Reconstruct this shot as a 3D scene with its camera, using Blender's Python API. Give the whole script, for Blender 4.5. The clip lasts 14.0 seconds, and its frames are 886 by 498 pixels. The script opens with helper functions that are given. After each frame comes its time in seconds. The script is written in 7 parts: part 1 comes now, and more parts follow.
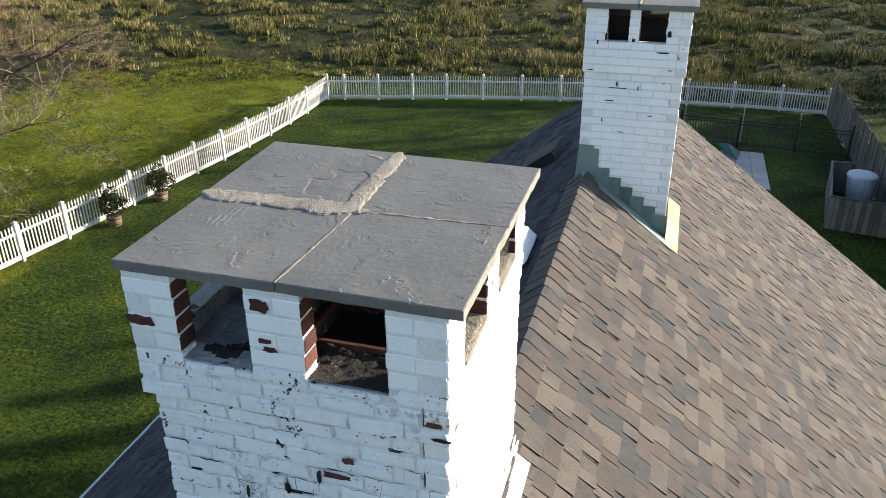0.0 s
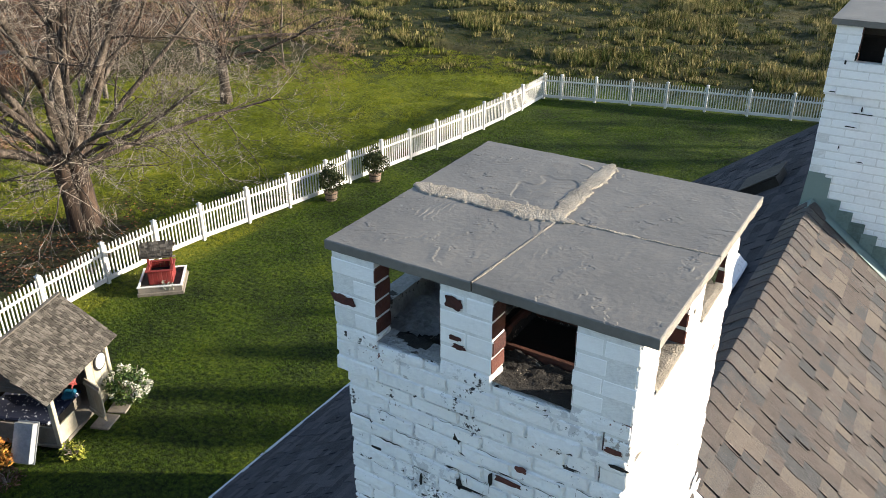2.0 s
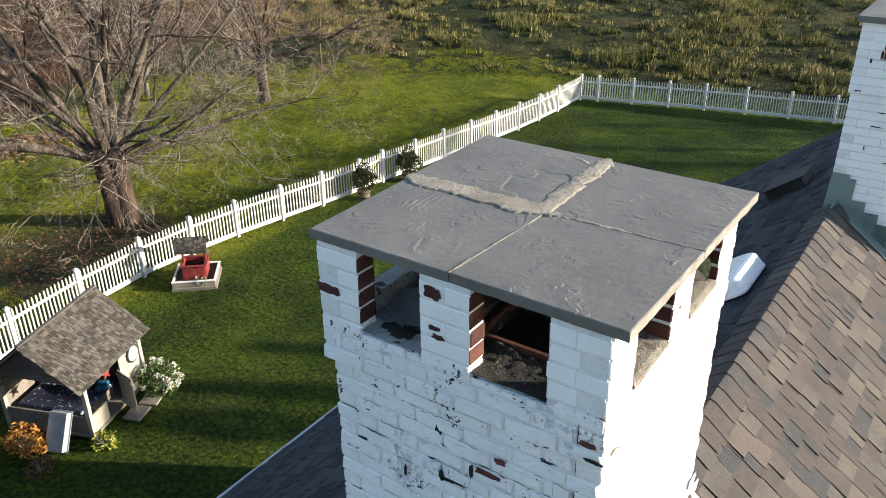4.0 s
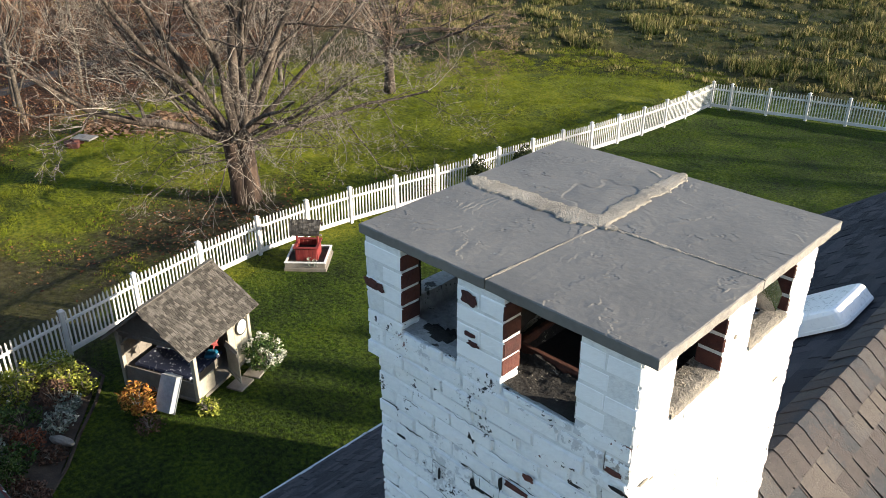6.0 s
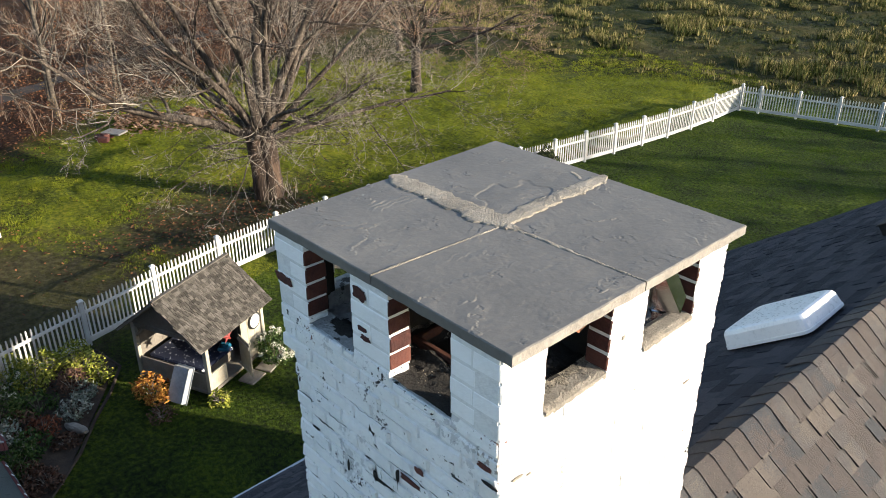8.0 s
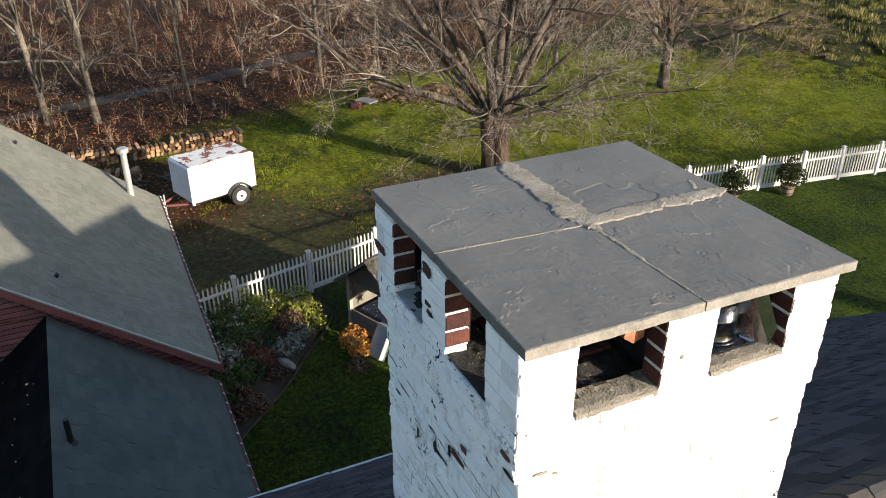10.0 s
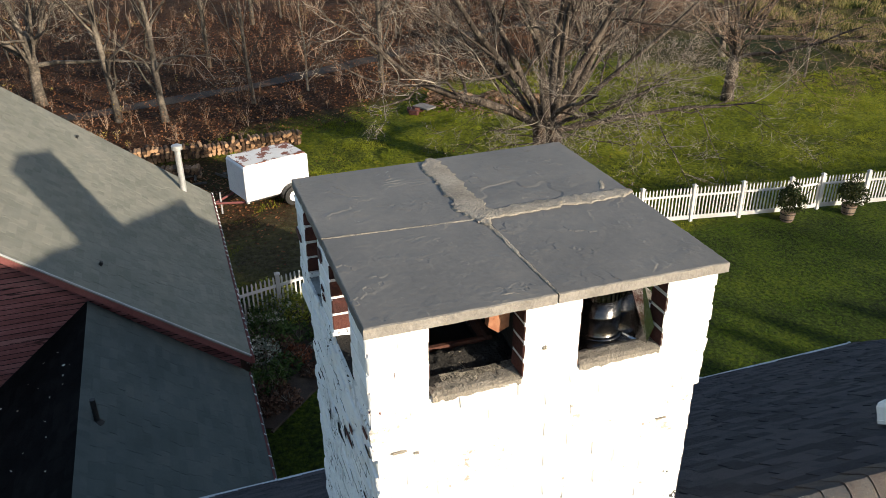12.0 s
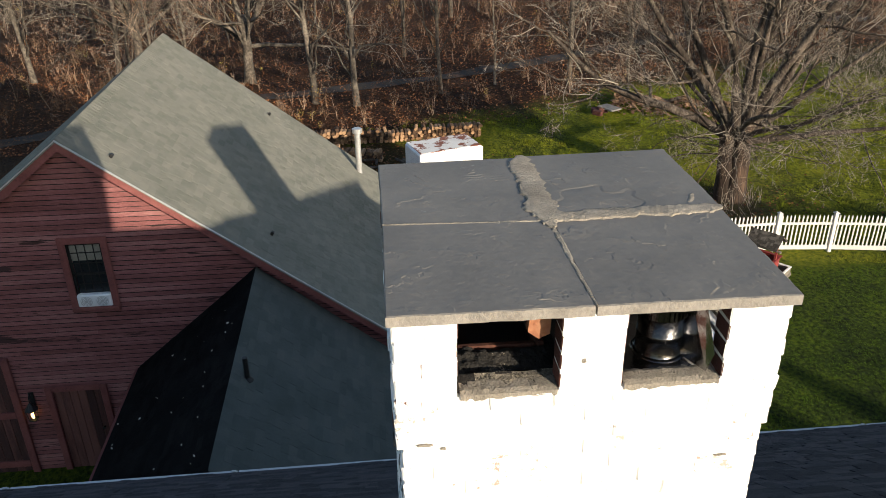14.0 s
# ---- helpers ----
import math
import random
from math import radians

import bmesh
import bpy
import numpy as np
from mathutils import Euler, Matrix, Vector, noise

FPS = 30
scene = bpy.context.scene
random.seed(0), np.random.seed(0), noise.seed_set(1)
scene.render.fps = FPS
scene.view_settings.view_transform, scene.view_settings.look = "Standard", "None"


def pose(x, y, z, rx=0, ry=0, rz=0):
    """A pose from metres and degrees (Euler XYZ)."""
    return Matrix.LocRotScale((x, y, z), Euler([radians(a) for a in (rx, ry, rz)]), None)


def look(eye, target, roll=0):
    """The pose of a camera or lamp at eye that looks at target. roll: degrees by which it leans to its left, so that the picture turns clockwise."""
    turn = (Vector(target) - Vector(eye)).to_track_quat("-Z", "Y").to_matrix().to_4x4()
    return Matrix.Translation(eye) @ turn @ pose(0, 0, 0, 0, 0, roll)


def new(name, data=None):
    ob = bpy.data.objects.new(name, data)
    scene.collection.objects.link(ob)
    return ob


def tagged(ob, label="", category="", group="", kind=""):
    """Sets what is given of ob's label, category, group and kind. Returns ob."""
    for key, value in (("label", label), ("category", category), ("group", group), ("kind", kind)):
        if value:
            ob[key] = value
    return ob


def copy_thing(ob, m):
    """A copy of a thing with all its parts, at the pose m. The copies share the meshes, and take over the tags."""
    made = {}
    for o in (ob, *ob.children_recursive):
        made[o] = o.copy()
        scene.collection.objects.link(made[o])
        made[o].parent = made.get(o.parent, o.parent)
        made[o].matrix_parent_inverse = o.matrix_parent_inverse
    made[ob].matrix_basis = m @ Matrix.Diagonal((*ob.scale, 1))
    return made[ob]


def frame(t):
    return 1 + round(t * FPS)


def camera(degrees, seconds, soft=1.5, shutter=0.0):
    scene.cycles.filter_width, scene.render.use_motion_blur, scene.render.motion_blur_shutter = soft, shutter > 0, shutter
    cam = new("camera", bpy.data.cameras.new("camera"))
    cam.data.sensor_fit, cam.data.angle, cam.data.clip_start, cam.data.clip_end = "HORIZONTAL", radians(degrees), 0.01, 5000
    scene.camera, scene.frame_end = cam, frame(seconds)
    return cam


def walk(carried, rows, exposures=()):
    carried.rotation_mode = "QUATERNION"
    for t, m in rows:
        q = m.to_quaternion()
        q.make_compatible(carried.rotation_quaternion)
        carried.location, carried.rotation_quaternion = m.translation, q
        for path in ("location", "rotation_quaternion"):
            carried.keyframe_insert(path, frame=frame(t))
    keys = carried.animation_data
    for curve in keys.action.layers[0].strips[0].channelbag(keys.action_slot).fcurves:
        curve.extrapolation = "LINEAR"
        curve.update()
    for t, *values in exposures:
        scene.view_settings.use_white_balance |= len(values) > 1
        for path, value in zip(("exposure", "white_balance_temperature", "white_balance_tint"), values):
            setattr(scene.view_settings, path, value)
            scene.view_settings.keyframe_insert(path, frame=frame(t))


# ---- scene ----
# The camera: a drone that circles the near chimney
cam = camera(58.07, 14.0, 0.8)
walk(cam, [
    (0, look((0.510, -2.003, 10.778), (-0.243, 0.578, 9.447), -0.33)),
    (0.5, look((0.511, -2.011, 10.779), (-0.344, 0.538, 9.449), -0.58)),
    (1, look((0.475, -2.003, 10.787), (-0.621, 0.453, 9.458), -0.38)),
    (1.5, look((0.474, -1.989, 10.800), (-0.825, 0.362, 9.464), -0.07)),
    (2, look((0.481, -1.975, 10.796), (-0.938, 0.307, 9.464), 0.03)),
    (2.2, look((0.503, -1.965, 10.803), (-0.930, 0.309, 9.471), -0.31)),
    (4.3, look((0.660, -1.847, 10.762), (-0.899, 0.339, 9.423), -0.19)),
    (4.5, look((0.666, -1.817, 10.776), (-0.914, 0.341, 9.417), -0.18)),
    (5, look((0.730, -1.788, 10.749), (-1.015, 0.262, 9.425), -0.21)),
    (5.5, look((0.755, -1.739, 10.767), (-1.109, 0.193, 9.427), -0.10)),
    (6, look((0.810, -1.685, 10.763), (-1.059, 0.243, 9.425), 0.11)),
    (6.5, look((0.896, -1.623, 10.771), (-0.982, 0.294, 9.430), -0.02)),
    (7, look((0.985, -1.546, 10.770), (-0.905, 0.362, 9.433), -0.06)),
    (7.5, look((1.114, -1.454, 10.784), (-0.829, 0.398, 9.445), -0.39)),
    (8, look((1.181, -1.390, 10.784), (-0.773, 0.450, 9.443), 0.07)),
    (8.5, look((1.282, -1.293, 10.791), (-0.768, 0.439, 9.448), -0.06)),
    (9, look((1.374, -1.195, 10.787), (-0.862, 0.286, 9.442), -0.01)),
    (9.2, look((1.407, -1.154, 10.811), (-0.887, 0.215, 9.446), -0.12)),
    (11.3, look((1.792, -0.655, 10.798), (-0.702, 0.315, 9.441), -0.18)),
    (11.5, look((1.833, -0.603, 10.801), (-0.674, 0.334, 9.446), -0.22)),
    (12, look((1.914, -0.444, 10.801), (-0.609, 0.450, 9.447), -0.22)),
    (12.5, look((1.987, -0.250, 10.797), (-0.549, 0.605, 9.441), -0.31)),
    (13, look((2.027, -0.091, 10.804), (-0.554, 0.614, 9.447), -0.40)),
    (13.3, look((1.999, -0.053, 10.810), (-0.631, 0.399, 9.441), -0.29)),
    (13.5, look((1.993, -0.031, 10.796), (-0.668, 0.225, 9.434), -0.70)),
    (14, look((1.977, -0.021, 10.777), (-0.686, 0.224, 9.416), -0.65)),
], [(0, 1.47, 6080, 10), (5, 1.44, 6080, 10), (9, 1.28, 6120, 10), (11.5, 0.95, 6230, 10), (12.5, 0.86, 6270, 10), (14, 0.77, 6310, 10)])

# ---- light: low autumn sun, clear sky ----
SUN_ELEV, SUN_AZ = 13.9, 31.0
world = bpy.data.worlds.new("sky")
scene.world = world
world.use_nodes = True
wn = world.node_tree.nodes
sky = wn.new("ShaderNodeTexSky")
sky.sky_type, sky.sun_disc = "NISHITA", False
sky.sun_elevation, sky.sun_rotation = radians(SUN_ELEV), radians(90 - SUN_AZ)
wn["Background"].inputs[1].default_value = 0.115
world.node_tree.links.new(sky.outputs[0], wn["Background"].inputs[0])
sun_data = bpy.data.lights.new("sun", "SUN")
sun_data.energy, sun_data.angle, sun_data.color = 5.0, radians(0.6), (1.0, 0.85, 0.65)
sun = new("sun", sun_data)
se, sa = radians(SUN_ELEV), radians(SUN_AZ)
sun.matrix_world = look((40 * math.cos(se) * math.cos(sa), 40 * math.cos(se) * math.sin(sa), 40 * math.sin(se) + 5), (0, 0, 5))


# ---- materials ----
def mat(name, colors, scale=2.0, fine=30.0, rough=0.85, metal=0.0, bump=0.3, bump_scale=60.0, vary=0.0, island=0.0,
        chip=None, stretch=(1, 1, 1), alpha=1.0, spec=0.4, trans=0.0):
    """A procedural surface. colors: two to four tones that a large noise and a fine one mix. vary: change of tone from piece
    to piece; island: the same within a joined mesh. chip: (colour, scale, amount from 0 to 1, and the scale of the
    patches they gather in) of bare spots."""
    m = bpy.data.materials.new(name)
    m.use_nodes = True
    n, l = m.node_tree.nodes, m.node_tree.links
    b = n["Principled BSDF"]
    geo = n.new("ShaderNodeNewGeometry")
    mp = n.new("ShaderNodeMapping")
    mp.inputs["Scale"].default_value = stretch
    l.new(geo.outputs["Position"], mp.inputs[0])

    def noise_at(s, detail=5.0, rough_=0.6):
        q = n.new("ShaderNodeTexNoise")
        q.inputs["Scale"].default_value, q.inputs["Detail"].default_value, q.inputs["Roughness"].default_value = s, detail, rough_
        l.new(mp.outputs[0], q.inputs["Vector"])
        return q.outputs["Fac"]

    def math_(op, a, c):
        q = n.new("ShaderNodeMath")
        q.operation = op
        for i, v in enumerate((a, c)):
            if isinstance(v, (int, float)):
                q.inputs[i].default_value = v
            else:
                l.new(v, q.inputs[i])
        return q.outputs[0]

    big, small = noise_at(scale), noise_at(fine, 3.0)
    fac = math_("ADD", math_("MULTIPLY", big, 0.6), math_("MULTIPLY", small, 0.4))
    if vary or island:
        src = n.new("ShaderNodeObjectInfo").outputs["Random"] if vary else geo.outputs["Random Per Island"]
        fac = math_("ADD", fac, math_("MULTIPLY", math_("SUBTRACT", src, 0.5), vary or island))
    ramp = n.new("ShaderNodeValToRGB")
    el = ramp.color_ramp.elements
    lo, hi = 0.34, 0.66
    while len(el) < len(colors):
        el.new(0.5)
    for i, c in enumerate(colors):
        el[i].position, el[i].color = lo + (hi - lo) * i / (len(colors) - 1), (*c, 1)
    l.new(fac, ramp.inputs[0])
    col = ramp.outputs[0]
    if chip:
        layers = chip if isinstance(chip, list) else [chip]
        for ccol, cs, amount, *gate in layers:
            q = n.new("ShaderNodeMapRange")
            q.inputs["From Min"].default_value, q.inputs["From Max"].default_value = 0.72 - 0.3 * amount, 0.74 - 0.3 * amount + 0.015
            src = noise_at(cs, 6.0, 0.68)
            if gate:
                # flaking that gathers in patches
                src = math_("ADD", src, math_("MULTIPLY", math_("SUBTRACT", noise_at(gate[0], 3.0), 0.56), 1.1))
            l.new(src, q.inputs[0])
            mix = n.new("ShaderNodeMix")
            mix.data_type = "RGBA"
            l.new(q.outputs[0], mix.inputs[0])
            l.new(col, mix.inputs[6])
            mix.inputs[7].default_value = (*ccol, 1)
            col = mix.outputs[2]
    l.new(col, b.inputs["Base Color"])
    b.inputs["Metallic"].default_value = metal
    b.inputs["Specular IOR Level"].default_value = spec
    if trans:
        b.inputs["Transmission Weight"].default_value = trans
    if alpha < 1:
        b.inputs["Alpha"].default_value = alpha
    rr = math_("ADD", math_("MULTIPLY", small, 0.25), rough - 0.125)
    l.new(rr, b.inputs["Roughness"])
    if bump:
        bp = n.new("ShaderNodeBump")
        bp.inputs["Strength"].default_value, bp.inputs["Distance"].default_value = min(1.0, bump), 0.02 if bump <= 1 else 0.02 * bump
        l.new(noise_at(bump_scale, 6.0), bp.inputs["Height"])
        l.new(bp.outputs[0], b.inputs["Normal"])
    return m


M = {
    "paint_new": mat("white_masonry_paint", [(.78, .78, .78), (.85, .85, .85), (.88, .88, .88)], 3, 40, .7, bump=.25, bump_scale=55, vary=.08, chip=((.10, .09, .085), 9.0, .10)),
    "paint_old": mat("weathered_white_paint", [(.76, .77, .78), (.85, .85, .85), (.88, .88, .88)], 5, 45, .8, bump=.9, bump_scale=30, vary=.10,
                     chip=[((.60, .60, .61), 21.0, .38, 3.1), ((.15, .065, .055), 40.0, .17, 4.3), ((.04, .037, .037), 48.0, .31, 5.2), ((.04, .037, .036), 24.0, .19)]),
    # sunlit copies for the east faces: sun put in as warmer white, paler chips
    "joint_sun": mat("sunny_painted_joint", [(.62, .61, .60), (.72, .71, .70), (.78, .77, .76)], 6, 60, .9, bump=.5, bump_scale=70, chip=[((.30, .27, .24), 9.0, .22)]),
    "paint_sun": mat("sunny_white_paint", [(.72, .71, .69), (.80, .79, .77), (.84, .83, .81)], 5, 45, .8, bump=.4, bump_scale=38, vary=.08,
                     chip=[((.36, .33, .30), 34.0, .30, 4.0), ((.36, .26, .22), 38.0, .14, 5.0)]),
    "joint": mat("painted_joint", [(.68, .69, .70), (.78, .78, .78), (.84, .84, .84)], 6, 60, .9, bump=.9, bump_scale=70,
                 chip=[((.46, .46, .47), 16.0, .42, 3.0), ((.035, .033, .032), 11.0, .34, 2.6)]),
    "joint_new": mat("fresh_painted_joint", [(.60, .60, .60), (.74, .74, .73), (.78, .78, .77)], 6, 60, .9, bump=.4, bump_scale=70),
    "bare_brick": mat("bare_red_brick", [(.042, .015, .013), (.07, .024, .02), (.11, .04, .03)], 8, 50, .9, bump=.5, bump_scale=80, vary=.3),
    "sooty_clay": mat("sooty_clay_flue", [(.03, .012, .009), (.075, .028, .018), (.125, .05, .03)], 6, 40, .85, bump=.3),
    "clay": mat("clay_flue", [(.19, .07, .035), (.28, .115, .06), (.36, .18, .10)], 6, 40, .85, bump=.3),
    "mortar": mat("grey_mortar", [(.18, .162, .135), (.285, .256, .212), (.38, .342, .284)], 6, 110, .95, bump=.9, bump_scale=120),
    "soot_mortar": mat("sooty_mortar", [(.03, .028, .025), (.19, .17, .135), (.44, .385, .30)], 9, 210, .95, bump=1.0, bump_scale=90, chip=[((.55, .49, .39), 85.0, .36), ((.022, .021, .02), 48.0, .46)]),
    "pale_wash": mat("pale_cement_wash", [(.20, .20, .20), (.31, .31, .305), (.42, .415, .40)], 7, 60, .95, bump=.8, bump_scale=50, chip=[((.05, .048, .045), 22.0, .30, 6.0)]),
    "sooty_shade": mat("caked_soot_and_shade", [(.012, .012, .011), (.024, .022, .02), (.05, .045, .038)], 9, 120, .95, bump=1.0, bump_scale=90, chip=[((.34, .30, .24), 110.0, .22, 9.0)]),
    "bluestone": mat("bluestone", [(.113, .108, .100), (.142, .135, .124), (.175, .165, .148)], 2.6, 35, .62, bump=.12, bump_scale=45, chip=[((.22, .215, .20), 9.0, .13), ((.07, .072, .078), 5.0, .12)]),
    "pale_stone": mat("pale_warm_stone", [(.16, .147, .13), (.22, .204, .182), (.275, .256, .23)], 7, 70, .9, bump=.4),
    "steel": mat("stainless_steel", [(.05, .05, .052), (.09, .09, .092), (.16, .157, .155)], 5, 40, .22, 1.0, .10),
    "polished": mat("polished_steel", [(.40, .40, .41), (.50, .50, .51), (.58, .58, .585)], 5, 40, .14, 1.0, .04),
    # one black for sooty parts and for hollows that lie in the dark
    "soot_black": mat("soot_black", [(.008, .008, .008), (.014, .013, .012), (.022, .02, .018)], 5, 40, .95),
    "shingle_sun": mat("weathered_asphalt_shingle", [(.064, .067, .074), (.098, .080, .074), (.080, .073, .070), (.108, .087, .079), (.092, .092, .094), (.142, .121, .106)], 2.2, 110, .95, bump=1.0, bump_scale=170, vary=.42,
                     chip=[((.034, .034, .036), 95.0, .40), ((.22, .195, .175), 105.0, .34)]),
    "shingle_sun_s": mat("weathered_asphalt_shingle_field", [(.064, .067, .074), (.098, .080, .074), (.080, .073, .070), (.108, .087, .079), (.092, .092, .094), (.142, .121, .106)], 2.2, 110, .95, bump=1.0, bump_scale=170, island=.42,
                     chip=[((.034, .034, .036), 95.0, .40), ((.22, .195, .175), 105.0, .34)]),
    "shingle_edge": mat("cut_asphalt_edge", [(.012, .012, .012), (.022, .021, .02), (.035, .033, .031)], 6, 80, .95, bump=0, spec=.1),
    # house shingle for the sunless slope: shade put into a dark bluish tone
    "shingle_shade": mat("shade_toned_shingle", [(.020, .022, .032), (.034, .036, .049), (.058, .057, .068)], 1.5, 140, .95, bump=.8, bump_scale=220, island=.5),
    "shingle_grey": mat("green_grey_shingle", [(.145, .148, .122), (.180, .180, .150), (.215, .21, .175)], 1.0, 5, .95, bump=.6, bump_scale=160, island=.20),
    # wing shingle with the far slope's shade put into its colour
    "shingle_wing_shade": mat("shade_black_shingle", [(.005, .005, .0055), (.008, .008, .0085), (.014, .0135, .0135)], 1.2, 90, .95, bump=.6, bump_scale=160, island=.2, spec=.05),
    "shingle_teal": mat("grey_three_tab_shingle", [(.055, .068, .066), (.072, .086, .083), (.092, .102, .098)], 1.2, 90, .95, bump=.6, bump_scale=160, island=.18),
    "cedar": mat("weathered_cedar_shake", [(.032, .028, .022), (.068, .060, .050), (.125, .112, .094)], 4, 50, .92, bump=.8, bump_scale=60, vary=.34),
    "cedar_s": mat("weathered_cedar_shake_field", [(.032, .028, .022), (.068, .060, .050), (.125, .112, .094)], 4, 50, .92, bump=.8, bump_scale=60, island=.34),
    "copper": mat("green_copper_flashing", [(.10, .13, .12), (.15, .20, .185), (.20, .26, .25)], 6, 40, .6, .4, .2, vary=.7),
    "pale_metal": mat("pale_flashing", [(.34, .29, .07), (.46, .41, .16), (.48, .46, .34)], 5, 40, .5, .2, .1),
    "white_metal": mat("white_enamelled_metal", [(.74, .75, .76), (.82, .83, .84), (.86, .86, .86)], 3, 40, .30, 0, .06, spec=.5),
    "drip": mat("aluminium_drip_edge", [(.42, .42, .42), (.52, .52, .52), (.60, .60, .59)], 4, 40, .45, .5, .1),
    "black_metal": mat("black_metal", [(.012, .012, .012), (.018, .018, .018), (.03, .03, .03)], 6, 40, .5, .3, .1),
    "barn_red": mat("faded_barn_red", [(.15, .058, .056), (.225, .093, .09), (.31, .155, .146)], 1.6, 30, .88, bump=.5, bump_scale=50, vary=.14, stretch=(1, .35, 3), chip=[((.06, .032, .03), 1.4, .36)], spec=.15),
    "barn_trim": mat("dark_red_trim", [(.12, .038, .036), (.18, .06, .054), (.22, .08, .07)], 3, 30, .85, bump=.3),
    "door_red": mat("weathered_door_board", [(.05, .022, .019), (.10, .04, .034), (.16, .07, .056)], 3, 30, .85, bump=.5, vary=.5, stretch=(1, 3, .4)),
    "pvc": mat("white_vinyl", [(.46, .45, .43), (.53, .52, .495), (.57, .56, .535)], 2, 30, .5, bump=.1, vary=.12),
    "wood_grey": mat("grey_weathered_board", [(.055, .05, .045), (.09, .08, .07), (.14, .125, .11)], 3, 40, .9, bump=.6, vary=.35, stretch=(1, 1, .3)),
    "cream": mat("cream_painted_board", [(.27, .24, .18), (.35, .32, .25), (.41, .375, .30)], 3, 30, .8, bump=.2, vary=.1),
    "taupe": mat("taupe_board", [(.13, .115, .093), (.18, .16, .133), (.235, .21, .175)], 3, 30, .85, bump=.3, vary=.15),
    "red_paint": mat("red_painted_wood", [(.12, .014, .013), (.18, .022, .02), (.24, .045, .038)], 4, 40, .6, bump=.2, vary=.1),
    "white_wood": mat("white_painted_wood", [(.60, .59, .56), (.72, .71, .68), (.78, .77, .74)], 4, 40, .7, bump=.2, vary=.1),
    "rusty": mat("rust_stained_white_roof", [(.60, .58, .55), (.68, .67, .65), (.74, .74, .73)], 2, 30, .6, bump=.2, chip=[((.20, .065, .032), 1.7, .80)]),
    "rubber": mat("black_rubber", [(.012, .012, .012), (.02, .02, .02), (.035, .033, .03)], 8, 50, .8),
    "bark": mat("grey_brown_bark", [(.009, .006, .0045), (.036, .023, .016), (.105, .068, .047)], 3, 26, .95, bump=1.0, bump_scale=30, stretch=(1, 1, .22), chip=[((.012, .009, .007), 13.0, .42)]),
    "maple_twig": mat("grey_brown_twig", [(.022, .016, .012), (.060, .046, .036), (.30, .26, .215)], .8, 8, .95, bump=0, island=.9),
    "limb_bark": mat("grey_limb_bark", [(.018, .013, .010), (.058, .044, .034), (.20, .165, .13)], 2.2, 18, .95, bump=1.0, bump_scale=22, stretch=(1, 1, .5), chip=[((.012, .009, .007), 7.0, .46)]),
    "brush": mat("brown_brush", [(.050, .031, .018), (.12, .076, .046), (.23, .155, .10)], .8, 8, .95, bump=0, island=.4),
    "twig": mat("pale_twig", [(.08, .064, .05), (.17, .14, .11), (.33, .28, .225)], .8, 8, .95, bump=0, island=.35),
    "twig_red": mat("pinkish_twig", [(.075, .046, .031), (.18, .116, .078), (.34, .24, .17)], .8, 8, .95, bump=0, island=.35),
    "bark_far": mat("woodland_bark", [(.028, .023, .018), (.08, .066, .052), (.19, .16, .125)], 1, 8, .95, bump=.3, bump_scale=12, island=.2),
    "log_end": mat("cut_log", [(.06, .034, .019), (.19, .105, .053), (.34, .21, .115)], 4, 40, .9, bump=.4, vary=.7),
    "log_end_s": mat("cut_log_pile", [(.06, .034, .019), (.18, .10, .05), (.32, .20, .11)], 4, 40, .9, bump=.4, island=.7),
    "soil": mat("dark_garden_soil", [(.028, .02, .014), (.05, .036, .025), (.085, .06, .042)], 3, 40, .95, bump=1.0, bump_scale=30),
    "asphalt": mat("grey_track", [(.016, .012, .009), (.027, .021, .016), (.044, .036, .03)], .6, 20, .9, bump=.4, chip=[((.075, .04, .022), 1.0, .62)]),
    "concrete": mat("pink_grey_paving", [(.26, .22, .21), (.34, .30, .29), (.40, .37, .35)], 1, 20, .9, bump=.3),
    "green_cloth": mat("green_tarpaulin", [(.02, .07, .06), (.03, .10, .085), (.045, .13, .11)], 2, 20, .7),
    "grey_plastic": mat("grey_blue_plastic", [(.26, .30, .34), (.34, .38, .42), (.40, .44, .48)], 2, 20, .5, bump=.05),
    "tote": mat("cloudy_clear_plastic", [(.36, .38, .39), (.46, .48, .49), (.56, .58, .58)], 5, 30, .35, bump=.05, alpha=.62),
    "navy_cloth": mat("navy_spotted_cloth", [(.012, .016, .035), (.016, .022, .05), (.03, .035, .06)], 3, 20, .85, chip=[((.65, .66, .68), 9.0, .45)]),
    "blue_cloth": mat("blue_plastic", [(.01, .08, .14), (.014, .11, .19), (.02, .14, .24)], 3, 20, .5),
    "glass": mat("dark_window_glass", [(.015, .017, .02), (.02, .022, .025), (.03, .03, .032)], 2, 20, .12, bump=0, spec=.6),
    "blind": mat("pale_window_blind", [(.16, .15, .125), (.22, .21, .175), (.27, .26, .22)], 4, 30, .8),
    "pot": mat("wooden_tub", [(.12, .085, .06), (.18, .13, .095), (.25, .19, .145)], 5, 40, .9, bump=.4),
    "pipe_grey": mat("galvanised_pipe", [(.40, .40, .40), (.50, .50, .49), (.58, .58, .57)], 4, 30, .45, .6, .1),
    "cable": mat("string_light_cable", [(.10, .10, .10), (.16, .16, .16), (.22, .22, .21)], 4, 30, .6),
    "bulb": mat("clear_bulb", [(.72, .72, .70), (.80, .80, .78), (.86, .86, .85)], 4, 30, .25),
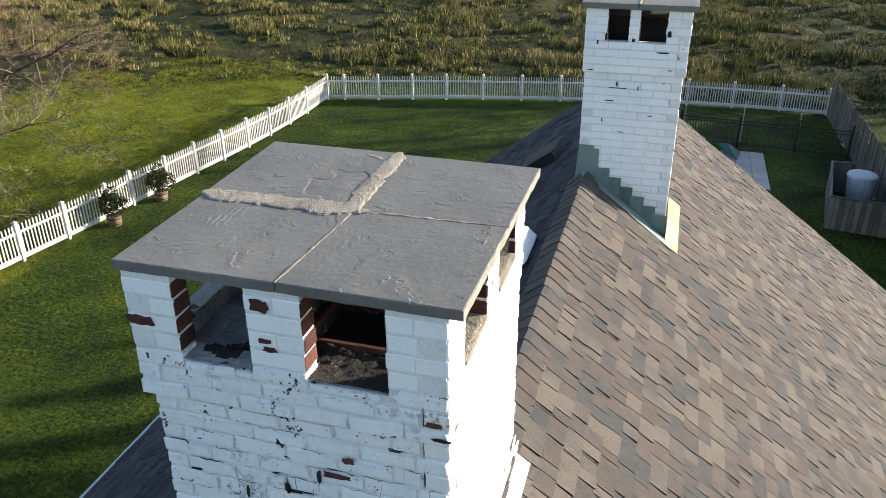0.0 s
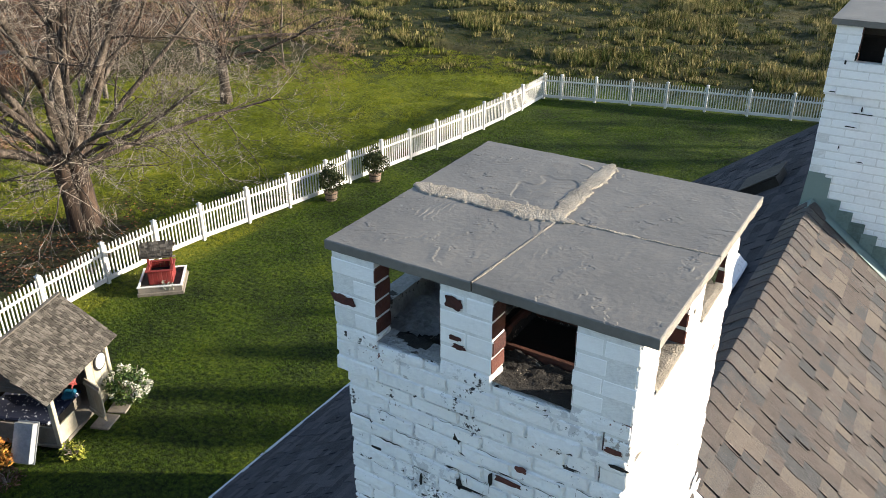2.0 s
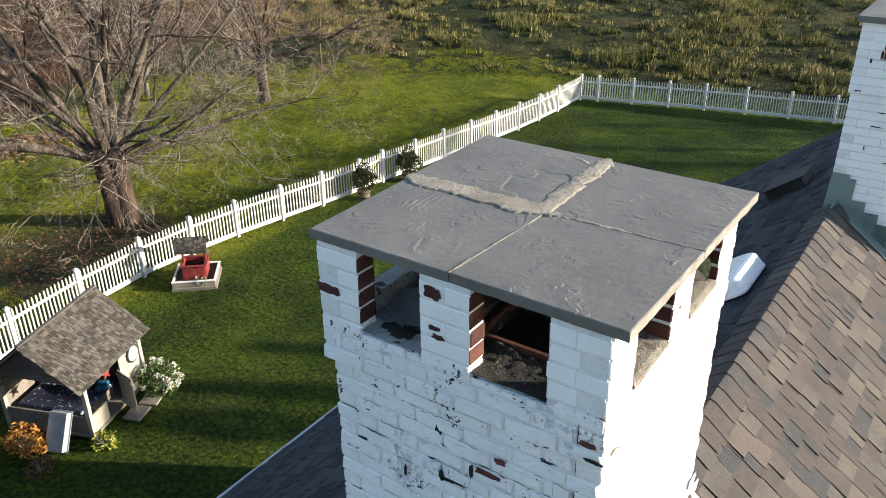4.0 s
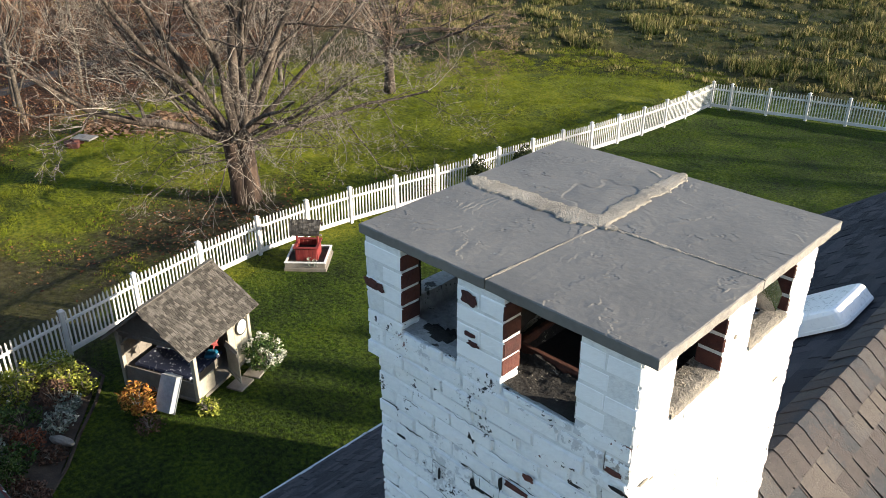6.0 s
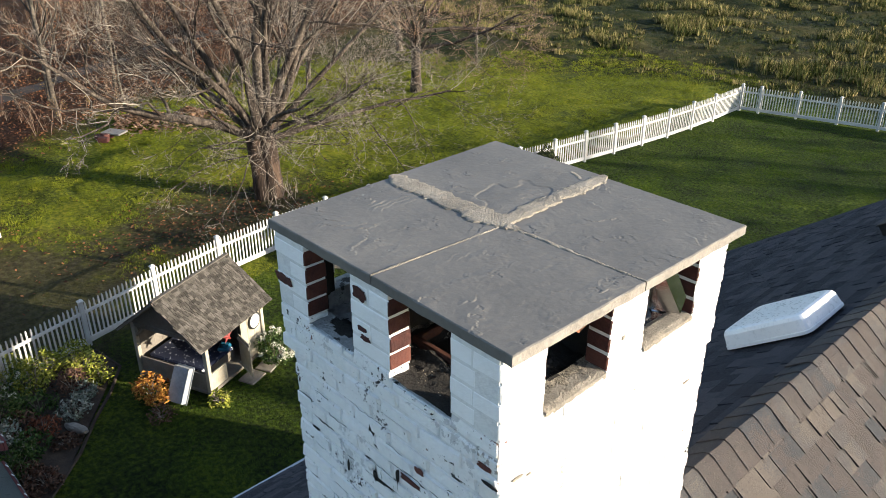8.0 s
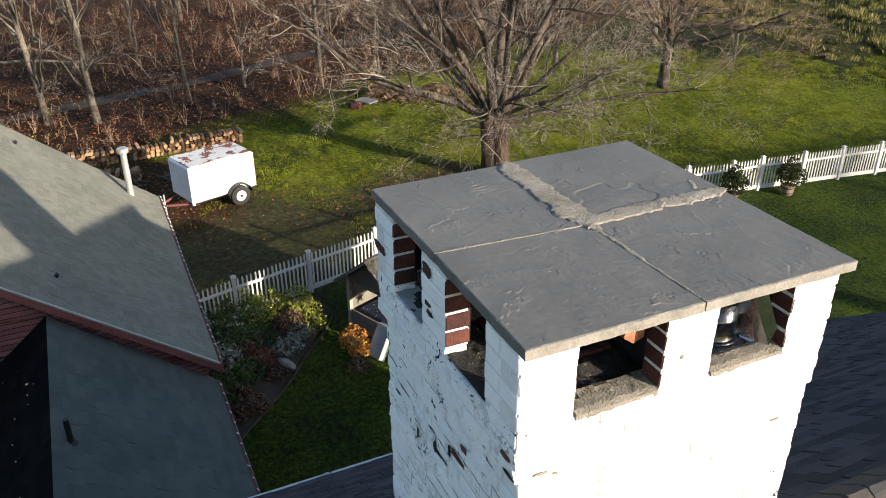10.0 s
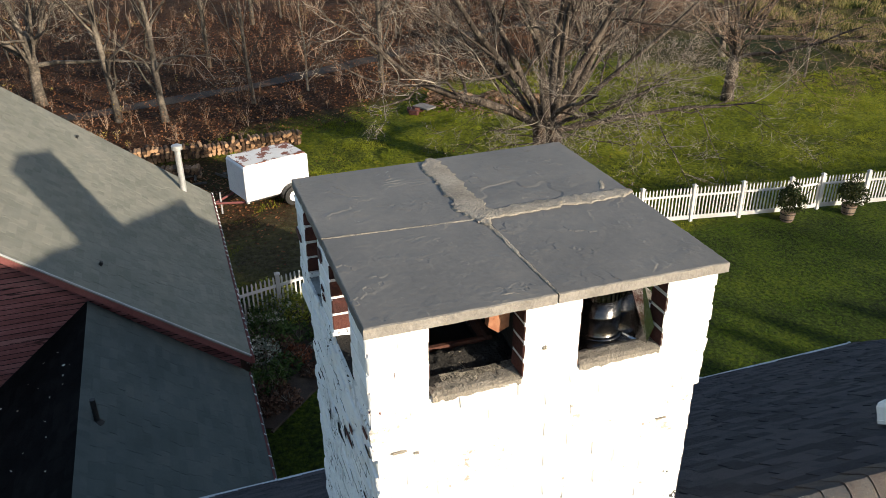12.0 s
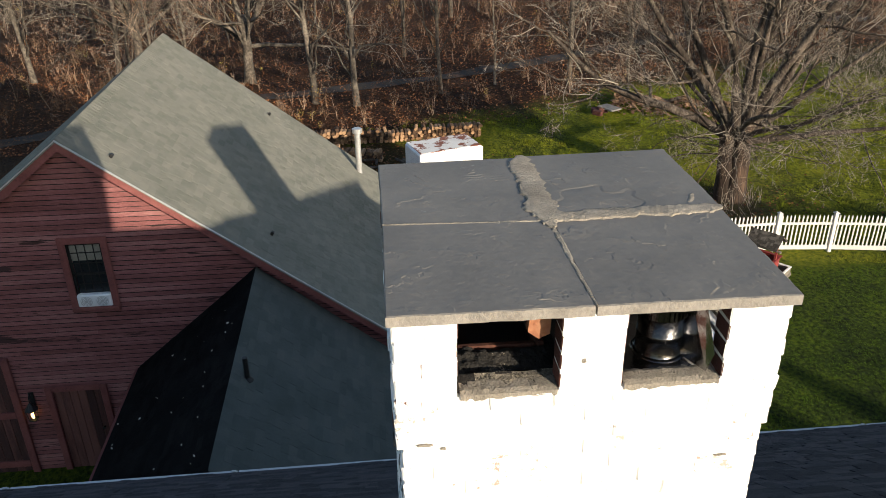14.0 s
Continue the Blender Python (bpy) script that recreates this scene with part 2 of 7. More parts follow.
    "leaf_rough": mat("rough_grass", [(.078, .102, .004), (.15, .18, .007), (.25, .25, .02)], .25, 2.5, .8, bump=0, island=.20, spec=.2),
    "leaf_grass": mat("lawn_grass", [(.034, .076, .003), (.066, .124, .004), (.10, .155, .006)], .30, 3, .8, bump=0, island=.16, spec=.2),
    "leaf_low": mat("low_meadow_grass", [(.016, .028, .004), (.04, .058, .008), (.09, .085, .022)], .25, 2, .9, bump=0, island=.3, spec=.2),
    "leaf_meadow": mat("meadow_grass", [(.030, .045, .007), (.085, .095, .018), (.21, .175, .062), (.33, .27, .12)], .22, 1.6, .9, bump=0, island=.35, spec=.2),
    "leaf_litter": mat("fallen_leaves", [(.058, .021, .010), (.15, .056, .022), (.27, .12, .05)], .3, 6, .9, bump=0, island=.6, spec=.2),
    "leaf_heap": mat("raked_leaves", [(.13, .075, .042), (.26, .16, .095), (.38, .25, .155)], .6, 6, .9, bump=0, island=.5, spec=.2),
    "leaf_yellow": mat("yellow_leaves", [(.22, .16, .02), (.34, .25, .04), (.42, .34, .09)], 1, 9, .8, bump=0, island=.5, spec=.2),
    "leaf_orange": mat("orange_leaves", [(.20, .07, .015), (.36, .15, .025), (.50, .26, .05)], 1, 9, .8, bump=0, island=.6, spec=.2),
    "leaf_red": mat("red_leaves", [(.09, .03, .016), (.17, .055, .028), (.26, .10, .05)], 1, 9, .8, bump=0, island=.5, spec=.2),
    "leaf_green": mat("garden_leaves", [(.02, .045, .008), (.045, .085, .015), (.09, .13, .03)], 1, 9, .7, bump=0, island=.5, spec=.25),
    "leaf_lime": mat("lime_leaves", [(.11, .13, .015), (.23, .25, .03), (.38, .37, .07)], 1, 9, .8, bump=0, island=.5, spec=.2),
    "leaf_silver": mat("silver_green_leaves", [(.12, .15, .11), (.21, .24, .19), (.32, .34, .28)], 1, 9, .8, bump=0, island=.5, spec=.2),
    "leaf_brown": mat("brown_shrub_leaves", [(.05, .028, .018), (.10, .055, .035), (.16, .09, .06)], 1, 9, .9, bump=0, island=.5, spec=.2),
    "petal": mat("white_petals", [(.42, .41, .31), (.58, .56, .46), (.70, .68, .58)], 3, 20, .8, bump=0, island=.4, spec=.2),
    "conifer": mat("boxwood_leaves", [(.010, .020, .004), (.022, .036, .007), (.05, .054, .013)], 2, 14, .7, bump=0, island=.6, spec=.25),
}

# the lamp's bulb gives light of its own
glow = bpy.data.materials.new("lit_bulb")
glow.use_nodes = True
glow.node_tree.nodes["Principled BSDF"].inputs["Emission Color"].default_value = (1, .62, .22, 1)
glow.node_tree.nodes["Principled BSDF"].inputs["Emission Strength"].default_value = 2.2
M["glow"] = glow


def ground_material():
    """Lawn, meadow, leaf litter and bare tracks, laid out by place with ragged borders."""
    m = bpy.data.materials.new("ground_cover")
    m.use_nodes = True
    n, l = m.node_tree.nodes, m.node_tree.links
    b = n["Principled BSDF"]
    pos = n.new("ShaderNodeNewGeometry").outputs["Position"]
    xyz = n.new("ShaderNodeSeparateXYZ")
    l.new(pos, xyz.inputs[0])

    def nz(s, d=6.0, r=.6):
        q = n.new("ShaderNodeTexNoise")
        q.inputs["Scale"].default_value, q.inputs["Detail"].default_value, q.inputs["Roughness"].default_value = s, d, r
        l.new(pos, q.inputs["Vector"])
        return q.outputs["Fac"]

    def mt(op, a, c, k=None):
        q = n.new("ShaderNodeMath")
        q.operation = op
        for i, v in enumerate((a, c, k)):
            if v is None:
                continue
            if isinstance(v, (int, float)):
                q.inputs[i].default_value = v
            else:
                l.new(v, q.inputs[i])
        return q.outputs[0]

    def ramp(f, cols, lo=.3, hi=.7):
        q = n.new("ShaderNodeValToRGB")
        e = q.color_ramp.elements
        while len(e) < len(cols):
            e.new(.5)
        for i, c in enumerate(cols):
            e[i].position, e[i].color = lo + (hi - lo) * i / (len(cols) - 1), (*c, 1)
        l.new(f, q.inputs[0])
        return q.outputs[0]

    def step(f, lo, hi):
        q = n.new("ShaderNodeMapRange")
        q.inputs["From Min"].default_value, q.inputs["From Max"].default_value = lo, hi
        l.new(f, q.inputs[0])
        return q.outputs[0]

    def mix(f, a, c):
        q = n.new("ShaderNodeMix")
        q.data_type = "RGBA"
        l.new(f, q.inputs[0])
        l.new(a, q.inputs[6])
        l.new(c, q.inputs[7])
        return q.outputs[2]

    x, y = xyz.outputs[0], xyz.outputs[1]
    wob = mt("MULTIPLY", mt("SUBTRACT", nz(.12, 5), .5), 9.0)
    lawn = ramp(mt("ADD", mt("MULTIPLY", nz(.5), .45), mt("MULTIPLY", nz(9, 4), .55)), [(.009, .016, .002), (.034, .056, .004), (.09, .118, .006)], .40, .62)
    outer = ramp(mt("ADD", mt("MULTIPLY", nz(.35), .5), mt("MULTIPLY", nz(7, 5), .5)), [(.020, .027, .004), (.095, .118, .007), (.23, .23, .016)], .38, .62)
    lawn = mix(step(mt("MULTIPLY", x, -1.0), 16.6, 17.2), lawn, outer)
    meadow = ramp(mt("ADD", mt("MULTIPLY", nz(.16), .55), mt("MULTIPLY", nz(2.5, 5), .45)), [(.007, .010, .003), (.018, .026, .004), (.045, .042, .012), (.09, .078, .028)], .36, .64)
    litter = ramp(mt("ADD", mt("MULTIPLY", nz(.4), .4), mt("MULTIPLY", nz(8, 5), .6)), [(.012, .007, .004), (.045, .022, .011), (.13, .062, .028)], .36, .66)
    dirt = ramp(nz(5, 6), [(.018, .013, .009), (.042, .032, .021), (.075, .060, .037)], .34, .64)
    # meadow beyond the back fence
    far = step(mt("ADD", mt("SUBTRACT", y, mt("MULTIPLY", mt("MINIMUM", mt("ADD", x, 19.0), 0.0), .65)), mt("MULTIPLY", wob, .4)), 36.0, 37.6)
    col = mix(far, lawn, meadow)
    # woodland floor to the west
    wood = step(mt("ADD", mt("ADD", mt("MULTIPLY", x, -1.0), mt("MULTIPLY", y, -.42)), wob), 28.0, 31.0)
    col = mix(wood, col, litter)
    # worn soil below the maple and along the trailer's track
    dx, dy = mt("ADD", x, 21.2), mt("ADD", y, -9.4)
    rr = mt("SQRT", mt("ADD", mt("MULTIPLY", dx, dx), mt("MULTIPLY", mt("MULTIPLY", dy, dy), .45)), 0)
    bare = step(mt("ADD", rr, mt("MULTIPLY", mt("SUBTRACT", nz(.9, 6), .5), 5.0)), 3.6, 1.6)
    col = mix(mt("MULTIPLY", bare, .8), col, dirt)
    dx, dy = mt("ADD", x, 20.2), mt("ADD", y, -3.0)
    rr = mt("SQRT", mt("ADD", mt("MULTIPLY", mt("MULTIPLY", dx, dx), .5), mt("MULTIPLY", dy, dy)), 0)
    bare = step(mt("ADD", rr, mt("MULTIPLY", mt("SUBTRACT", nz(.9, 6), .5), 5.0)), 4.0, 2.3)
    col = mix(mt("MULTIPLY", bare, .8), col, dirt)
    dx, dy = mt("ADD", x, 25.2), mt("ADD", y, .4)
    rr = mt("SQRT", mt("ADD", mt("MULTIPLY", dx, dx), mt("MULTIPLY", mt("MULTIPLY", dy, dy), .8)), 0)
    bare = step(mt("ADD", rr, mt("MULTIPLY", mt("SUBTRACT", nz(.9, 6), .5), 4.0)), 4.4, 3.0)
    col = mix(mt("MULTIPLY", bare, .85), col, litter)
    speck = step(nz(3.2, 8, .75), .60, .68)
    col = mix(mt("MULTIPLY", speck, .55), col, dirt)
    l.new(col, b.inputs["Base Color"])
    b.inputs["Roughness"].default_value = .95
    b.inputs["Specular IOR Level"].default_value = .15
    bp = n.new("ShaderNodeBump")
    bp.inputs["Strength"].default_value, bp.inputs["Distance"].default_value = 1.0, .12
    l.new(mt("ADD", nz(14, 6, .7), mt("MULTIPLY", nz(2.6, 6, .7), 2.4)), bp.inputs["Height"])
    l.new(bp.outputs[0], b.inputs["Normal"])
    return m


M["ground"] = ground_material()


# ---- builders ----
class Soup:
    """Corners and faces that end up as one mesh."""

    def __init__(self):
        self.v, self.f = [], []

    def add(self, verts, faces):
        k = len(self.v)
        self.v.extend(tuple(p) for p in verts)
        self.f.extend(tuple(i + k for i in q) for q in faces)
        return self

    def box(self, c, s, m=None, e=0.0):
        """A block at c with sizes s, turned by m, its edges taken off by e."""
        h = [q / 2 for q in s]
        vs, fs = [], []
        if e <= 0:
            for sz in (-1, 1):
                for sx, sy in ((-1, -1), (1, -1), (1, 1), (-1, 1)):
                    vs.append((sx * h[0], sy * h[1], sz * h[2]))
            fs = [(3, 2, 1, 0), (4, 5, 6, 7), (0, 1, 5, 4), (1, 2, 6, 5), (2, 3, 7, 6), (3, 0, 4, 7)]
        else:
            idx = {}
            for sx in (-1, 1):
                for sy in (-1, 1):
                    for sz in (-1, 1):
                        for a in range(3):
                            p = [sx * (h[0] - e), sy * (h[1] - e), sz * (h[2] - e)]
                            p[a] = (sx, sy, sz)[a] * h[a]
                            idx[sx, sy, sz, a] = len(vs)
                            vs.append(tuple(p))
            def quad(keys):
                q = [idx[k] for k in keys]
                a, b_, c_ = (Vector(vs[i]) for i in q[:3])
                mid = sum((Vector(vs[i]) for i in q), Vector()) / len(q)
                fs.append(tuple(q) if (b_ - a).cross(c_ - b_).dot(mid) > 0 else tuple(reversed(q)))
            for a in range(3):
                o = [i for i in range(3) if i != a]
                for s_ in (-1, 1):
                    ks = []
                    for p, q in ((-1, -1), (1, -1), (1, 1), (-1, 1)):
                        sg = [0, 0, 0]
                        sg[a], sg[o[0]], sg[o[1]] = s_, p, q
                        ks.append((*sg, a))
                    quad(ks)
                for p in (-1, 1):
                    for q in (-1, 1):
                        ks = []
                        for s_, ax in ((-1, o[0]), (1, o[0]), (1, o[1]), (-1, o[1])):
                            sg = [0, 0, 0]
                            sg[a], sg[o[0]], sg[o[1]] = s_, p, q
                            ks.append((*sg, ax))
                        quad(ks)
            for sx in (-1, 1):
                for sy in (-1, 1):
                    for sz in (-1, 1):
                        quad([(sx, sy, sz, a) for a in range(3)])
        t = Matrix.Translation(c) @ (m.to_4x4() if m else Matrix())
        return self.add([t @ Vector(p) for p in vs], fs)

    def tube(self, pts, radii, n=8, caps=True):
        """A round bar along pts, whose thickness follows radii."""
        pts = [Vector(p) for p in pts]
        vs, fs = [], []
        up = Vector((0, 0, 1))
        for i, p in enumerate(pts):
            d = (pts[min(i + 1, len(pts) - 1)] - pts[max(i - 1, 0)]).normalized()
            s = d.cross(up if abs(d.z) < .95 else Vector((1, 0, 0))).normalized()
            u = s.cross(d)
            for k in range(n):
                a = 2 * math.pi * k / n
                vs.append(p + (s * math.cos(a) + u * math.sin(a)) * radii[i])
        for i in range(len(pts) - 1):
            for k in range(n):
                k2 = (k + 1) % n
                fs.append((i * n + k, i * n + k2, (i + 1) * n + k2, (i + 1) * n + k))
        if caps:
            fs.append(tuple(reversed(range(n))))
            fs.append(tuple((len(pts) - 1) * n + k for k in range(n)))
        return self.add(vs, fs)

    def sheet(self, corners, thick, normal):
        """A flat plate through corners, of that thickness below them against normal."""
        nn = Vector(normal).normalized() * thick
        top = [Vector(p) for p in corners]
        bot = [p - nn for p in top]
        k = len(top)
        fs = [tuple(range(k)), tuple(reversed(range(k, 2 * k)))]
        fs += [(i, i + k, (i + 1) % k + k, (i + 1) % k) for i in range(k)]
        return self.add(top + bot, fs)

    def mesh(self, name, material, smooth=False):
        me = bpy.data.meshes.new(name)
        me.from_pydata(self.v, [], self.f)
        me.materials.append(material)
        if smooth:
            me.polygons.foreach_set("use_smooth", [True] * len(me.polygons))
        me.validate()
        me.update()
        return me


def thing(name, at, label, category, group="", kind=""):
    """An empty at a thing's base, which its parts hang from."""
    ob = new(name)
    ob.empty_display_size = .1
    ob.matrix_world = at if isinstance(at, Matrix) else Matrix.Translation(at)
    return tagged(ob, label, category, group, kind)


def part(name, soup, material, parent=None, label="", smooth=False, kind="", local=False):
    """Links a soup, in world places unless local, as one mesh under a thing."""
    me = soup if isinstance(soup, bpy.types.Mesh) else soup.mesh(name, M[material], smooth)
    ob = new(name, me)
    if parent is not None:
        ob.parent = parent
        if not local:
            ob.matrix_parent_inverse = world_of(parent).inverted()
    return tagged(ob, label, kind=kind)


def world_of(ob):
    if ob.parent:
        return world_of(ob.parent) @ ob.matrix_parent_inverse @ ob.matrix_basis
    return ob.matrix_basis.copy()


def piece(name, me, m, parent):
    """One of many alike pieces on shared mesh data, at the world pose m."""
    ob = new(name, me)
    ob.parent = parent
    ob.matrix_parent_inverse = world_of(parent).inverted()
    ob.matrix_basis = m
    return ob


def solid(name, soup, material, label, category, kind="", smooth=False, group=""):
    """A thing of one mesh."""
    return tagged(new(name, soup.mesh(name, M[material], smooth)), label, category, group, kind)


# ---- ground ----
def ground_height(x, y):
    """Level round the house, gently rolling in the meadow and the wood."""
    mead = max(0.0, min(1.0, (y - 36.3 - .65 * min(0.0, x + 19)) / 5))
    out = mead + max(0.0, min(1.0, (-x - 31) / 8))
    h = noise.noise(Vector((x * .05, y * .05, 0))) * .5 + noise.noise(Vector((x * .45, y * .45, 3))) * (.16 + .30 * mead)
    return h * min(1.0, out) + .02 * noise.noise(Vector((x * .8, y * .8, 7)))


def build_ground():
    def lines(lo, hi, step, ends):
        fine = list(np.arange(lo, hi + step / 2, step))
        return [lo - e for e in reversed(ends)] + fine + [hi + e for e in ends]
    ends = [4, 10, 25, 60, 140, 300, 700, 1500]
    xs, ys = lines(-75, 25, .8, ends), lines(-30, 100, .8, ends)
    s = Soup()
    s.v = [(x, y, ground_height(x, y)) for y in ys for x in xs]
    w = len(xs)
    s.f = [(j * w + i, j * w + i + 1, (j + 1) * w + i + 1, (j + 1) * w + i) for j in range(len(ys) - 1) for i in range(w - 1)]
    solid("ground", s, "ground", "green mown lawn running into rough meadow and leafy woodland floor", "ground", "structure", True)


build_ground()

# ---- roofs ----
RX, RZ = -.19, 8.03                     # the main ridge
SUNNY, SHADED = .736, .736                # fall per metre of either slope
HOUSE_Y0, HOUSE_Y1 = -7.0, 9.48


def tab(s, o, u, d, n, a, b, r0, r1, lift, th):
    """One shingle tab: from a to b along u, from r0 down to r1 along d."""
    p = [o + u * a + d * r0 + n * (.003 + th * .5), o + u * b + d * r0 + n * (.003 + th * .5), o + u * b + d * r1 + n * (lift + th), o + u * a + d * r1 + n * (lift + th),
         o + u * b + d * r1, o + u * a + d * r1]
    s.add(p, [(0, 3, 2, 1) if u.cross(d).dot(n) < 0 else (0, 1, 2, 3), (3, 5, 4, 2), (0, 5, 3), (1, 2, 4)])


def courses(rng, length, fall, expo, lo, hi, gap=.005, strips=False):
    """Places of the tabs of a slope, course by course. strips: narrow sunken strips between some of the tabs."""
    for r in range(int(fall / expo)):
        a = -rng.random() * hi
        while a < length:
            w = rng.uniform(lo, hi) if rng.random() < .6 else rng.uniform(lo, (lo + hi) / 2)
            sunk = strips and rng.random() < .22
            b = a + (.018 if sunk else w)
            if b > .02 and a < length - .02:
                yield r, max(a, 0), min(b - gap, length), r * expo, (r + 1) * expo
            a = b


def blacken(me):
    """Cut edges of the tabs show bare black asphalt."""
    me.materials.append(M["shingle_edge"])
    for p in me.polygons:
        p.material_index = 1 if p.index % 4 else 0


def slope_frame(o, u, d):
    u, d = Vector(u).normalized(), Vector(d).normalized()
    n = u.cross(d).normalized()
    if n.z < 0:
        n = -n
    return Vector(o), u, d, n


def shingle_field(name, o, u, d, length, fall, expo, lo, hi, material, parent, seed, skip=None, th=(.005, .012), label="", dark_edge=False):
    o, u, d, n = slope_frame(o, u, d)
    rng, s = random.Random(seed), Soup()
    for r, a, b, r0, r1 in courses(rng, length, fall, expo, lo, hi, strips=dark_edge):
        th_ = th[0] * .5 if b - a < .02 else rng.choice(th)
        mid = o + u * (a + b) / 2 + d * (r0 + r1) / 2
        if skip and skip(mid, r, (a + b) / 2):
            continue
        tab(s, o, u, d, n, a, b, max(0, r0 - .006), r1 + rng.uniform(-.003, .003), .003, th_ * rng.uniform(.8, 1.2))
    ob = part(name, s, material, parent, label, kind="stuff")
    if dark_edge:
        blacken(ob.data)
    return ob


house = thing("house", (-.12, 1, 0), "white-chimneyed house with a steep brown shingled roof", "house")


def in_chimney(p):
    return (-1.2 < p.x < -.10 and .05 < p.y < 1.22) or (-.27 < p.x < .6 and 5.32 < p.y < 6.4)


# walls below the eaves
s = Soup()
EX, EZ = -5.42, 4.18
s.box((-5.05, (HOUSE_Y0 + 8.6) / 2 + .1, 2.0), (.2, 15.2, 4.0))
s.box((5.2, (HOUSE_Y0 + HOUSE_Y1) / 2, 1.9), (.2, 15.9, 3.8))
for yy in (HOUSE_Y0 + .35, 8.35):
    s.sheet([(-5.15, yy - .1, 0), (5.3, yy - .1, 0), (5.3, yy - .1, 3.75), (RX, yy - .1, RZ - .14), (-5.15, yy - .1, 4.2)], .2, (0, -1, 0))
part("wall", s, "paint_new", house, "white painted house wall")
# roof boards
# the sunny boards share that tone, which darkens the gaps between tabs
s = Soup()
s.sheet([(RX, HOUSE_Y0, RZ), (RX, HOUSE_Y1, RZ), (5.6, HOUSE_Y1, RZ - SUNNY * 5.79), (5.6, HOUSE_Y0, RZ - SUNNY * 5.79)], .12, (SUNNY, 0, 1))
part("roof", s, "shingle_shade", house)
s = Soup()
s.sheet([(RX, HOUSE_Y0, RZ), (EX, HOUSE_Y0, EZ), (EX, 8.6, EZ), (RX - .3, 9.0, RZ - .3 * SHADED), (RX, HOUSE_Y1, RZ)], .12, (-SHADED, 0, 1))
part("roof", s, "shingle_shade", house)
# white drip edge along the shaded eave, in lengths that meet at a small clip
for k in range(6):
    y0, y1 = HOUSE_Y0 + 2.6 * k, min(8.6, HOUSE_Y0 + 2.6 * (k + 1))
    s = Soup()
    s.box((EX - .02, (y0 + y1) / 2, EZ - .03), (.05, y1 - y0 - .012, .07), e=.008)
    s.box((EX - .02, y1 - .05, EZ + .012), (.03, .05, .018), e=.004)
    part("drip_edge", s, "drip", house)

# the sunny slope: single tabs where the camera passes nearest, one mesh for the rest
UO, UU, UD = (RX + .050, HOUSE_Y0, RZ - .050 * SUNNY), (0, 1, 0), (1, 0, -SUNNY)
FALL = 5.74 * math.hypot(1, SUNNY)
EXPO = .1245
o_, u_, d_, n_ = slope_frame(UO, UU, UD)


def near_tab(r, a):
    return r < 10 and 8.3 < a < 11.2


shingle_field("shingle_field", UO, UU, UD, HOUSE_Y1 - HOUSE_Y0, FALL, EXPO, .07, .27, "shingle_sun_s", house, 11,
              lambda p, r, a: in_chimney(p) or near_tab(r, a), label="brown and grey laminated asphalt shingles", dark_edge=True)
FALL2 = 5.23 * math.hypot(1, SHADED)
shingle_field("shingle_field", (RX, HOUSE_Y0, RZ), (0, 1, 0), (-1, 0, -SHADED), 8.62 - HOUSE_Y0, FALL2, EXPO, .10, .34, "shingle_shade", house, 12,
              lambda p, r, a: in_chimney(p), label="asphalt shingles with the slope's shade put into their dark bluish tone")


# ---- chimneys ----
BRICKS = {}


def brick_mesh(length, style, ends, h=.062, depth=.093):
    """A brick: painted on its outer face, bare on the ends named. Local x along the wall, y outwards (the face at 0), z up."""
    key = (round(length, 2), style, ends)
    if key in BRICKS:
        return BRICKS[key]
    rng = random.Random(hash((round(length * 100), len(style), ends[0], ends[1])) % 9999)
    s = Soup().box((0, -depth / 2, 0), (length, depth, h), e=.0045 if style == "paint_new" else (.005 if style == "paint_sun" else .007))
    j = .0012 if style == "paint_new" else (.0022 if style == "paint_sun" else .004)
    s.v = [tuple(c + rng.uniform(-j, j) for c in p) for p in s.v]
    me = s.mesh("brick", M[style])
    me.materials.append(M["bare_brick"])
    for p in me.polygons:
        nx, ny = p.normal.x, p.normal.y
        if ny < -.5 or (ends[0] and nx < -.6) or (ends[1] and nx > .6):
            p.material_index = 1
    BRICKS[key] = me
    return me


def split_course(a, b, shift, rng, unit=.205):
    """Cuts a run of wall into bricks, each course half a brick off the last; returns their starts and ends."""
    cuts, x = [a], a + (unit if shift else unit / 2) + rng.uniform(-.012, .012)
    while x < b - .06:
        cuts.append(x)
        x += unit + rng.uniform(-.008, .008)
    cuts.append(b)
    if len(cuts) > 2 and cuts[-1] - cuts[-2] < .06:
        cuts.pop(-2)
    return list(zip(cuts[:-1], cuts[1:]))


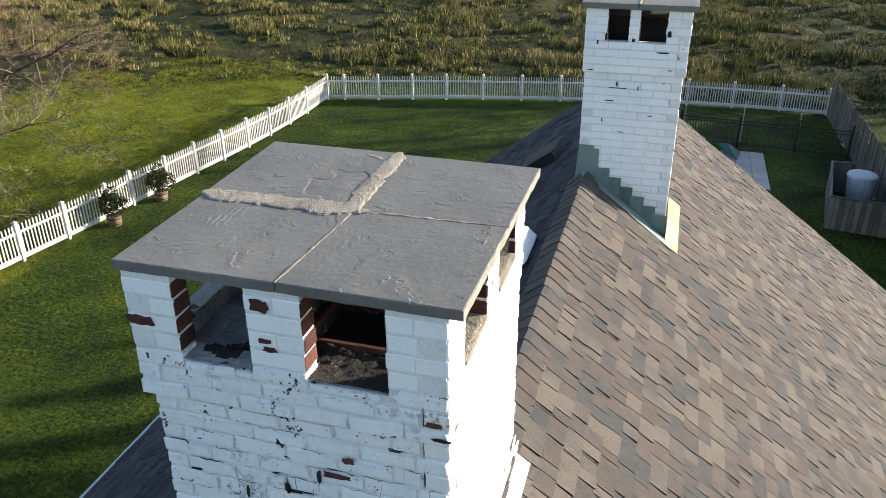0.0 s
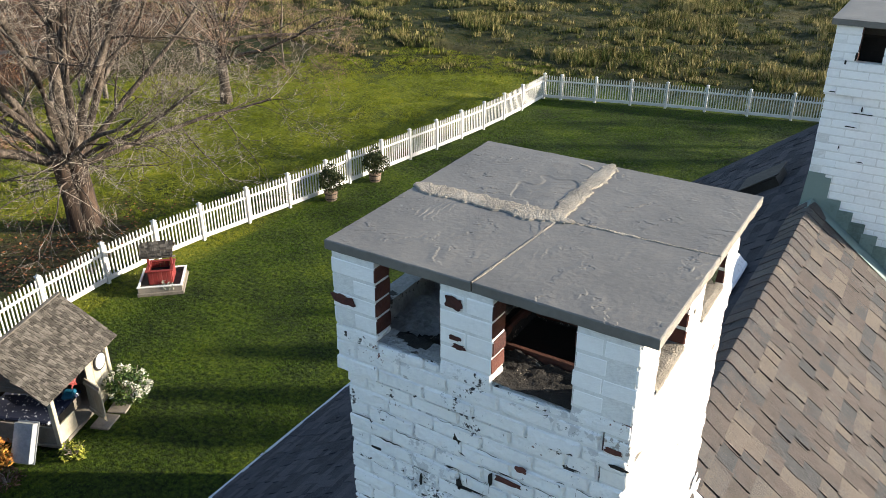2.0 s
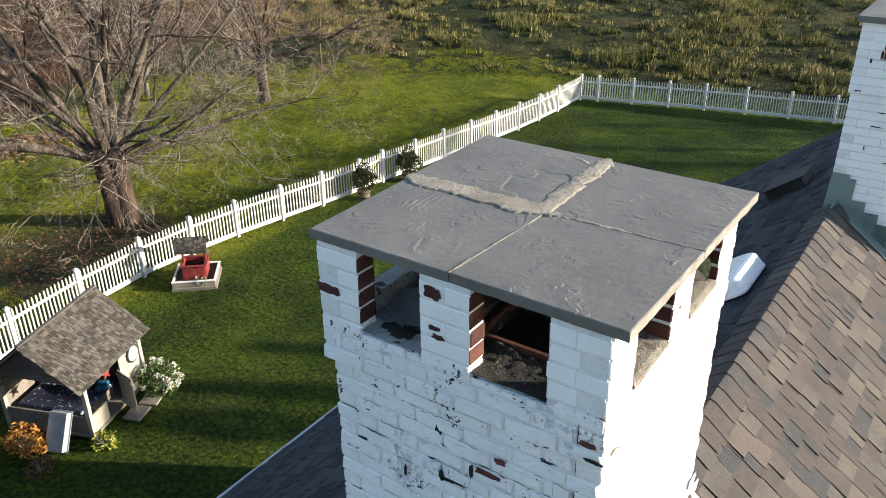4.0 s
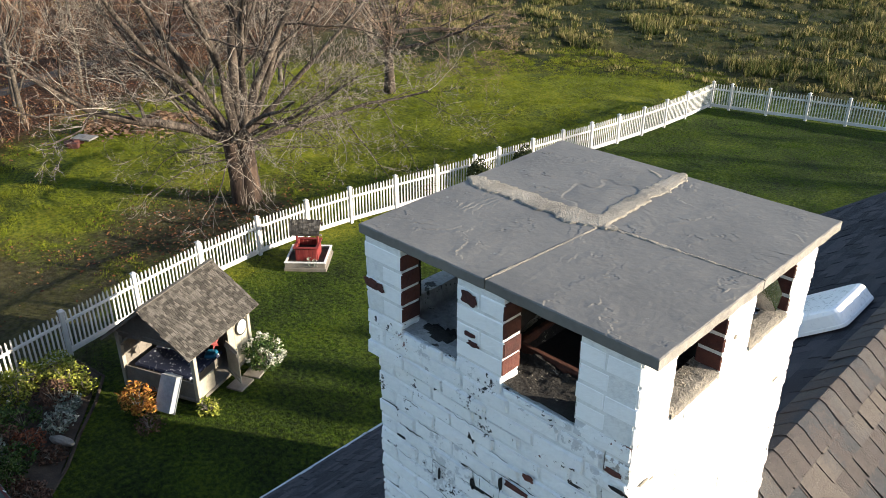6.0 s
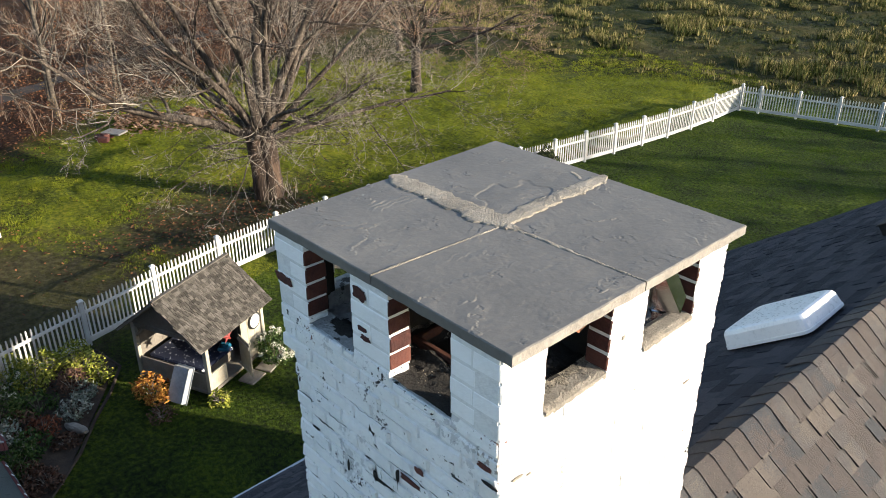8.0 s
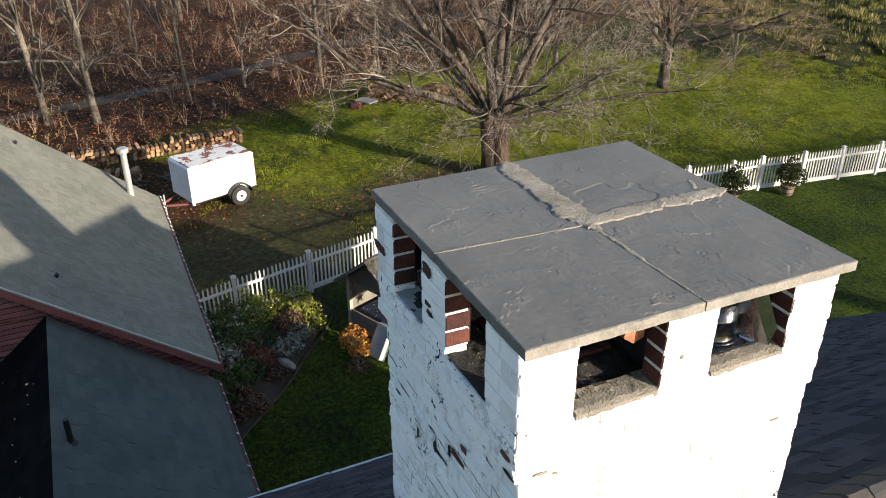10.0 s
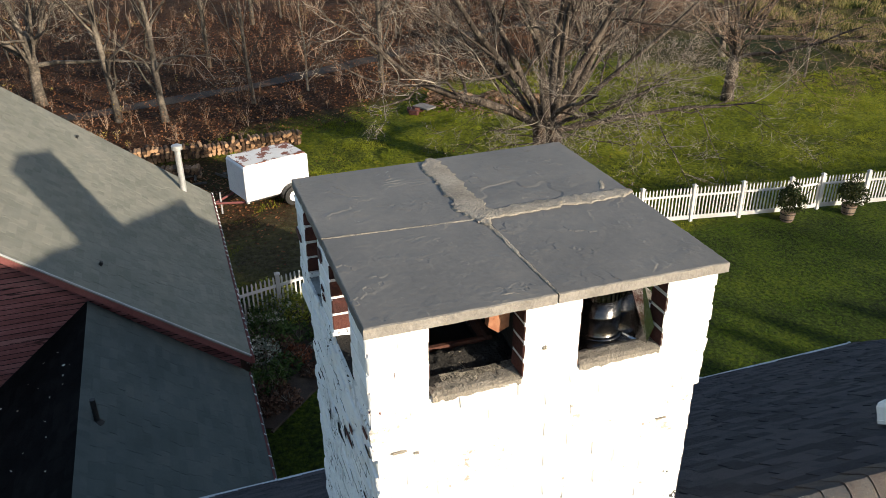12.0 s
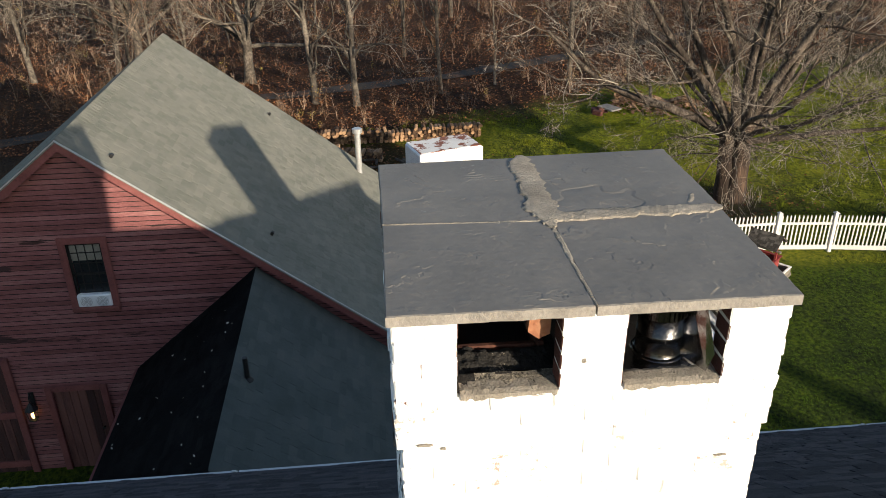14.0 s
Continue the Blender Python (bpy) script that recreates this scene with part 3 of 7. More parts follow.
def build_chimney(root, box, z_top, z_bot, open_x, open_y, z_open, corbel, step, styles, near, seed, clean=False, bed=0.0, worn=False):
    """Lays a square stack course by course. box: x0, x1, y0, y1; open_x, open_y: openings along the faces; step: how far the stack steps in
    below the corbel on its west, east, south and north; near: faces whose bricks are parts; worn: broken sills on the south."""
    x0, x1, y0, y1 = box
    rng = random.Random(seed)
    pitch = .0705
    rest = {}
    k, z = 0, z_top - pitch / 2
    while z > z_bot:
        iw, ie, is_, in_ = (0, 0, 0, 0) if z > corbel else step
        faces = {"south": (x0 + iw, x1 - ie, y0 + is_, open_x), "north": (x0 + iw, x1 - ie, y1 - in_, open_x),
                 "east": (y0 + is_, y1 - in_, x1 - ie, open_y), "west": (y0 + is_, y1 - in_, x0 + iw, open_y)}
        for face, (a, b, plane, opens) in faces.items():
            if (face in ("south", "north")) == bool(k % 2):
                a, b = a + .097, b - .097
                corner = (False, False)
            else:
                corner = (True, True)
            runs = [(a, b, False, False)]
            if z > z_open:
                runs, c = [], a
                for p, q in opens:
                    runs.append((c, p, c != a, True))
                    c = q
                runs.append((c, b, True, False))
            low = []
            if worn and face == "south" and z_open - pitch < z < z_open:
                # the bricks below the openings have crumbled away at their tops
                runs, c, low = [], a, list(opens)
                for p, q in opens:
                    runs += [(c, p, False, False), (p, q, False, False)]
                    c = q
                runs.append((c, b, False, False))
            style = styles[face][0] if z > z_open - .01 else styles[face][1]
            for ra, rb, e0, e1 in runs:
                for ba, bb in split_course(ra, rb, k % 2 or not e0, rng):
                    ln = bb - ba - (.004 if style == "paint_new" else .007)
                    bare = (e0 and ba == ra, e1 and bb == rb)
                    jit = .001 if style == "paint_new" else .0035
                    mid, out = (ba + bb) / 2, rng.uniform(-jit, jit)
                    if face == "south":
                        m = Matrix.Translation((mid, plane - out, z)) @ pose(0, 0, 0, 0, rng.uniform(-.4, .4), 180)
                        bare = bare[::-1]
                    elif face == "north":
                        m = Matrix.Translation((mid, plane + out, z)) @ pose(0, 0, 0, 0, rng.uniform(-.4, .4), 0)
                    elif face == "east":
                        m = Matrix.Translation((plane + out, mid, z)) @ pose(0, 0, 0, 0, rng.uniform(-.4, .4), -90)
                        bare = bare[::-1]
                    else:
                        m = Matrix.Translation((plane - out, mid, z)) @ pose(0, 0, 0, 0, rng.uniform(-.4, .4), 90)
                    me = brick_mesh(ln, style, bare)
                    if (ra, rb) in low:
                        f = rng.uniform(.40, .56)
                        m = Matrix.Translation((0, 0, -(1 - f) * .031)) @ m @ Matrix.Diagonal((1, 1, f, 1))
                    if face in near:
                        piece("brick", me, m, root)
                    else:
                        r = rest.setdefault(style, Soup())
                        r.add([m @ v.co for v in me.vertices], [tuple(p.vertices) for p in me.polygons])
        k, z = k + 1, z - pitch
    for style, soup in rest.items():
        part("brickwork", soup, style, root, kind="stuff")
    # the painted bedding mortar behind the faces, set back a little; piers stand free at the openings
    d, w = .0075, .085
    core_top = z_open - .004
    for a, b, (iw, ie, is_, in_) in ((corbel, core_top, (0, 0, 0, 0)), (z_bot - .9, corbel - .002, step)):
        xa, xb, ya, yb = x0 + iw + d, x1 - ie - d, y0 + is_ + d, y1 - in_ - d
        for c, sz in (((xa + w / 2, (ya + yb) / 2), (w, yb - ya)), ((xb - w / 2, (ya + yb) / 2), (w, yb - ya)),
                      (((xa + xb) / 2, ya + w / 2), (xb - xa - 2 * w - .002, w)), (((xa + xb) / 2, yb - w / 2), (xb - xa - 2 * w - .002, w))):
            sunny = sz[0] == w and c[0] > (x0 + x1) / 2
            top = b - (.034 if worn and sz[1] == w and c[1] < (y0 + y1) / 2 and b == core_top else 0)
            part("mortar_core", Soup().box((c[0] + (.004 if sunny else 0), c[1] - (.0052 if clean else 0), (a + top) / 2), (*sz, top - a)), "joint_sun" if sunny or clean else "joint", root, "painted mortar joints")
    zc, zh = (z_top + bed + core_top) / 2, z_top + bed - core_top - .004
    for plane, sgn in ((y0, 1), (y1, -1)):
        c = x0 + .004
        for p, q in list(open_x) + [(x1 - .004, 0)]:
            a, b = c, min(p, x1 - .004)
            part("pier_mortar", Soup().box(((a + b) / 2, plane + sgn * (.0022 + .043), zc), (b - a - .012, .086, zh)), "joint_new", root)
            # sooty black panel added behind each pier to darken the inside
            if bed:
                part("soot_lining", Soup().box(((a + b) / 2, plane + sgn * .0985, zc), (b - a - .03, .008, zh)), "soot_black", root)
            c = q
    for plane, sgn in ((x1, -1), (x0, 1)):
        c = y0 + .003
        for p, q in list(open_y) + [(y1 - .003, 0)]:
            a, b = c, min(p, y1 - .003)
            part("pier_mortar", Soup().box((plane + sgn * (.0022 + .043), (a + b) / 2, zc), (.086, b - a - .012, zh)), "joint_new", root)
            # the same added dark panel behind the east and west piers
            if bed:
                part("soot_lining", Soup().box((plane + sgn * .0985, (a + b) / 2, zc), (.008, b - a - .03, zh)), "soot_black", root)
            c = q


def slab(s, pts, z0, z1, rng, n=16, lay=0.0, step=.0021, edge=.004, scar=None):
    """A cleft stone slab on four corners: thin broken layers, longest along the bearing lay, and worn edges."""
    a, b, c, d = [Vector((*p, 0)) for p in pts]
    ca, sa_ = math.cos(radians(lay)), math.sin(radians(lay))
    grid = []
    for j in range(n + 1):
        for i in range(n + 1):
            u, v = i / n, j / n
            p = a.lerp(b, u).lerp(d.lerp(c, u), v)
            rim = min(u, v, 1 - u, 1 - v)
            g, k = (p.x * ca + p.y * sa_) * .55, -p.x * sa_ + p.y * ca
            wob = .011 * noise.noise(Vector((p.x * 26, p.y * 26, 4))) + .007 * noise.noise(Vector((p.x * 75, p.y * 75, 6)))
            t = noise.noise(Vector((g * 3.4, k * 3.4, z1 + lay))) + .30 * noise.noise(Vector((g * 9, k * 9, 2 + lay))) + wob * 7
            f = t * 5.0
            k_ = math.floor(f)
            rise = k_ + min(1.0, (f - k_) * 14)
            fade = max(0.0, min(1.0, .12 + 2.2 * noise.noise(Vector((p.x * 9, p.y * 9, 11 + lay)))))
            h = step * (rise - f) * fade + .0004 * t + .00025 * noise.noise(Vector((p.x * 60, p.y * 60, 6)))
            if scar:
                q = math.hypot((p.x - scar[0]) / scar[2], (p.y - scar[1]) / scar[3]) + .75 * noise.noise(Vector((p.x * 9, p.y * 9, 3)))
                h -= .0024 * max(0.0, min(1.0, (1 - q) * 12)) * max(0.0, min(1.0, q * 1.5 - .35))
            if rim == 0:
                h -= edge * rng.uniform(.5, 1.1)
                p = p + Vector((noise.noise(Vector((p.x * 14, p.y * 14, 5))), noise.noise(Vector((p.x * 14, p.y * 14, 9))), 0)) * .004
            grid.append(Vector((p.x, p.y, z1 + h)))
    w = n + 1
    ring = [i for i in range(w)] + [j * w + n for j in range(1, w)] + [n * w + i for i in range(n - 1, -1, -1)] + [j * w for j in range(n - 1, 0, -1)]
    low = [Vector((grid[i].x, grid[i].y, z0)) for i in ring]
    vs = grid + low
    fs = [(j * w + i, j * w + i + 1, (j + 1) * w + i + 1, (j + 1) * w + i) for j in range(n) for i in range(n)]
    q = len(grid)
    m = len(ring)
    top_count = len(fs)
    fs += [(ring[(i + 1) % m], ring[i], q + i, q + (i + 1) % m) for i in range(m)]
    fs.append(tuple(q + i for i in range(m))[::-1])
    s.add(vs, fs)
    return top_count


def stone_slab(parent, pts, z0, z1, seed, n=26, label="", lay=0.0, scar=None):
    s = Soup()
    top = slab(s, pts, z0, z1, random.Random(seed), n, lay, scar=scar)
    me = s.mesh("cap_slab", M["bluestone"])
    me.materials.append(M["pale_stone"])
    return part("cap_slab", me, None, parent, label), me, top


def mortar_bead(s, p, q, w0, w1, z, n=60, h=.006, ragged=.5):
    """Mortar trowelled over a joint from p to q: a low grainy ribbon whose two borders wander by themselves and feather out."""
    p, q = Vector((*p, z)), Vector((*q, z))
    d = (q - p).normalized()
    side = Vector((-d.y, d.x, 0))
    across = (-1, -.88, -.62, -.3, 0, .3, .62, .88, 1)
    k0, m = len(s.v), len(across)
    vs, fs = [], []
    for i in range(n + 1):
        t = i / n
        c = p.lerp(q, t)
        w = (w0 + (w1 - w0) * t) / 2
        ends = min(1.0, .35 + 9 * min(t, 1 - t)) if ragged else 1.0
        half = [w * ends * (1 + ragged * (noise.noise(Vector((c.x * 13, c.y * 13, o))) + .55 * noise.noise(Vector((c.x * 45, c.y * 45, o))))) for o in (1.0, 7.0)]
        for k, o in enumerate(across):
            at = c + side * o * (half[0] if o < 0 else half[1])
            rise = (1 - abs(o) ** 4) * h + .0022 * noise.noise(Vector((at.x * 40, at.y * 40, 2))) + .0012 * noise.noise(Vector((at.x * 120, at.y * 120, 2)))
            vs.append(at + Vector((0, 0, rise if abs(o) < 1 else -.0035)))
    for i in range(n):
        for k in range(m - 1):
            fs.append((i * m + k, (i + 1) * m + k, (i + 1) * m + k + 1, i * m + k + 1))
    s.add(vs, fs)


Z1 = 9.49
near_chimney = thing("chimney", (-.63, .63, 7.3), "white-painted brick chimney with peeling paint and a bluestone cap", "chimney")
build_chimney(near_chimney, (-1.234, -.058, .004, 1.272), Z1, 7.88, [(-1.032, -.767), (-.554, -.272)], [(.212, .53), (.745, 1.066)], 9.208, 9.005, (.032, .006, .018, .014),
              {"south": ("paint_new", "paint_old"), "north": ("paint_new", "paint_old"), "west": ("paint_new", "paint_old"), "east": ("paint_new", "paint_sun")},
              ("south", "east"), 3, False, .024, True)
cap_z0, cap_z1 = 9.513, 9.55
cap = near_chimney
for i, (pts, lay, scar) in enumerate((([(-1.252, 0), (-.642, .0), (-.608, .607), (-1.262, .607)], 78, None),
                                    ([(-.637, 0), (-.008, -.010), (-.002, .614), (-.603, .607)], -72, None),
                                    ([(-.630, .613), (-.002, .620), (.004, 1.256), (-.633, 1.266)], -42, None),
                                    ([(-1.262, .613), (-.636, .613), (-.639, 1.268), (-1.278, 1.268)], 35, (-.77, .83, .12, .15)))):
    ob, me, top = stone_slab(cap, pts, cap_z0, cap_z1 + (.005 if i == 3 else 0), 20 + i, 150, lay=lay, scar=scar)
    for p in me.polygons:
        # the east edge takes paler stone: the sun on it put into the colour
        if p.normal.x > .8 and p.index >= top:
            p.material_index = 1
s = Soup()
mortar_bead(s, (-1.268, .612), (-.60, .602), .104, .125, cap_z1 + .0045, 110, .0035)
mortar_bead(s, (-.628, .58), (-.645, 1.270), .090, .080, cap_z1 + .0045, 110, .0040)
mortar_bead(s, (-.66, .60), (-.54, .606), .07, .03, cap_z1 + .004, 40, .003)
mortar_bead(s, (-.62, .655), (-.575, .575), .05, .02, cap_z1 + .002, 30, .006)
mortar_bead(s, (-.775, 1.205), (-.69, 1.165), .02, .03, cap_z1 + .004, 24, .003)
part("mortar_joint", s, "mortar", cap, "wide ragged sandy mortar joint")
s = Soup()
mortar_bead(s, (-.6395, .0), (-.605, .600), .010, .009, cap_z1 - .0004, 90, .0022, .7)
part("mortar_joint", s, "mortar", cap, "thin mortar joint")
s = Soup()
mortar_bead(s, (.0, .617), (-.56, .607), .011, .024, cap_z1 - .0004, 90, .003, .8)
mortar_bead(s, (-.05, .618), (-.0, .617), .012, .012, cap_z1 - .0012, 20, .004, .5)
part("mortar_joint", s, "mortar", cap, "crumbling mortar joint")
s2 = Soup()
for p, q in (((-1.22, .04), (-.08, .04)), ((-1.22, 1.23), (-.08, 1.23)), ((-1.22, .04), (-1.22, 1.23)), ((-.08, .04), (-.08, 1.23))):
    s2.tube([(*p, cap_z0 - .004), (*q, cap_z0 - .004)], [.011, .011], 6)
part("mortar_bed", s2, "mortar", cap)
# inside the stack: crumbled mortar wash, a clay flue and a steel liner
s = Soup()
n = 90
for j in range(n + 1):
    for i in range(n + 1):
        x, y = -1.222 + 1.152 * i / n, .009 + 1.250 * j / n
        rim = min(x + 1.222, -.070 - x, y - .009, 1.259 - y)
        r1 = max(abs(x + .50), abs(y - .37))
        rough_ = .020 * noise.noise(Vector((x * 9, y * 9, 0))) + .014 * noise.noise(Vector((x * 28, y * 28, 2))) + .006 * noise.noise(Vector((x * 80, y * 80, 5)))
        z = 9.180 + rough_ + .035 * max(0, 1 - abs(r1 - .22) / .09) + (.022 * max(0, 1 - math.hypot((x + .22) / .12, (y - .30) / .18)))
        if r1 < .145:
            z = 9.13
        if x < -.76 and y < .55:
            z -= .03
        if y > .62 and x > -.8:
            z = 9.180 + .4 * rough_
        if rim < (.05 if y > .62 and x > -.8 else .10):
            t = rim / .10
            z = max(9.213 + .25 * rough_ + .006 * t, z) if rim > .02 else 9.212 + .15 * rough_
        if y < .17:
            # the south sills have crumbled
            z = min(z, 9.186 + .4 * rough_ + .10 * max(0.0, y - .10))
        s.v.append((x, y, z))
s.f = [(j * (n + 1) + i, j * (n + 1) + i + 1, (j + 1) * (n + 1) + i + 1, (j + 1) * (n + 1) + i) for j in range(n) for i in range(n)]
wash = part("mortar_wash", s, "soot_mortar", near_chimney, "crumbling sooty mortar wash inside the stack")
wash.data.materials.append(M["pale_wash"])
wash.data.materials.append(M["sooty_shade"])
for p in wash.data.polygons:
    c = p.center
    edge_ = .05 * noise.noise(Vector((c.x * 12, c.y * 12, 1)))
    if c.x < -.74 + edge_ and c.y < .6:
        # round dark spot painted in place of a hole
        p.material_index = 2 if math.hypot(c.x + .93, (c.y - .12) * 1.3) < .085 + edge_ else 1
    # sooty floor behind the rim, its lack of sun put into the colour
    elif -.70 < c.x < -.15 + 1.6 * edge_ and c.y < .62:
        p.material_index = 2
flue = Soup()
for c, sz in (((-.50, .21 , 9.135), (.348, .028, .16)), ((-.50, .53 , 9.135), (.348, .028, .16)), ((-.66, .37, 9.135), (.028, .29, .16)), ((-.34, .37, 9.130), (.028, .29, .16))):
    flue.box(c, sz, e=.006)
part("flue_tile", flue, "sooty_clay", near_chimney, "square clay flue tile")
# black plate in place of the flue's dark depth
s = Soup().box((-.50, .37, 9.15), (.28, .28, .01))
part("flue_hole", s, "soot_black", near_chimney)
# black partitions added so no light shows through the openings
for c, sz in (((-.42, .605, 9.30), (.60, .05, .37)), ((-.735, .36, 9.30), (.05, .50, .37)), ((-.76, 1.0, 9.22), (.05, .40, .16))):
    part("inner_wythe", Soup().box(c, sz, e=.006), "soot_black", near_chimney, "sooty inner partition added to keep the openings dark")
s = Soup().sheet([(-.15, .445, 9.375), (-.145, .48, 9.350), (-.14, .515, 9.37), (-.14, .52, 9.488), (-.15, .455, 9.488)], .03, (1, 0, .1))
part("broken_tile", s, "clay", near_chimney, "broken orange flue tile", smooth=False)
s = Soup()
s.sheet([(-.76, .63, 9.215), (-.085, .63, 9.211), (-.085, 1.16, 9.211), (-.76, 1.16, 9.215)], .004, (0, 0, 1))
part("steel_plate", s, "polished", near_chimney, "polished steel top plate")
s = Soup()
PX, PY = -.25, .925
ring = [(9.207, .094), (9.212, .094), (9.2145, .080), (9.216, .0785), (9.288, .0785), (9.290, .0805), (9.296, .0805), (9.298, .0785), (9.362, .0785)]
s.tube([(PX, PY, z) for z, r in ring], [r for z, r in ring], 28)
part("liner_collar", s, "steel", near_chimney, "ribbed stainless steel flue collar", smooth=True)
s = Soup()
for k in range(30):
    a = 2 * math.pi * k / 30
    s.box((PX + .082 * math.cos(a), PY + .082 * math.sin(a), 9.388), (.005, .009, .046), Matrix.Rotation(a, 3, "Z"))
s.tube([(PX, PY, 9.362), (PX, PY, 9.412)], [.080, .080], 24)
part("collar_ribs", s, "steel", near_chimney)
s = Soup().tube([(PX, PY, 9.412), (PX, PY, 9.487)], [.077, .077], 24)
part("liner_pipe", s, "soot_black", near_chimney, "black flue pipe")
s = Soup()
s.sheet([(-.20, .985, 9.214), (-.085, 1.03, 9.222), (-.082, 1.05, 9.29), (-.17, 1.03, 9.47), (-.23, .995, 9.485)], .003, (1, -.5, .2))
part("bent_flashing", s, "polished", near_chimney, "bent shiny steel flashing offcut")
# mortar slopped over the east sills
for y0, y1 in ((.216, .530), (.748, 1.066)):
    s = Soup()
    for i in range(41):
        y = y0 + (y1 - y0) * i / 40
        drop = .012 + .022 * abs(noise.noise(Vector((y * 16, 2, 0)))) + .008 * noise.noise(Vector((y * 70, 5, 0)))
        lump = .006 * noise.noise(Vector((y * 45, 8, 0)))
        s.v += [(-.16, y, 9.205), (-.12, y, 9.2165 + lump), (-.075, y, 9.2175 - lump), (-.0545, y, 9.211 + .5 * lump), (-.0530, y, 9.205 - drop * .6), (-.0585, y, 9.205 - drop)]
        if i:
            s.f += [(6 * i - 6 + k, 6 * i - 5 + k, 6 * i + 1 + k, 6 * i + k) for k in range(5)]
    part("sill_mortar", s, "mortar", near_chimney, "crumbling sandy mortar over the sill")


def chip_patch(root, c, w, h, axis, material, seed, name="paint_chip"):
    """A ragged bare patch where paint has come off, laid on the wall."""
    rng, s = random.Random(seed), Soup()
    k = 30
    out = .0046
    ring = []
    for i in range(k):
        a = 2 * math.pi * i / k
        q = .95 + .45 * noise.noise(Vector((math.cos(a) * 1.6, math.sin(a) * 1.6, seed * 3.7))) + rng.uniform(-.07, .07)
        u, v = math.copysign(abs(math.cos(a)) ** .6, math.cos(a)) * w / 2 * q, math.copysign(abs(math.sin(a)) ** .6, math.sin(a)) * h / 2 * q
        ring.append(Vector((c[0] + u, c[1] - out, c[2] + v)) if axis == "y" else Vector((c[0] + out, c[1] + u, c[2] + v)))
    s.sheet(ring, .003, (0, -1, 0) if axis == "y" else (1, 0, 0))
    part(name, s, material, root)


for i, (x, z, w, h, mt_) in enumerate(((-1.18, 9.32, .10, .045, "bare_brick"), (-.705, 9.452, .065, .05, "bare_brick"), (-.70, 9.318, .045, .018, "bare_brick"), (-.685, 9.285, .05, .02, "bare_brick"))):
    chip_patch(near_chimney, (x, .003, z), w, h, "y", mt_, 40 + i)
for i, (x, z, w, h, mt_) in enumerate(((-.697, 8.876, .032, .04, "soot_black"), (-.687, 8.66, .022, .05, "soot_black"), (-.555, 8.747, .018, .055, "soot_black"), (-.49, 8.765, .11, .022, "bare_brick"), (-.433, 8.845, .045, .028, "bare_brick"),
                                       (-.66, 8.65, .06, .014, "soot_black"), (-1.07, 8.66, .05, .010, "soot_black"), (-.86, 8.60, .012, .05, "soot_black"), (-.25, 8.68, .06, .010, "soot_black"))):
    chip_patch(near_chimney, (x, .0215, z), w, h, "y", mt_, 60 + i)
for i, (x, z, w, h, mt_) in enumerate(((-.111, 9.09, .06, .018, "bare_brick"), (-.086, 9.032, .06, .014, "soot_black"))):
    chip_patch(near_chimney, (x, .0025, z), w, h, "y", mt_, 75 + i)
for i, (y, z, w, h, mt_) in enumerate(((.61, 9.315, .016, .016, "mortar"), (.10, 9.02, .05, .010, "mortar"), (.16, 8.995, .02, .012, "mortar"), (1.12, 8.88, .045, .010, "mortar"), (.55, 9.10, .012, .03, "mortar"))):
    chip_patch(near_chimney, (-.059 if z > 9.0 else -.065, y, z), w, h, "x", mt_, 80 + i)


def crack(root, pts, w, seed, plane=.0208):
    """A dark open joint: a jagged flattened line on the south face."""
    rng, s = random.Random(seed), Soup()
    line = []
    for (x0, z0), (x1, z1) in zip(pts[:-1], pts[1:]):
        k = max(3, int(math.hypot(x1 - x0, z1 - z0) / .018))
        for i in range(k):
            t = i / k
            line.append((x0 + (x1 - x0) * t + rng.uniform(-.003, .003), plane + rng.uniform(-.001, .002), z0 + (z1 - z0) * t + rng.uniform(-.005, .005)))
    line.append((pts[-1][0], plane, pts[-1][1]))
    s.tube(line, [max(.0006, w * rng.uniform(.15, 1.5)) * (.3 if i in (0, len(line) - 1) else 1) for i in range(len(line))], 5)
    part("open_joint", s, "soot_black", root)


ROWS_ = [9.4905 - .0705 * k for k in range(7, 20)]
rng = random.Random(19)
for i, zr in enumerate(ROWS_):
    for k in range(1 + i // 2):
        x0 = rng.uniform(-1.17, -.2)
        ln = rng.uniform(.03, .17)
        dz = rng.choice((0, 0, -.0705, .0705))
        pts = [(x0, zr), (min(-.09, x0 + ln), zr)]
        if dz:
            pts += [(pts[-1][0] + .004, zr + dz), (min(-.08, pts[-1][0] + rng.uniform(.03, .14)), zr + dz)]
        crack(near_chimney, pts, rng.uniform(.0005, .0012), 200 + 10 * i + k)
crack(near_chimney, [(-.697, 8.87), (-.69, 8.805), (-.557, 8.799), (-.47, 8.79), (-.40, 8.785)], .0022, 401)
crack(near_chimney, [(-.75, 8.72), (-.69, 8.72), (-.687, 8.655), (-.62, 8.65), (-.56, 8.655), (-.555, 8.74)], .0024, 402)
crack(near_chimney, [(-1.19, 8.785), (-1.10, 8.785), (-1.08, 8.715), (-.95, 8.715)], .0020, 403)


# sealed flashing where the stack meets the ridge
s = Soup()
z_ = RZ - SUNNY * (-.065 - RX)
s.sheet([(-.062, .0, z_ + .015), (.03, .0, z_ - .05), (.03, 1.27, z_ - .05), (-.062, 1.27, z_ + .015)], .004, (.6, 0, 1))
for k in range(8):
    y = .03 + .14 * k
    s.box((-.056, y + .07, z_ + .04 + .012 * ((k * 7) % 3)), (.010, .135, .12), pose(0, 0, 0, (k % 3) - 1, 1, 0).to_3x3(), e=.003)
part("flashing", s, "white_metal", near_chimney, "bent white-painted flashing")
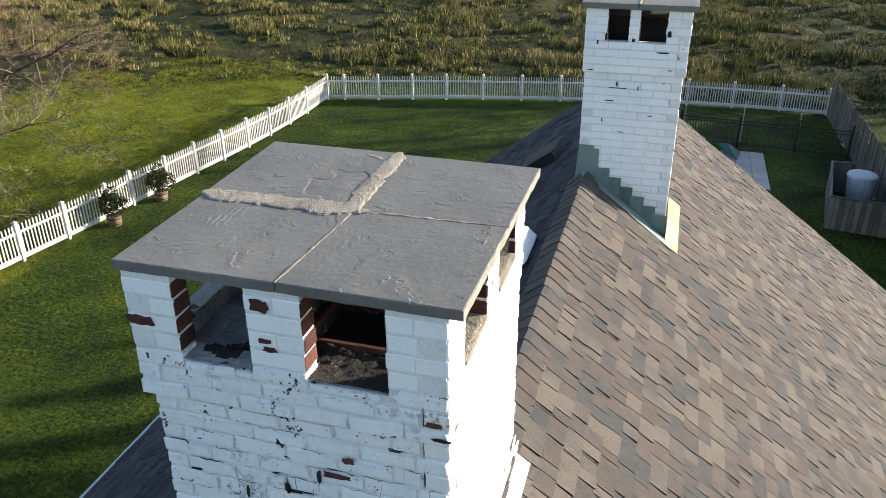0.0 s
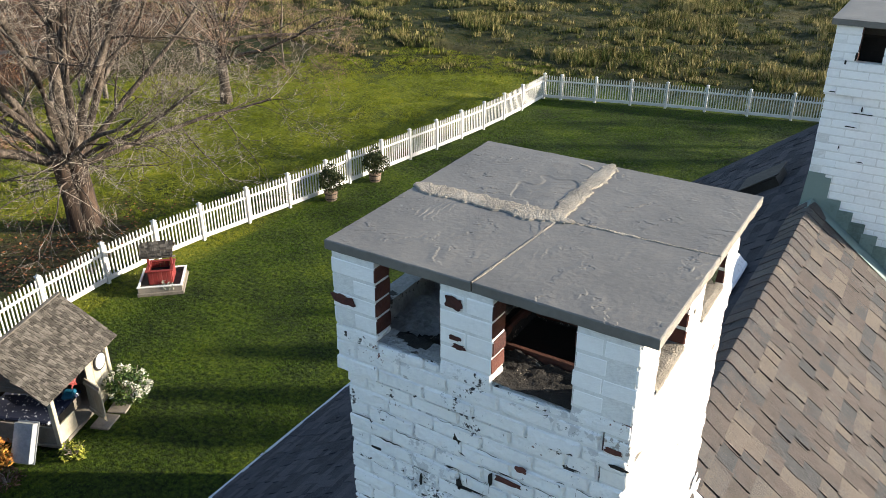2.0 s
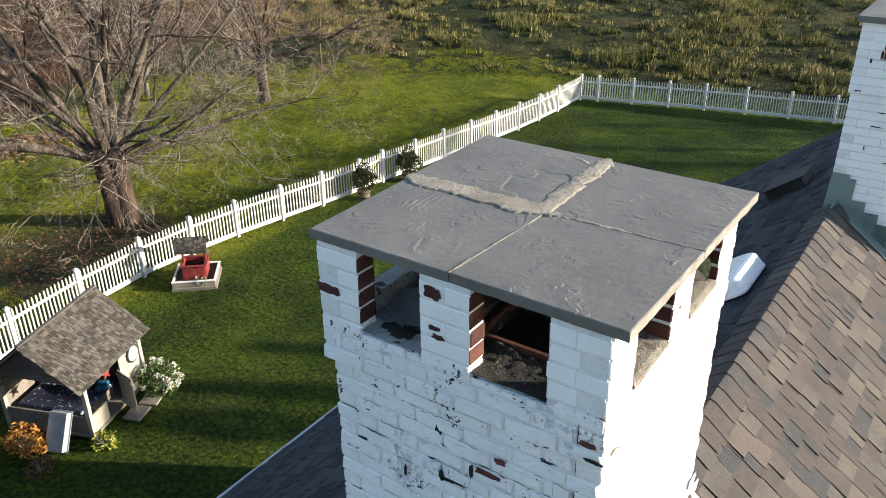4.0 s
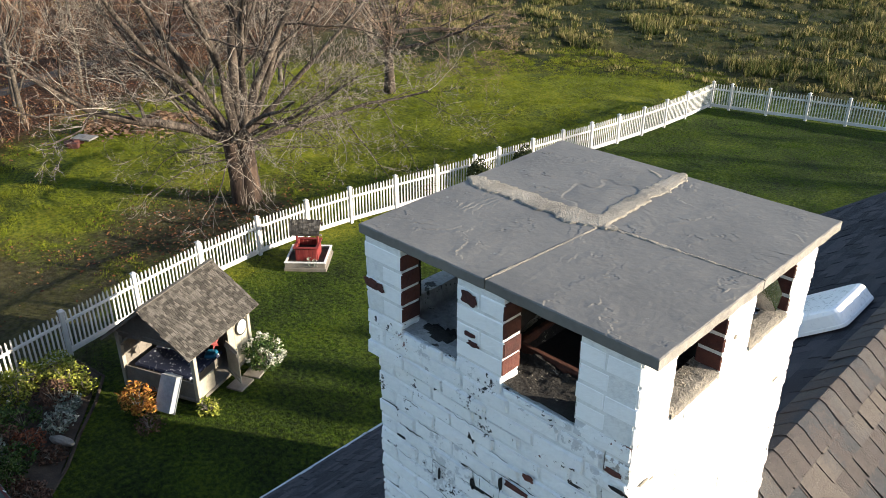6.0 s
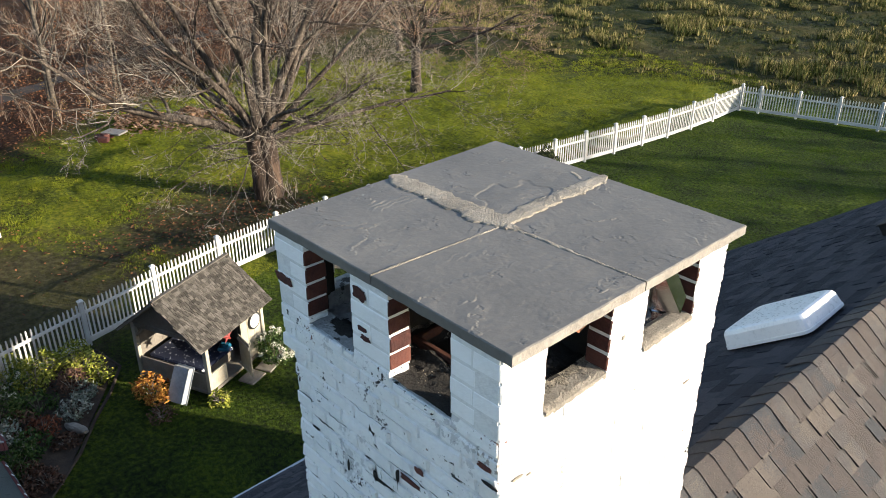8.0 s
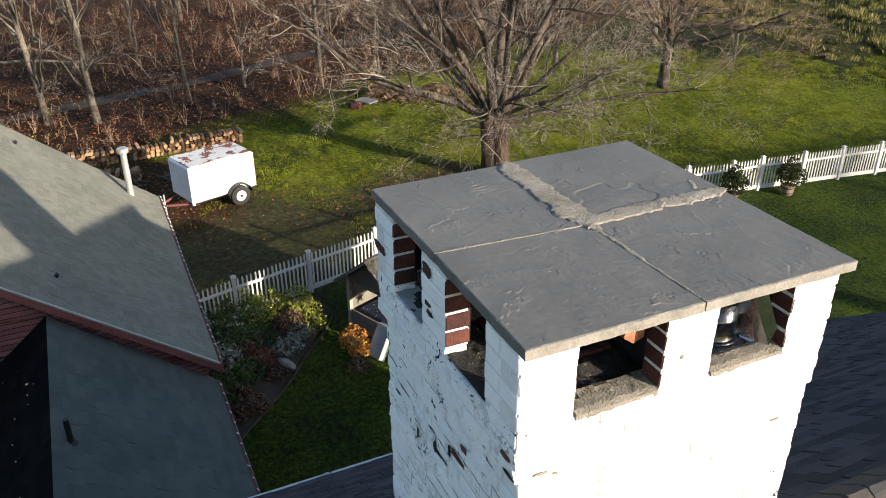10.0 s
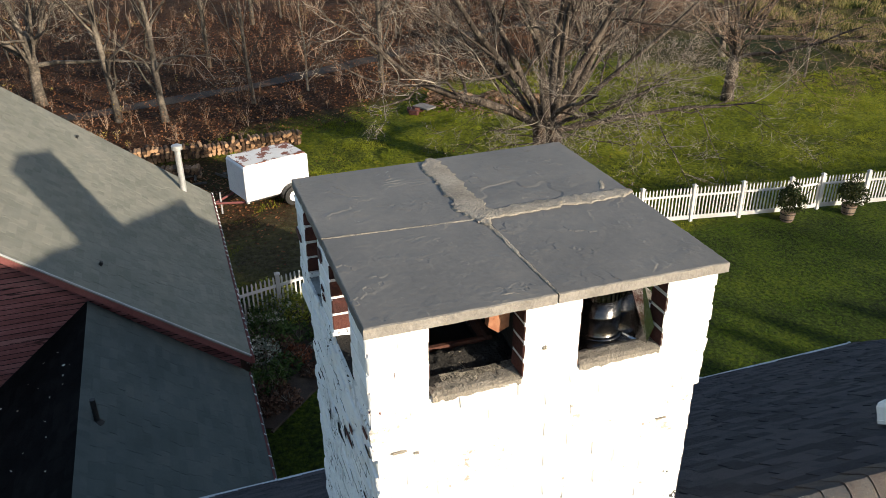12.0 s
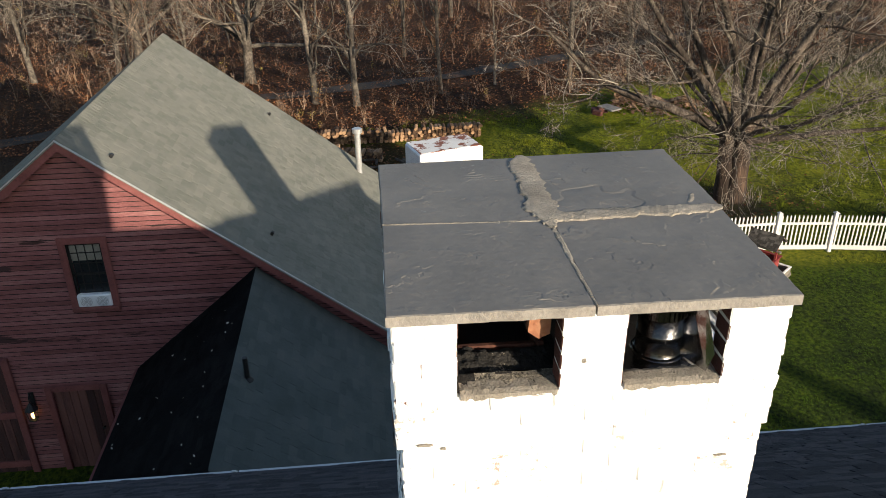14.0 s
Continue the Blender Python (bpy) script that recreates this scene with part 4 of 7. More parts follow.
# a torn corner of it stands off the wall at the back
s = Soup()
for k, (y, z, o, w, h, a) in enumerate(((1.225, z_ + .06, .003, .08, .14, 3), (1.262, z_ + .02, .010, .06, .12, 9))):
    s.box((-.062 + o, y, z), (.006, w, h), pose(0, 0, 0, a, 4 + 3 * k, -8 * k).to_3x3(), e=.002)
part("torn_flashing", s, "white_metal", near_chimney, "torn crumpled white flashing corner")

C2Z = 9.56
far_chimney = thing("chimney", (.165, 5.85, 7.6), "slim white-painted brick chimney with green copper step flashing", "chimney")
build_chimney(far_chimney, (-.29, .62, 5.3, 6.4), C2Z, 7.35, [(-.09, .09), (.19, .41)], [(.3 + 5.25, 5.78), (5.95, 6.2)], 9.28, 8.99, (.02, .02, .02, .02),
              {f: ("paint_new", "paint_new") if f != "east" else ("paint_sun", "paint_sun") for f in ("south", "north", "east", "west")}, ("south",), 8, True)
cap2 = far_chimney
for i, pts in enumerate(([(-.33, 5.26), (.16, 5.26), (.16, 6.44), (-.33, 6.44)], [(.167, 5.26), (.66, 5.26), (.66, 6.44), (.167, 6.44)])):
    stone_slab(cap2, pts, C2Z + .004, C2Z + .055, 30 + i, 14)
s = Soup()
mortar_bead(s, (.163, 5.262), (.163, 6.43), .03, .035, C2Z + .054, 30)
part("mortar_joint", s, "mortar", cap2)
s = Soup().box((.165, 5.85, 9.2), (.72, .9, .04))
part("mortar_wash", s, "soot_mortar", far_chimney)
# black block added inside so the openings stay dark
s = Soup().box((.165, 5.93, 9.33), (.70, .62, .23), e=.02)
part("flue_block", s, "soot_black", far_chimney)
for i, (x, z, w, h) in enumerate(((-.17, 9.27, .02, .03), (.05, 8.86, .16, .008), (.03, 8.90, .012, .05), (-.03, 8.74, .08, .009), (.22, 8.87, .010, .04), (.40, 9.20, .10, .012), (-.10, 9.33, .02, .07), (.44, 9.36, .03, .06), (.14, 9.30, .03, .03), (-.22, 9.02, .05, .009), (.35, 8.62, .05, .008), (.10, 8.45, .06, .008), (.48, 9.05, .04, .010), (-.08, 8.55, .008, .04))):
    chip_patch(far_chimney, (x, 5.296 if z > 9 else 5.316, z), w, h, "y", "soot_black", 90 + i)
# step flashing down the sunny side of its front
for k in range(7):
    x0 = RX - .01 + .115 * k
    zr = RZ - SUNNY * max(0, x0 + .115 - RX)
    zt = RZ + .145 - SUNNY * max(0, x0 + .02 - RX) + (.10 if k == 0 else 0)
    s = Soup().sheet([(x0 - .004, 5.312 - .004 * k, zr + .02), (x0 + .123, 5.312 - .004 * k, zr - .03), (x0 + .123, 5.312 - .004 * k, zt), (x0 - .004, 5.312 - .004 * k, zt)], .0025, (0, -1, 0))
    part("step_flashing", s, "copper", far_chimney)
s = Soup().sheet([(-.29, 5.31, 7.95), (-.13, 5.31, 8.02), (-.13, 5.31, 8.30), (-.27, 5.31, 8.30)], .003, (0, -1, 0))
part("flashing", s, "copper", far_chimney)
s = Soup().sheet([(-.33, 5.10, 7.93), (RX, 5.10, RZ + .03), (RX, 5.33, RZ + .03), (-.33, 5.33, 7.93)], .003, (-.7, 0, 1))
s.sheet([(RX, 5.16, RZ + .024), (.70, 5.10, RZ + .024 - SUNNY * (.70 - RX)), (.70, 5.32, RZ + .024 - SUNNY * (.70 - RX)), (RX, 5.32, RZ + .024)], .003, (SUNNY, 0, 1))
part("apron_flashing", s, "copper", far_chimney)
s = Soup().sheet([(.625, 5.20, 7.45), (.625, 5.30, 7.43), (.625, 5.45, 7.45), (.625, 5.45, 7.75), (.625, 5.32, 7.77)], .004, (1, 0, 0))
s.sheet([(.625, 5.12, 7.455), (.75, 5.12, 7.363), (.75, 6.3, 7.363), (.625, 6.3, 7.455)], .004, (SUNNY, 0, 1))
part("corner_flashing", s, "pale_metal", far_chimney, "pale yellowed metal flashing")


# ---- fittings on the roofs ----
def on_shaded(x, y, up=0.0):
    n = Vector((-SHADED, 0, 1)).normalized()
    return Vector((x, y, RZ + SHADED * (x - RX))) + n * up


hood = thing("roof_ventilator", on_shaded(-.8, 4.1), "low white rounded metal roof ventilator hood", "roof vent")
u2, d2 = Vector((0, 1, 0)), Vector((-1, 0, -SHADED)).normalized()
n2 = Vector((-SHADED, 0, 1)).normalized()
s = Soup()
prof = [(1.0, .03), (1.0, .052), (.985, .056), (.955, .135), (.91, .16), (.84, .17), (.70, .172)]
cx = on_shaded(-.69, 3.80)
k = len(prof)
ringn = 24
for sc, up in prof:
    for i in range(ringn):
        a = 2 * math.pi * i / ringn
        cu, cd = math.cos(a), math.sin(a)
        uu = math.copysign(abs(cu) ** .2, cu) * .30 * (sc if sc == 1 else 1 - (1 - sc) * .9)
        dd = math.copysign(abs(cd) ** .2, cd) * .35 * (sc if sc == 1 else 1 - (1 - sc) * .95)
        s.v.append(tuple(cx + u2 * uu + d2 * dd + n2 * up))
for j in range(k - 1):
    for i in range(ringn):
        i2 = (i + 1) % ringn
        s.f.append((j * ringn + i2, j * ringn + i, (j + 1) * ringn + i, (j + 1) * ringn + i2))
s.f.append(tuple((k - 1) * ringn + i for i in range(ringn))[::-1])
part("hood", s, "white_metal", hood, smooth=False)
s = Soup()
s.box(cx + n2 * .02, (.54, .46, .05), Matrix((d2, u2, n2)).transposed())
part("curb", s, "black_metal", hood)

vent = thing("roof_vent", on_shaded(-.75, 6.6), "small black square slant-back roof vent", "roof vent")
c = on_shaded(-.78, 6.6)
s = Soup()
e0, e1 = c + d2 * .2, c - d2 * .2
w = .2
s.add([e0 - u2 * w, e0 + u2 * w, e1 + u2 * w, e1 - u2 * w, e0 - u2 * w + n2 * .13, e0 + u2 * w + n2 * .13, e1 + u2 * w + n2 * .10, e1 - u2 * w + n2 * .10],
      [(4, 5, 6, 7), (0, 1, 5, 4), (1, 2, 6, 5), (2, 3, 7, 6), (3, 0, 4, 7)])
part("body", s, "black_metal", vent)
s = Soup().box(c + n2 * .125 - d2 * .02, (.46, .46, .012), Matrix((d2, u2, n2)).transposed(), e=.004)
part("lid", s, "wood_grey", vent, "grey vent lid")


# ---- the barn ----
BX, BRY, BRZ, BEY, BEZ, BX1 = -10.6, -4.95, 6.70, .28, 2.69, -18.3
BS = (BRZ - BEZ) / (BEY - BRY)
barn = thing("barn", (-14.5, BRY, 0), "weathered red clapboard barn with a pale grey-green shingled roof", "barn")
s = Soup()
for sgn in (1, -1):
    yw = BRY + sgn * (BEY - BRY - .22)
    s.box(((BX + BX1) / 2 - .1, yw - sgn * .08, 1.35), (BX - BX1 - .3, .16, 2.9))
part("side_wall", s, "barn_red", barn)
s = Soup()
wv = BEY - BRY - .2
s.sheet([(BX1 + .2, BRY - wv, -.3), (BX1 + .2, BRY + wv, -.3), (BX1 + .2, BRY + wv, BRZ - BS * wv - .1), (BX1 + .2, BRY, BRZ - .1), (BX1 + .2, BRY - wv, BRZ - BS * wv - .1)], .15, (-1, 0, 0))
part("rear_wall", s, "barn_red", barn)
# sheathing behind the clapboards, round the window and the door; black, to paint their shadow lines
WIN, DOOR, DOOR2 = (-5.28, -4.67, 3.60, 4.83), (-6.13, -5.26, -.15, 1.84), (-8.6, -6.86, -.15, 2.55)
OPENS = (WIN, DOOR, DOOR2)


def wall_spans(z0, z1, lo, hi):
    """Stretches of wall between lo and hi that stay clear of the openings."""
    spans = [(lo, hi)]
    for a, b, c, d in OPENS:
        if z1 > c and z0 < d:
            out = []
            for p, q in spans:
                if b <= p or a >= q:
                    out.append((p, q))
                else:
                    out += [(p, a)] if a > p else []
                    out += [(b, q)] if b < q else []
            spans = out
    return spans


s = Soup()
z = -.3
cuts = sorted({-.3, -.15, 1.84, 2.55, 3.60, 4.83} | {2.6 + .25 * i for i in range(17)})
for z0, z1 in zip(cuts[:-1], cuts[1:]):
    half = min(wv, (BRZ - .12 - z1) / BS)
    if half > .05:
        for p, q in wall_spans(z0 + .001, z1 - .001, BRY - half, BRY + half):
            s.box((BX - .08, (p + q) / 2, (z0 + z1) / 2), (.12, q - p, z1 - z0))
part("gable_wall", s, "soot_black", barn, "black wall sheathing whose gaps stand in for shadow lines")
rng = random.Random(21)
z, k = -.25, 0
while z < BRZ - .25:
    half = min(wv + .02, (BRZ - .06 - z - .09) / BS)
    for p, q in wall_spans(z + .01, z + .08, BRY - half, BRY + half):
        c = p
        while c < q - .01:
            e = min(q, c + rng.uniform(3.2, 5.6))
            if q - e < .4:
                e = q
            sb = Soup()
            x0 = BX - .02
            sb.add([(x0, c, z), (x0, e - .004, z), (x0, e - .004, z + .073), (x0, c, z + .073), (x0 + .015, c, z), (x0 + .015, e - .004, z), (x0 + .006, e - .004, z + .073), (x0 + .006, c, z + .073)],
                   [(4, 5, 6, 7), (0, 1, 5, 4), (0, 4, 7, 3), (1, 2, 6, 5)])
            sb.v = [(x + rng.uniform(-.0015, .0015), y, zz + rng.uniform(-.002, .002)) for x, y, zz in sb.v]
            part("clapboard", sb, "barn_red", barn)
            c = e
    z, k = z + .0905, k + 1
# rake boards, eaves and roof
for sgn in (1, -1):
    s = Soup()
    a, b = Vector((BX + .19, BRY, BRZ - .036)), Vector((BX + .19, BRY + sgn * (BEY - BRY), BEZ - .036))
    s.sheet([a, b, b - Vector((0, 0, .14)), a - Vector((0, 0, .14))] if sgn > 0 else [b, a, a - Vector((0, 0, .14)), b - Vector((0, 0, .14))], .18, (1, 0, 0))
    part("rake_board", s, "barn_trim", barn, "dark red rake board")
    s = Soup()
    a, b = Vector((BX + .215, BRY, BRZ + .012)), Vector((BX + .20, BRY + sgn * (BEY - BRY + .02), BEZ + .002))
    d = Vector((0, 0, -.026))
    s.sheet([a, b, b + d, a + d] if sgn > 0 else [b, a, a + d, b + d], .022, (1, 0, 0))
    part("rake_edge", s, "drip", barn, "pale metal rake edge")
    s = Soup()
    s.sheet([(BX + .2, BRY, BRZ), (BX + .2, BRY + sgn * (BEY - BRY), BEZ), (BX1, BRY + sgn * (BEY - BRY), BEZ), (BX1, BRY, BRZ)], .03, (0, sgn * BS, 1))
    part("roof", s, "shingle_grey", barn)
    shingle_field("shingle_field", (BX + .2, BRY, BRZ), (-1, 0, 0), (0, sgn, -BS), BX + .2 - BX1, (BEY - BRY) * math.hypot(1, BS), .14, .12, .32, "shingle_grey", barn, 31 + sgn, th=(.003, .007),
                  label="pale grey-green asphalt shingles")
    s = Soup().box(((BX + BX1) / 2 + .1, BRY + sgn * (BEY - BRY + .03), BEZ - .10), (BX - BX1 + .15, .05, .17), e=.006)
    part("fascia", s, "barn_trim", barn)
s = Soup()
for k in range(64):
    x = BX + .15 - .125 * k
    if x < BX1 + .1:
        break
    for sgn in (1, -1):
        s.sheet([(x, BRY, BRZ + .022), (x - .13, BRY, BRZ + .014), (x - .13, BRY + sgn * .14, BRZ + .014 - .14 * BS), (x, BRY + sgn * .14, BRZ + .022 - .14 * BS)][::sgn], .006, (0, sgn * BS, 1))
part("ridge_shingles", s, "shingle_grey", barn, kind="stuff")
# small tin vents on the roof
for x, y in ((-11.45, -1.93), (-17.4, -2.5), (-10.9, -4.3)):
    zc = BRZ - BS * (y - BRY)
    s = Soup().box((x, y, zc + .04), (.08, .06, .08), Matrix.Rotation(math.atan(BS) * -1, 3, "X"), e=.01)
    part("vent", s, "black_metal", barn)
s = Soup()
s.tube([(-17.5, -.38, 2.9), (-17.5, -.38, 4.24)], [.075, .075], 14)
s.tube([(-17.5, -.38, 4.24), (-17.5, -.38, 4.26), (-17.5, -.38, 4.36), (-17.5, -.38, 4.38)], [.10, .13, .13, .09], 14)
part("flue_pipe", s, "pipe_grey", barn, "tall galvanised flue pipe with a round cap")
# window: frame, sashes, bars, blind and a two-fan unit below
window = tagged(part("window", Soup().box((BX - .07, -4.975, 4.215), (.012, .50, 1.1)), "glass", barn), "sash window with a half-drawn blind")
y0, y1, z0, z1 = WIN
for c, sz in (((BX + .015, y0 - .045, 4.215), (.06, .11, 1.45)), ((BX + .015, y1 + .045, 4.215), (.06, .11, 1.45)), ((BX + .015, -4.975, z1 + .05), (.065, .62, .11)), ((BX + .03, -4.975, z0 - .03), (.10, .80, .07))):
    part("frame", Soup().box(c, sz, e=.006), "barn_trim", window)
for c, sz in (((BX - .04, -4.975, 4.22), (.03, .60, .045)), ((BX - .04, -5.255, 4.215), (.03, .05, 1.2)), ((BX - .04, -4.695, 4.215), (.03, .05, 1.2)), ((BX - .04, -4.975, 4.80), (.03, .60, .05))):
    part("sash", Soup().box(c, sz, e=.004), "soot_black", window)
for yy in (-5.115, -4.975, -4.835):
    part("bar", Soup().box((BX - .045, yy, 4.33), (.016, .014, .95)), "soot_black", window)
for zz in (4.02, 4.42, 4.62):
    part("bar", Soup().box((BX - .046, -4.975, zz), (.014, .56, .014)), "soot_black", window)
part("blind", Soup().box((BX - .058, -4.975, 4.64), (.008, .55, .34)), "blind", window)
s = Soup().box((BX - .005, -4.975, 3.72), (.12, .58, .24), e=.02)
fan = part("window_fan", s, "white_metal", window, "white two-fan window unit")
for yy in (-5.11, -4.84):
    s = Soup()
    for r in (.095, .07, .045, .02):
        s.tube([(BX + .06 + .004, yy + r * math.cos(a * math.pi / 10), 3.72 + r * math.sin(a * math.pi / 10)) for a in range(21)], [.005] * 21, 4)
    for a in range(8):
        s.tube([(BX + .06 + .004, yy, 3.72), (BX + .064, yy + .095 * math.cos(a * math.pi / 4), 3.72 + .095 * math.sin(a * math.pi / 4))], [.004, .004], 4)
    part("grille", s, "drip", window)
# plank door, wide door and lamp
door = tagged(part("door", Soup().box((BX - .06, -5.695, .845), (.03, .86, 1.98)), "soot_black", barn), "faded red plank door")
for k in range(6):
    part("plank", Soup().box((BX - .03, -6.06 + .146 * k, .845), (.03, .139, 1.96), e=.005), "door_red", door)
for c, sz in (((BX + .02, -6.19, .9), (.06, .12, 2.1)), ((BX + .02, -5.2, .9), (.06, .12, 2.1)), ((BX + .02, -5.695, 1.90), (.062, .86, .12))):
    part("frame", Soup().box(c, sz, e=.006), "barn_trim", door)
part("knob", Soup().tube([(BX, -5.36, .95), (BX + .05, -5.36, .95)], [.02, .028], 10), "black_metal", door)
door = tagged(part("door", Soup().box((BX - .06, -7.73, 1.2), (.03, 1.72, 2.68)), "soot_black", barn), "wide faded red plank barn door")
for k in range(11):
    part("plank", Soup().box((BX - .025, -8.50 + .155 * k, 1.2), (.03, .148, 2.66), e=.005), "door_red", door)
part("brace", Soup().box((BX + .01, -7.73, 1.35), (.04, 1.7, .14), e=.006), "barn_trim", door)
part("brace", Soup().box((BX + .01, -7.73, .2), (.04, 1.7, .14), e=.006), "barn_trim", door)
part("frame", Soup().box((BX + .02, -6.80, 1.25), (.06, .13, 2.75), e=.006), "barn_trim", door)
lamp = thing("wall_lantern", (BX + .1, -6.52, 1.45), "lit black metal wall lantern beside the plank door", "lantern")
s = Soup()
for sy in (-1, 1):
    for sx in (-1, 1):
        s.tube([(BX + .14 + sx * .055, -6.52 + sy * .055, 1.34), (BX + .14 + sx * .075, -6.52 + sy * .075, 1.56)], [.007, .007], 5)
s.box((BX + .14, -6.52, 1.33), (.13, .13, .02), e=.004)
part("cage", s, "black_metal", lamp)
s = Soup().tube([(BX + .14, -6.52, 1.56), (BX + .14, -6.52, 1.60), (BX + .14, -6.52, 1.70)], [.125, .09, .015], 8)
part("cap", s, "black_metal", lamp)
s = Soup().tube([(BX + .14, -6.52, 1.70), (BX + .12, -6.52, 1.80), (BX + .06, -6.52, 1.84), (BX, -6.52, 1.78)], [.01] * 4, 6)
s.box((BX + .012, -6.52, 1.70), (.02, .09, .3), e=.004)
part("bracket", s, "black_metal", lamp)
s = Soup().tube([(BX + .14, -6.52, 1.36), (BX + .14, -6.52, 1.41), (BX + .14, -6.52, 1.47), (BX + .14, -6.52, 1.50)], [.02, .034, .03, .008], 10)
part("bulb", s, "glow", lamp, "warm lit bulb")
step_ = Soup().box((BX + .30, -6.35, -.11), (.5, 1.5, .2), e=.02)
solid("doorstep", step_, "bluestone", "low grey stone doorstep below the plank door", "step")

# ---- the low wing between barn and house ----
LRY, LRZ, LEY, LS = -2.15, 4.20, 2.36, .83
ell = thing("wing", (-8, LRY, 0), "low connecting wing with a plain dark grey shingled roof", "building")
LX0, LX1 = BX + .03, -5.47
# the slope turned from the sun takes the near-black tone, ridge caps too
for sgn in (1, -1):
    s = Soup()
    s.sheet([(LX0, LRY, LRZ), (LX1, LRY, LRZ), (LX1, LRY + sgn * LEY, LRZ - LS * LEY), (LX0, LRY + sgn * LEY, LRZ - LS * LEY)], .09, (0, sgn * LS, 1))
    part("roof", s, "shingle_teal" if sgn > 0 else "shingle_wing_shade", ell)
    shingle_field("shingle_field", (LX0, LRY, LRZ), (1, 0, 0), (0, sgn, -LS), LX1 - LX0, LEY * math.hypot(1, LS), .13, .30, .31, "shingle_teal" if sgn > 0 else "shingle_wing_shade", ell, 41 + sgn, th=(.006, .009), label="dark grey three-tab shingles")
    s = Soup().box(((LX0 + LX1) / 2, LRY + sgn * (LEY - .2), 1.1), (LX1 - LX0, .16, 2.4))
    part("wall", s, "barn_red", ell)
    s = Soup().box(((LX0 + LX1) / 2, LRY + sgn * (LEY + .02), LRZ - LS * LEY - .05), (LX1 - LX0, .04, .11), e=.005)
    part("fascia", s, "barn_trim", ell)
for sgn in (1, -1):
    s = Soup()
    for k in range(40):
        x = LX0 + .13 * k
        if x > LX1 - .1:
            break
        s.sheet([(x, LRY, LRZ + .02), (x + .135, LRY, LRZ + .012), (x + .135, LRY + sgn * .13, LRZ + .012 - .13 * LS), (x, LRY + sgn * .13, LRZ + .02 - .13 * LS)][::-sgn], .006, (0, sgn * LS, 1))
    part("ridge_shingles", s, "shingle_teal" if sgn > 0 else "shingle_wing_shade", ell, kind="stuff")
pz = LRZ - LS * .2
s = Soup().tube([(-7.5, -1.95, pz - .05), (-7.5, -1.95, pz + .36)], [.038, .038], 12)
s.tube([(-7.5, -1.95, pz - .02), (-7.5, -1.95, pz + .03)], [.09, .045], 12)
solid("vent_pipe", s, "black_metal", "thin black vent pipe standing on the wing roof", "pipe")
# leaves blown onto the far slope
rng, s = random.Random(4), Soup()
for k in range(30):
    x, t = rng.uniform(LX0 + .6, LX1), rng.uniform(.1, LEY - .1) ** 1.0
    c = Vector((x, LRY - t, LRZ - LS * t + .02))
    a = rng.uniform(0, 6.28)
    w = rng.uniform(.007, .017)
    d1, d2_ = Vector((math.cos(a), math.sin(a), .3)) * w * 2.2, Vector((-math.sin(a), math.cos(a), .4)) * w
    s.add([c - d1, c + d2_, c + d1, c - d2_], [(0, 1, 2, 3)])
solid("fallen_leaves", s, "petal", "pale dry leaves scattered on the wing roof", "leaves", "stuff")


def string_lights(name, p, q, n, label, side):
    """A cable along an eave with small bulbs on clips."""
    p, q = Vector(p), Vector(q)
    root = thing(name, p, label, "string lights")
    pts = [p.lerp(q, i / (2 * n)) + Vector((0, 0, -.018 * (i % 2))) for i in range(2 * n + 1)]
    part("cable", Soup().tube(pts, [.007] * len(pts), 4), "cable", root)
    sv = Vector(side)
    rng = random.Random(n)
    for i in range(n):
        c = p.lerp(q, (i + .5) / n)
        d = (sv + Vector((rng.uniform(-.4, .4), rng.uniform(-.4, .4), rng.uniform(-.2, .5)))).normalized()
        part("bulb", Soup().tube([c, c + d * .02, c + d * .05, c + d * .06], [.006, .010, .009, .003], 6), "bulb", root)


string_lights("string_lights", (BX + .2, BEY + .05, BEZ + .02), (BX1, BEY + .05, BEZ + .02), 34, "white string lights clipped along the barn eave", (0, -.6, .8))
string_lights("string_lights", (LX0 + .1, LRY + LEY + .04, LRZ - LS * LEY + .03), (LX1, LRY + LEY + .04, LRZ - LS * LEY + .03), 18, "white string lights clipped along the wing eave", (0, -.6, .8))

# ---- white picket fence ----
SIDE = [(-15.64, 33.3), (-15.6, 30.85), (-15.63, 29.1), (-15.72, 27.4), (-15.88, 25.8), (-16.07, 24.15), (-16.3, 22.58), (-16.5, 20.95), (-16.77, 19.32), (-16.84, 18.12), (-17.1, 16.46),
        (-17.38, 14.82), (-17.66, 13.12), (-17.83, 11.5), (-17.84, 9.75), (-17.58, 7.68), (-17.13, 5.6), (-16.6, 3.55), (-16.05, 1.5), (-15.5, -.5)]
BACK = [(-15.64, 33.3), (-14.82, 33.5), (-13.23, 33.92), (-11.62, 34.4), (-10.03, 34.8), (-8.28, 35.2), (-6.45, 35.55), (-4.62, 35.95), (-2.7, 36.3), (-.7, 36.6), (1.29, 36.85), (3.35, 36.9), (5.41, 36.82), (7.42, 36.74)]
pk = Soup()
pk.add([(-.021, -.011, 0), (.021, -.011, 0), (.021, .011, 0), (-.021, .011, 0), (-.021, -.011, 1.03), (.021, -.011, 1.03), (.021, .011, 1.03), (-.021, .011, 1.03), (-.006, -.011, 1.085), (.006, -.011, 1.085), (.006, .011, 1.085), (-.006, .011, 1.085)],
       [(0, 1, 5, 4), (1, 2, 6, 5), (2, 3, 7, 6), (3, 0, 4, 7), (4, 5, 9, 8), (5, 6, 10, 9), (6, 7, 11, 10), (7, 4, 8, 11), (8, 9, 10, 11), (3, 2, 1, 0)])
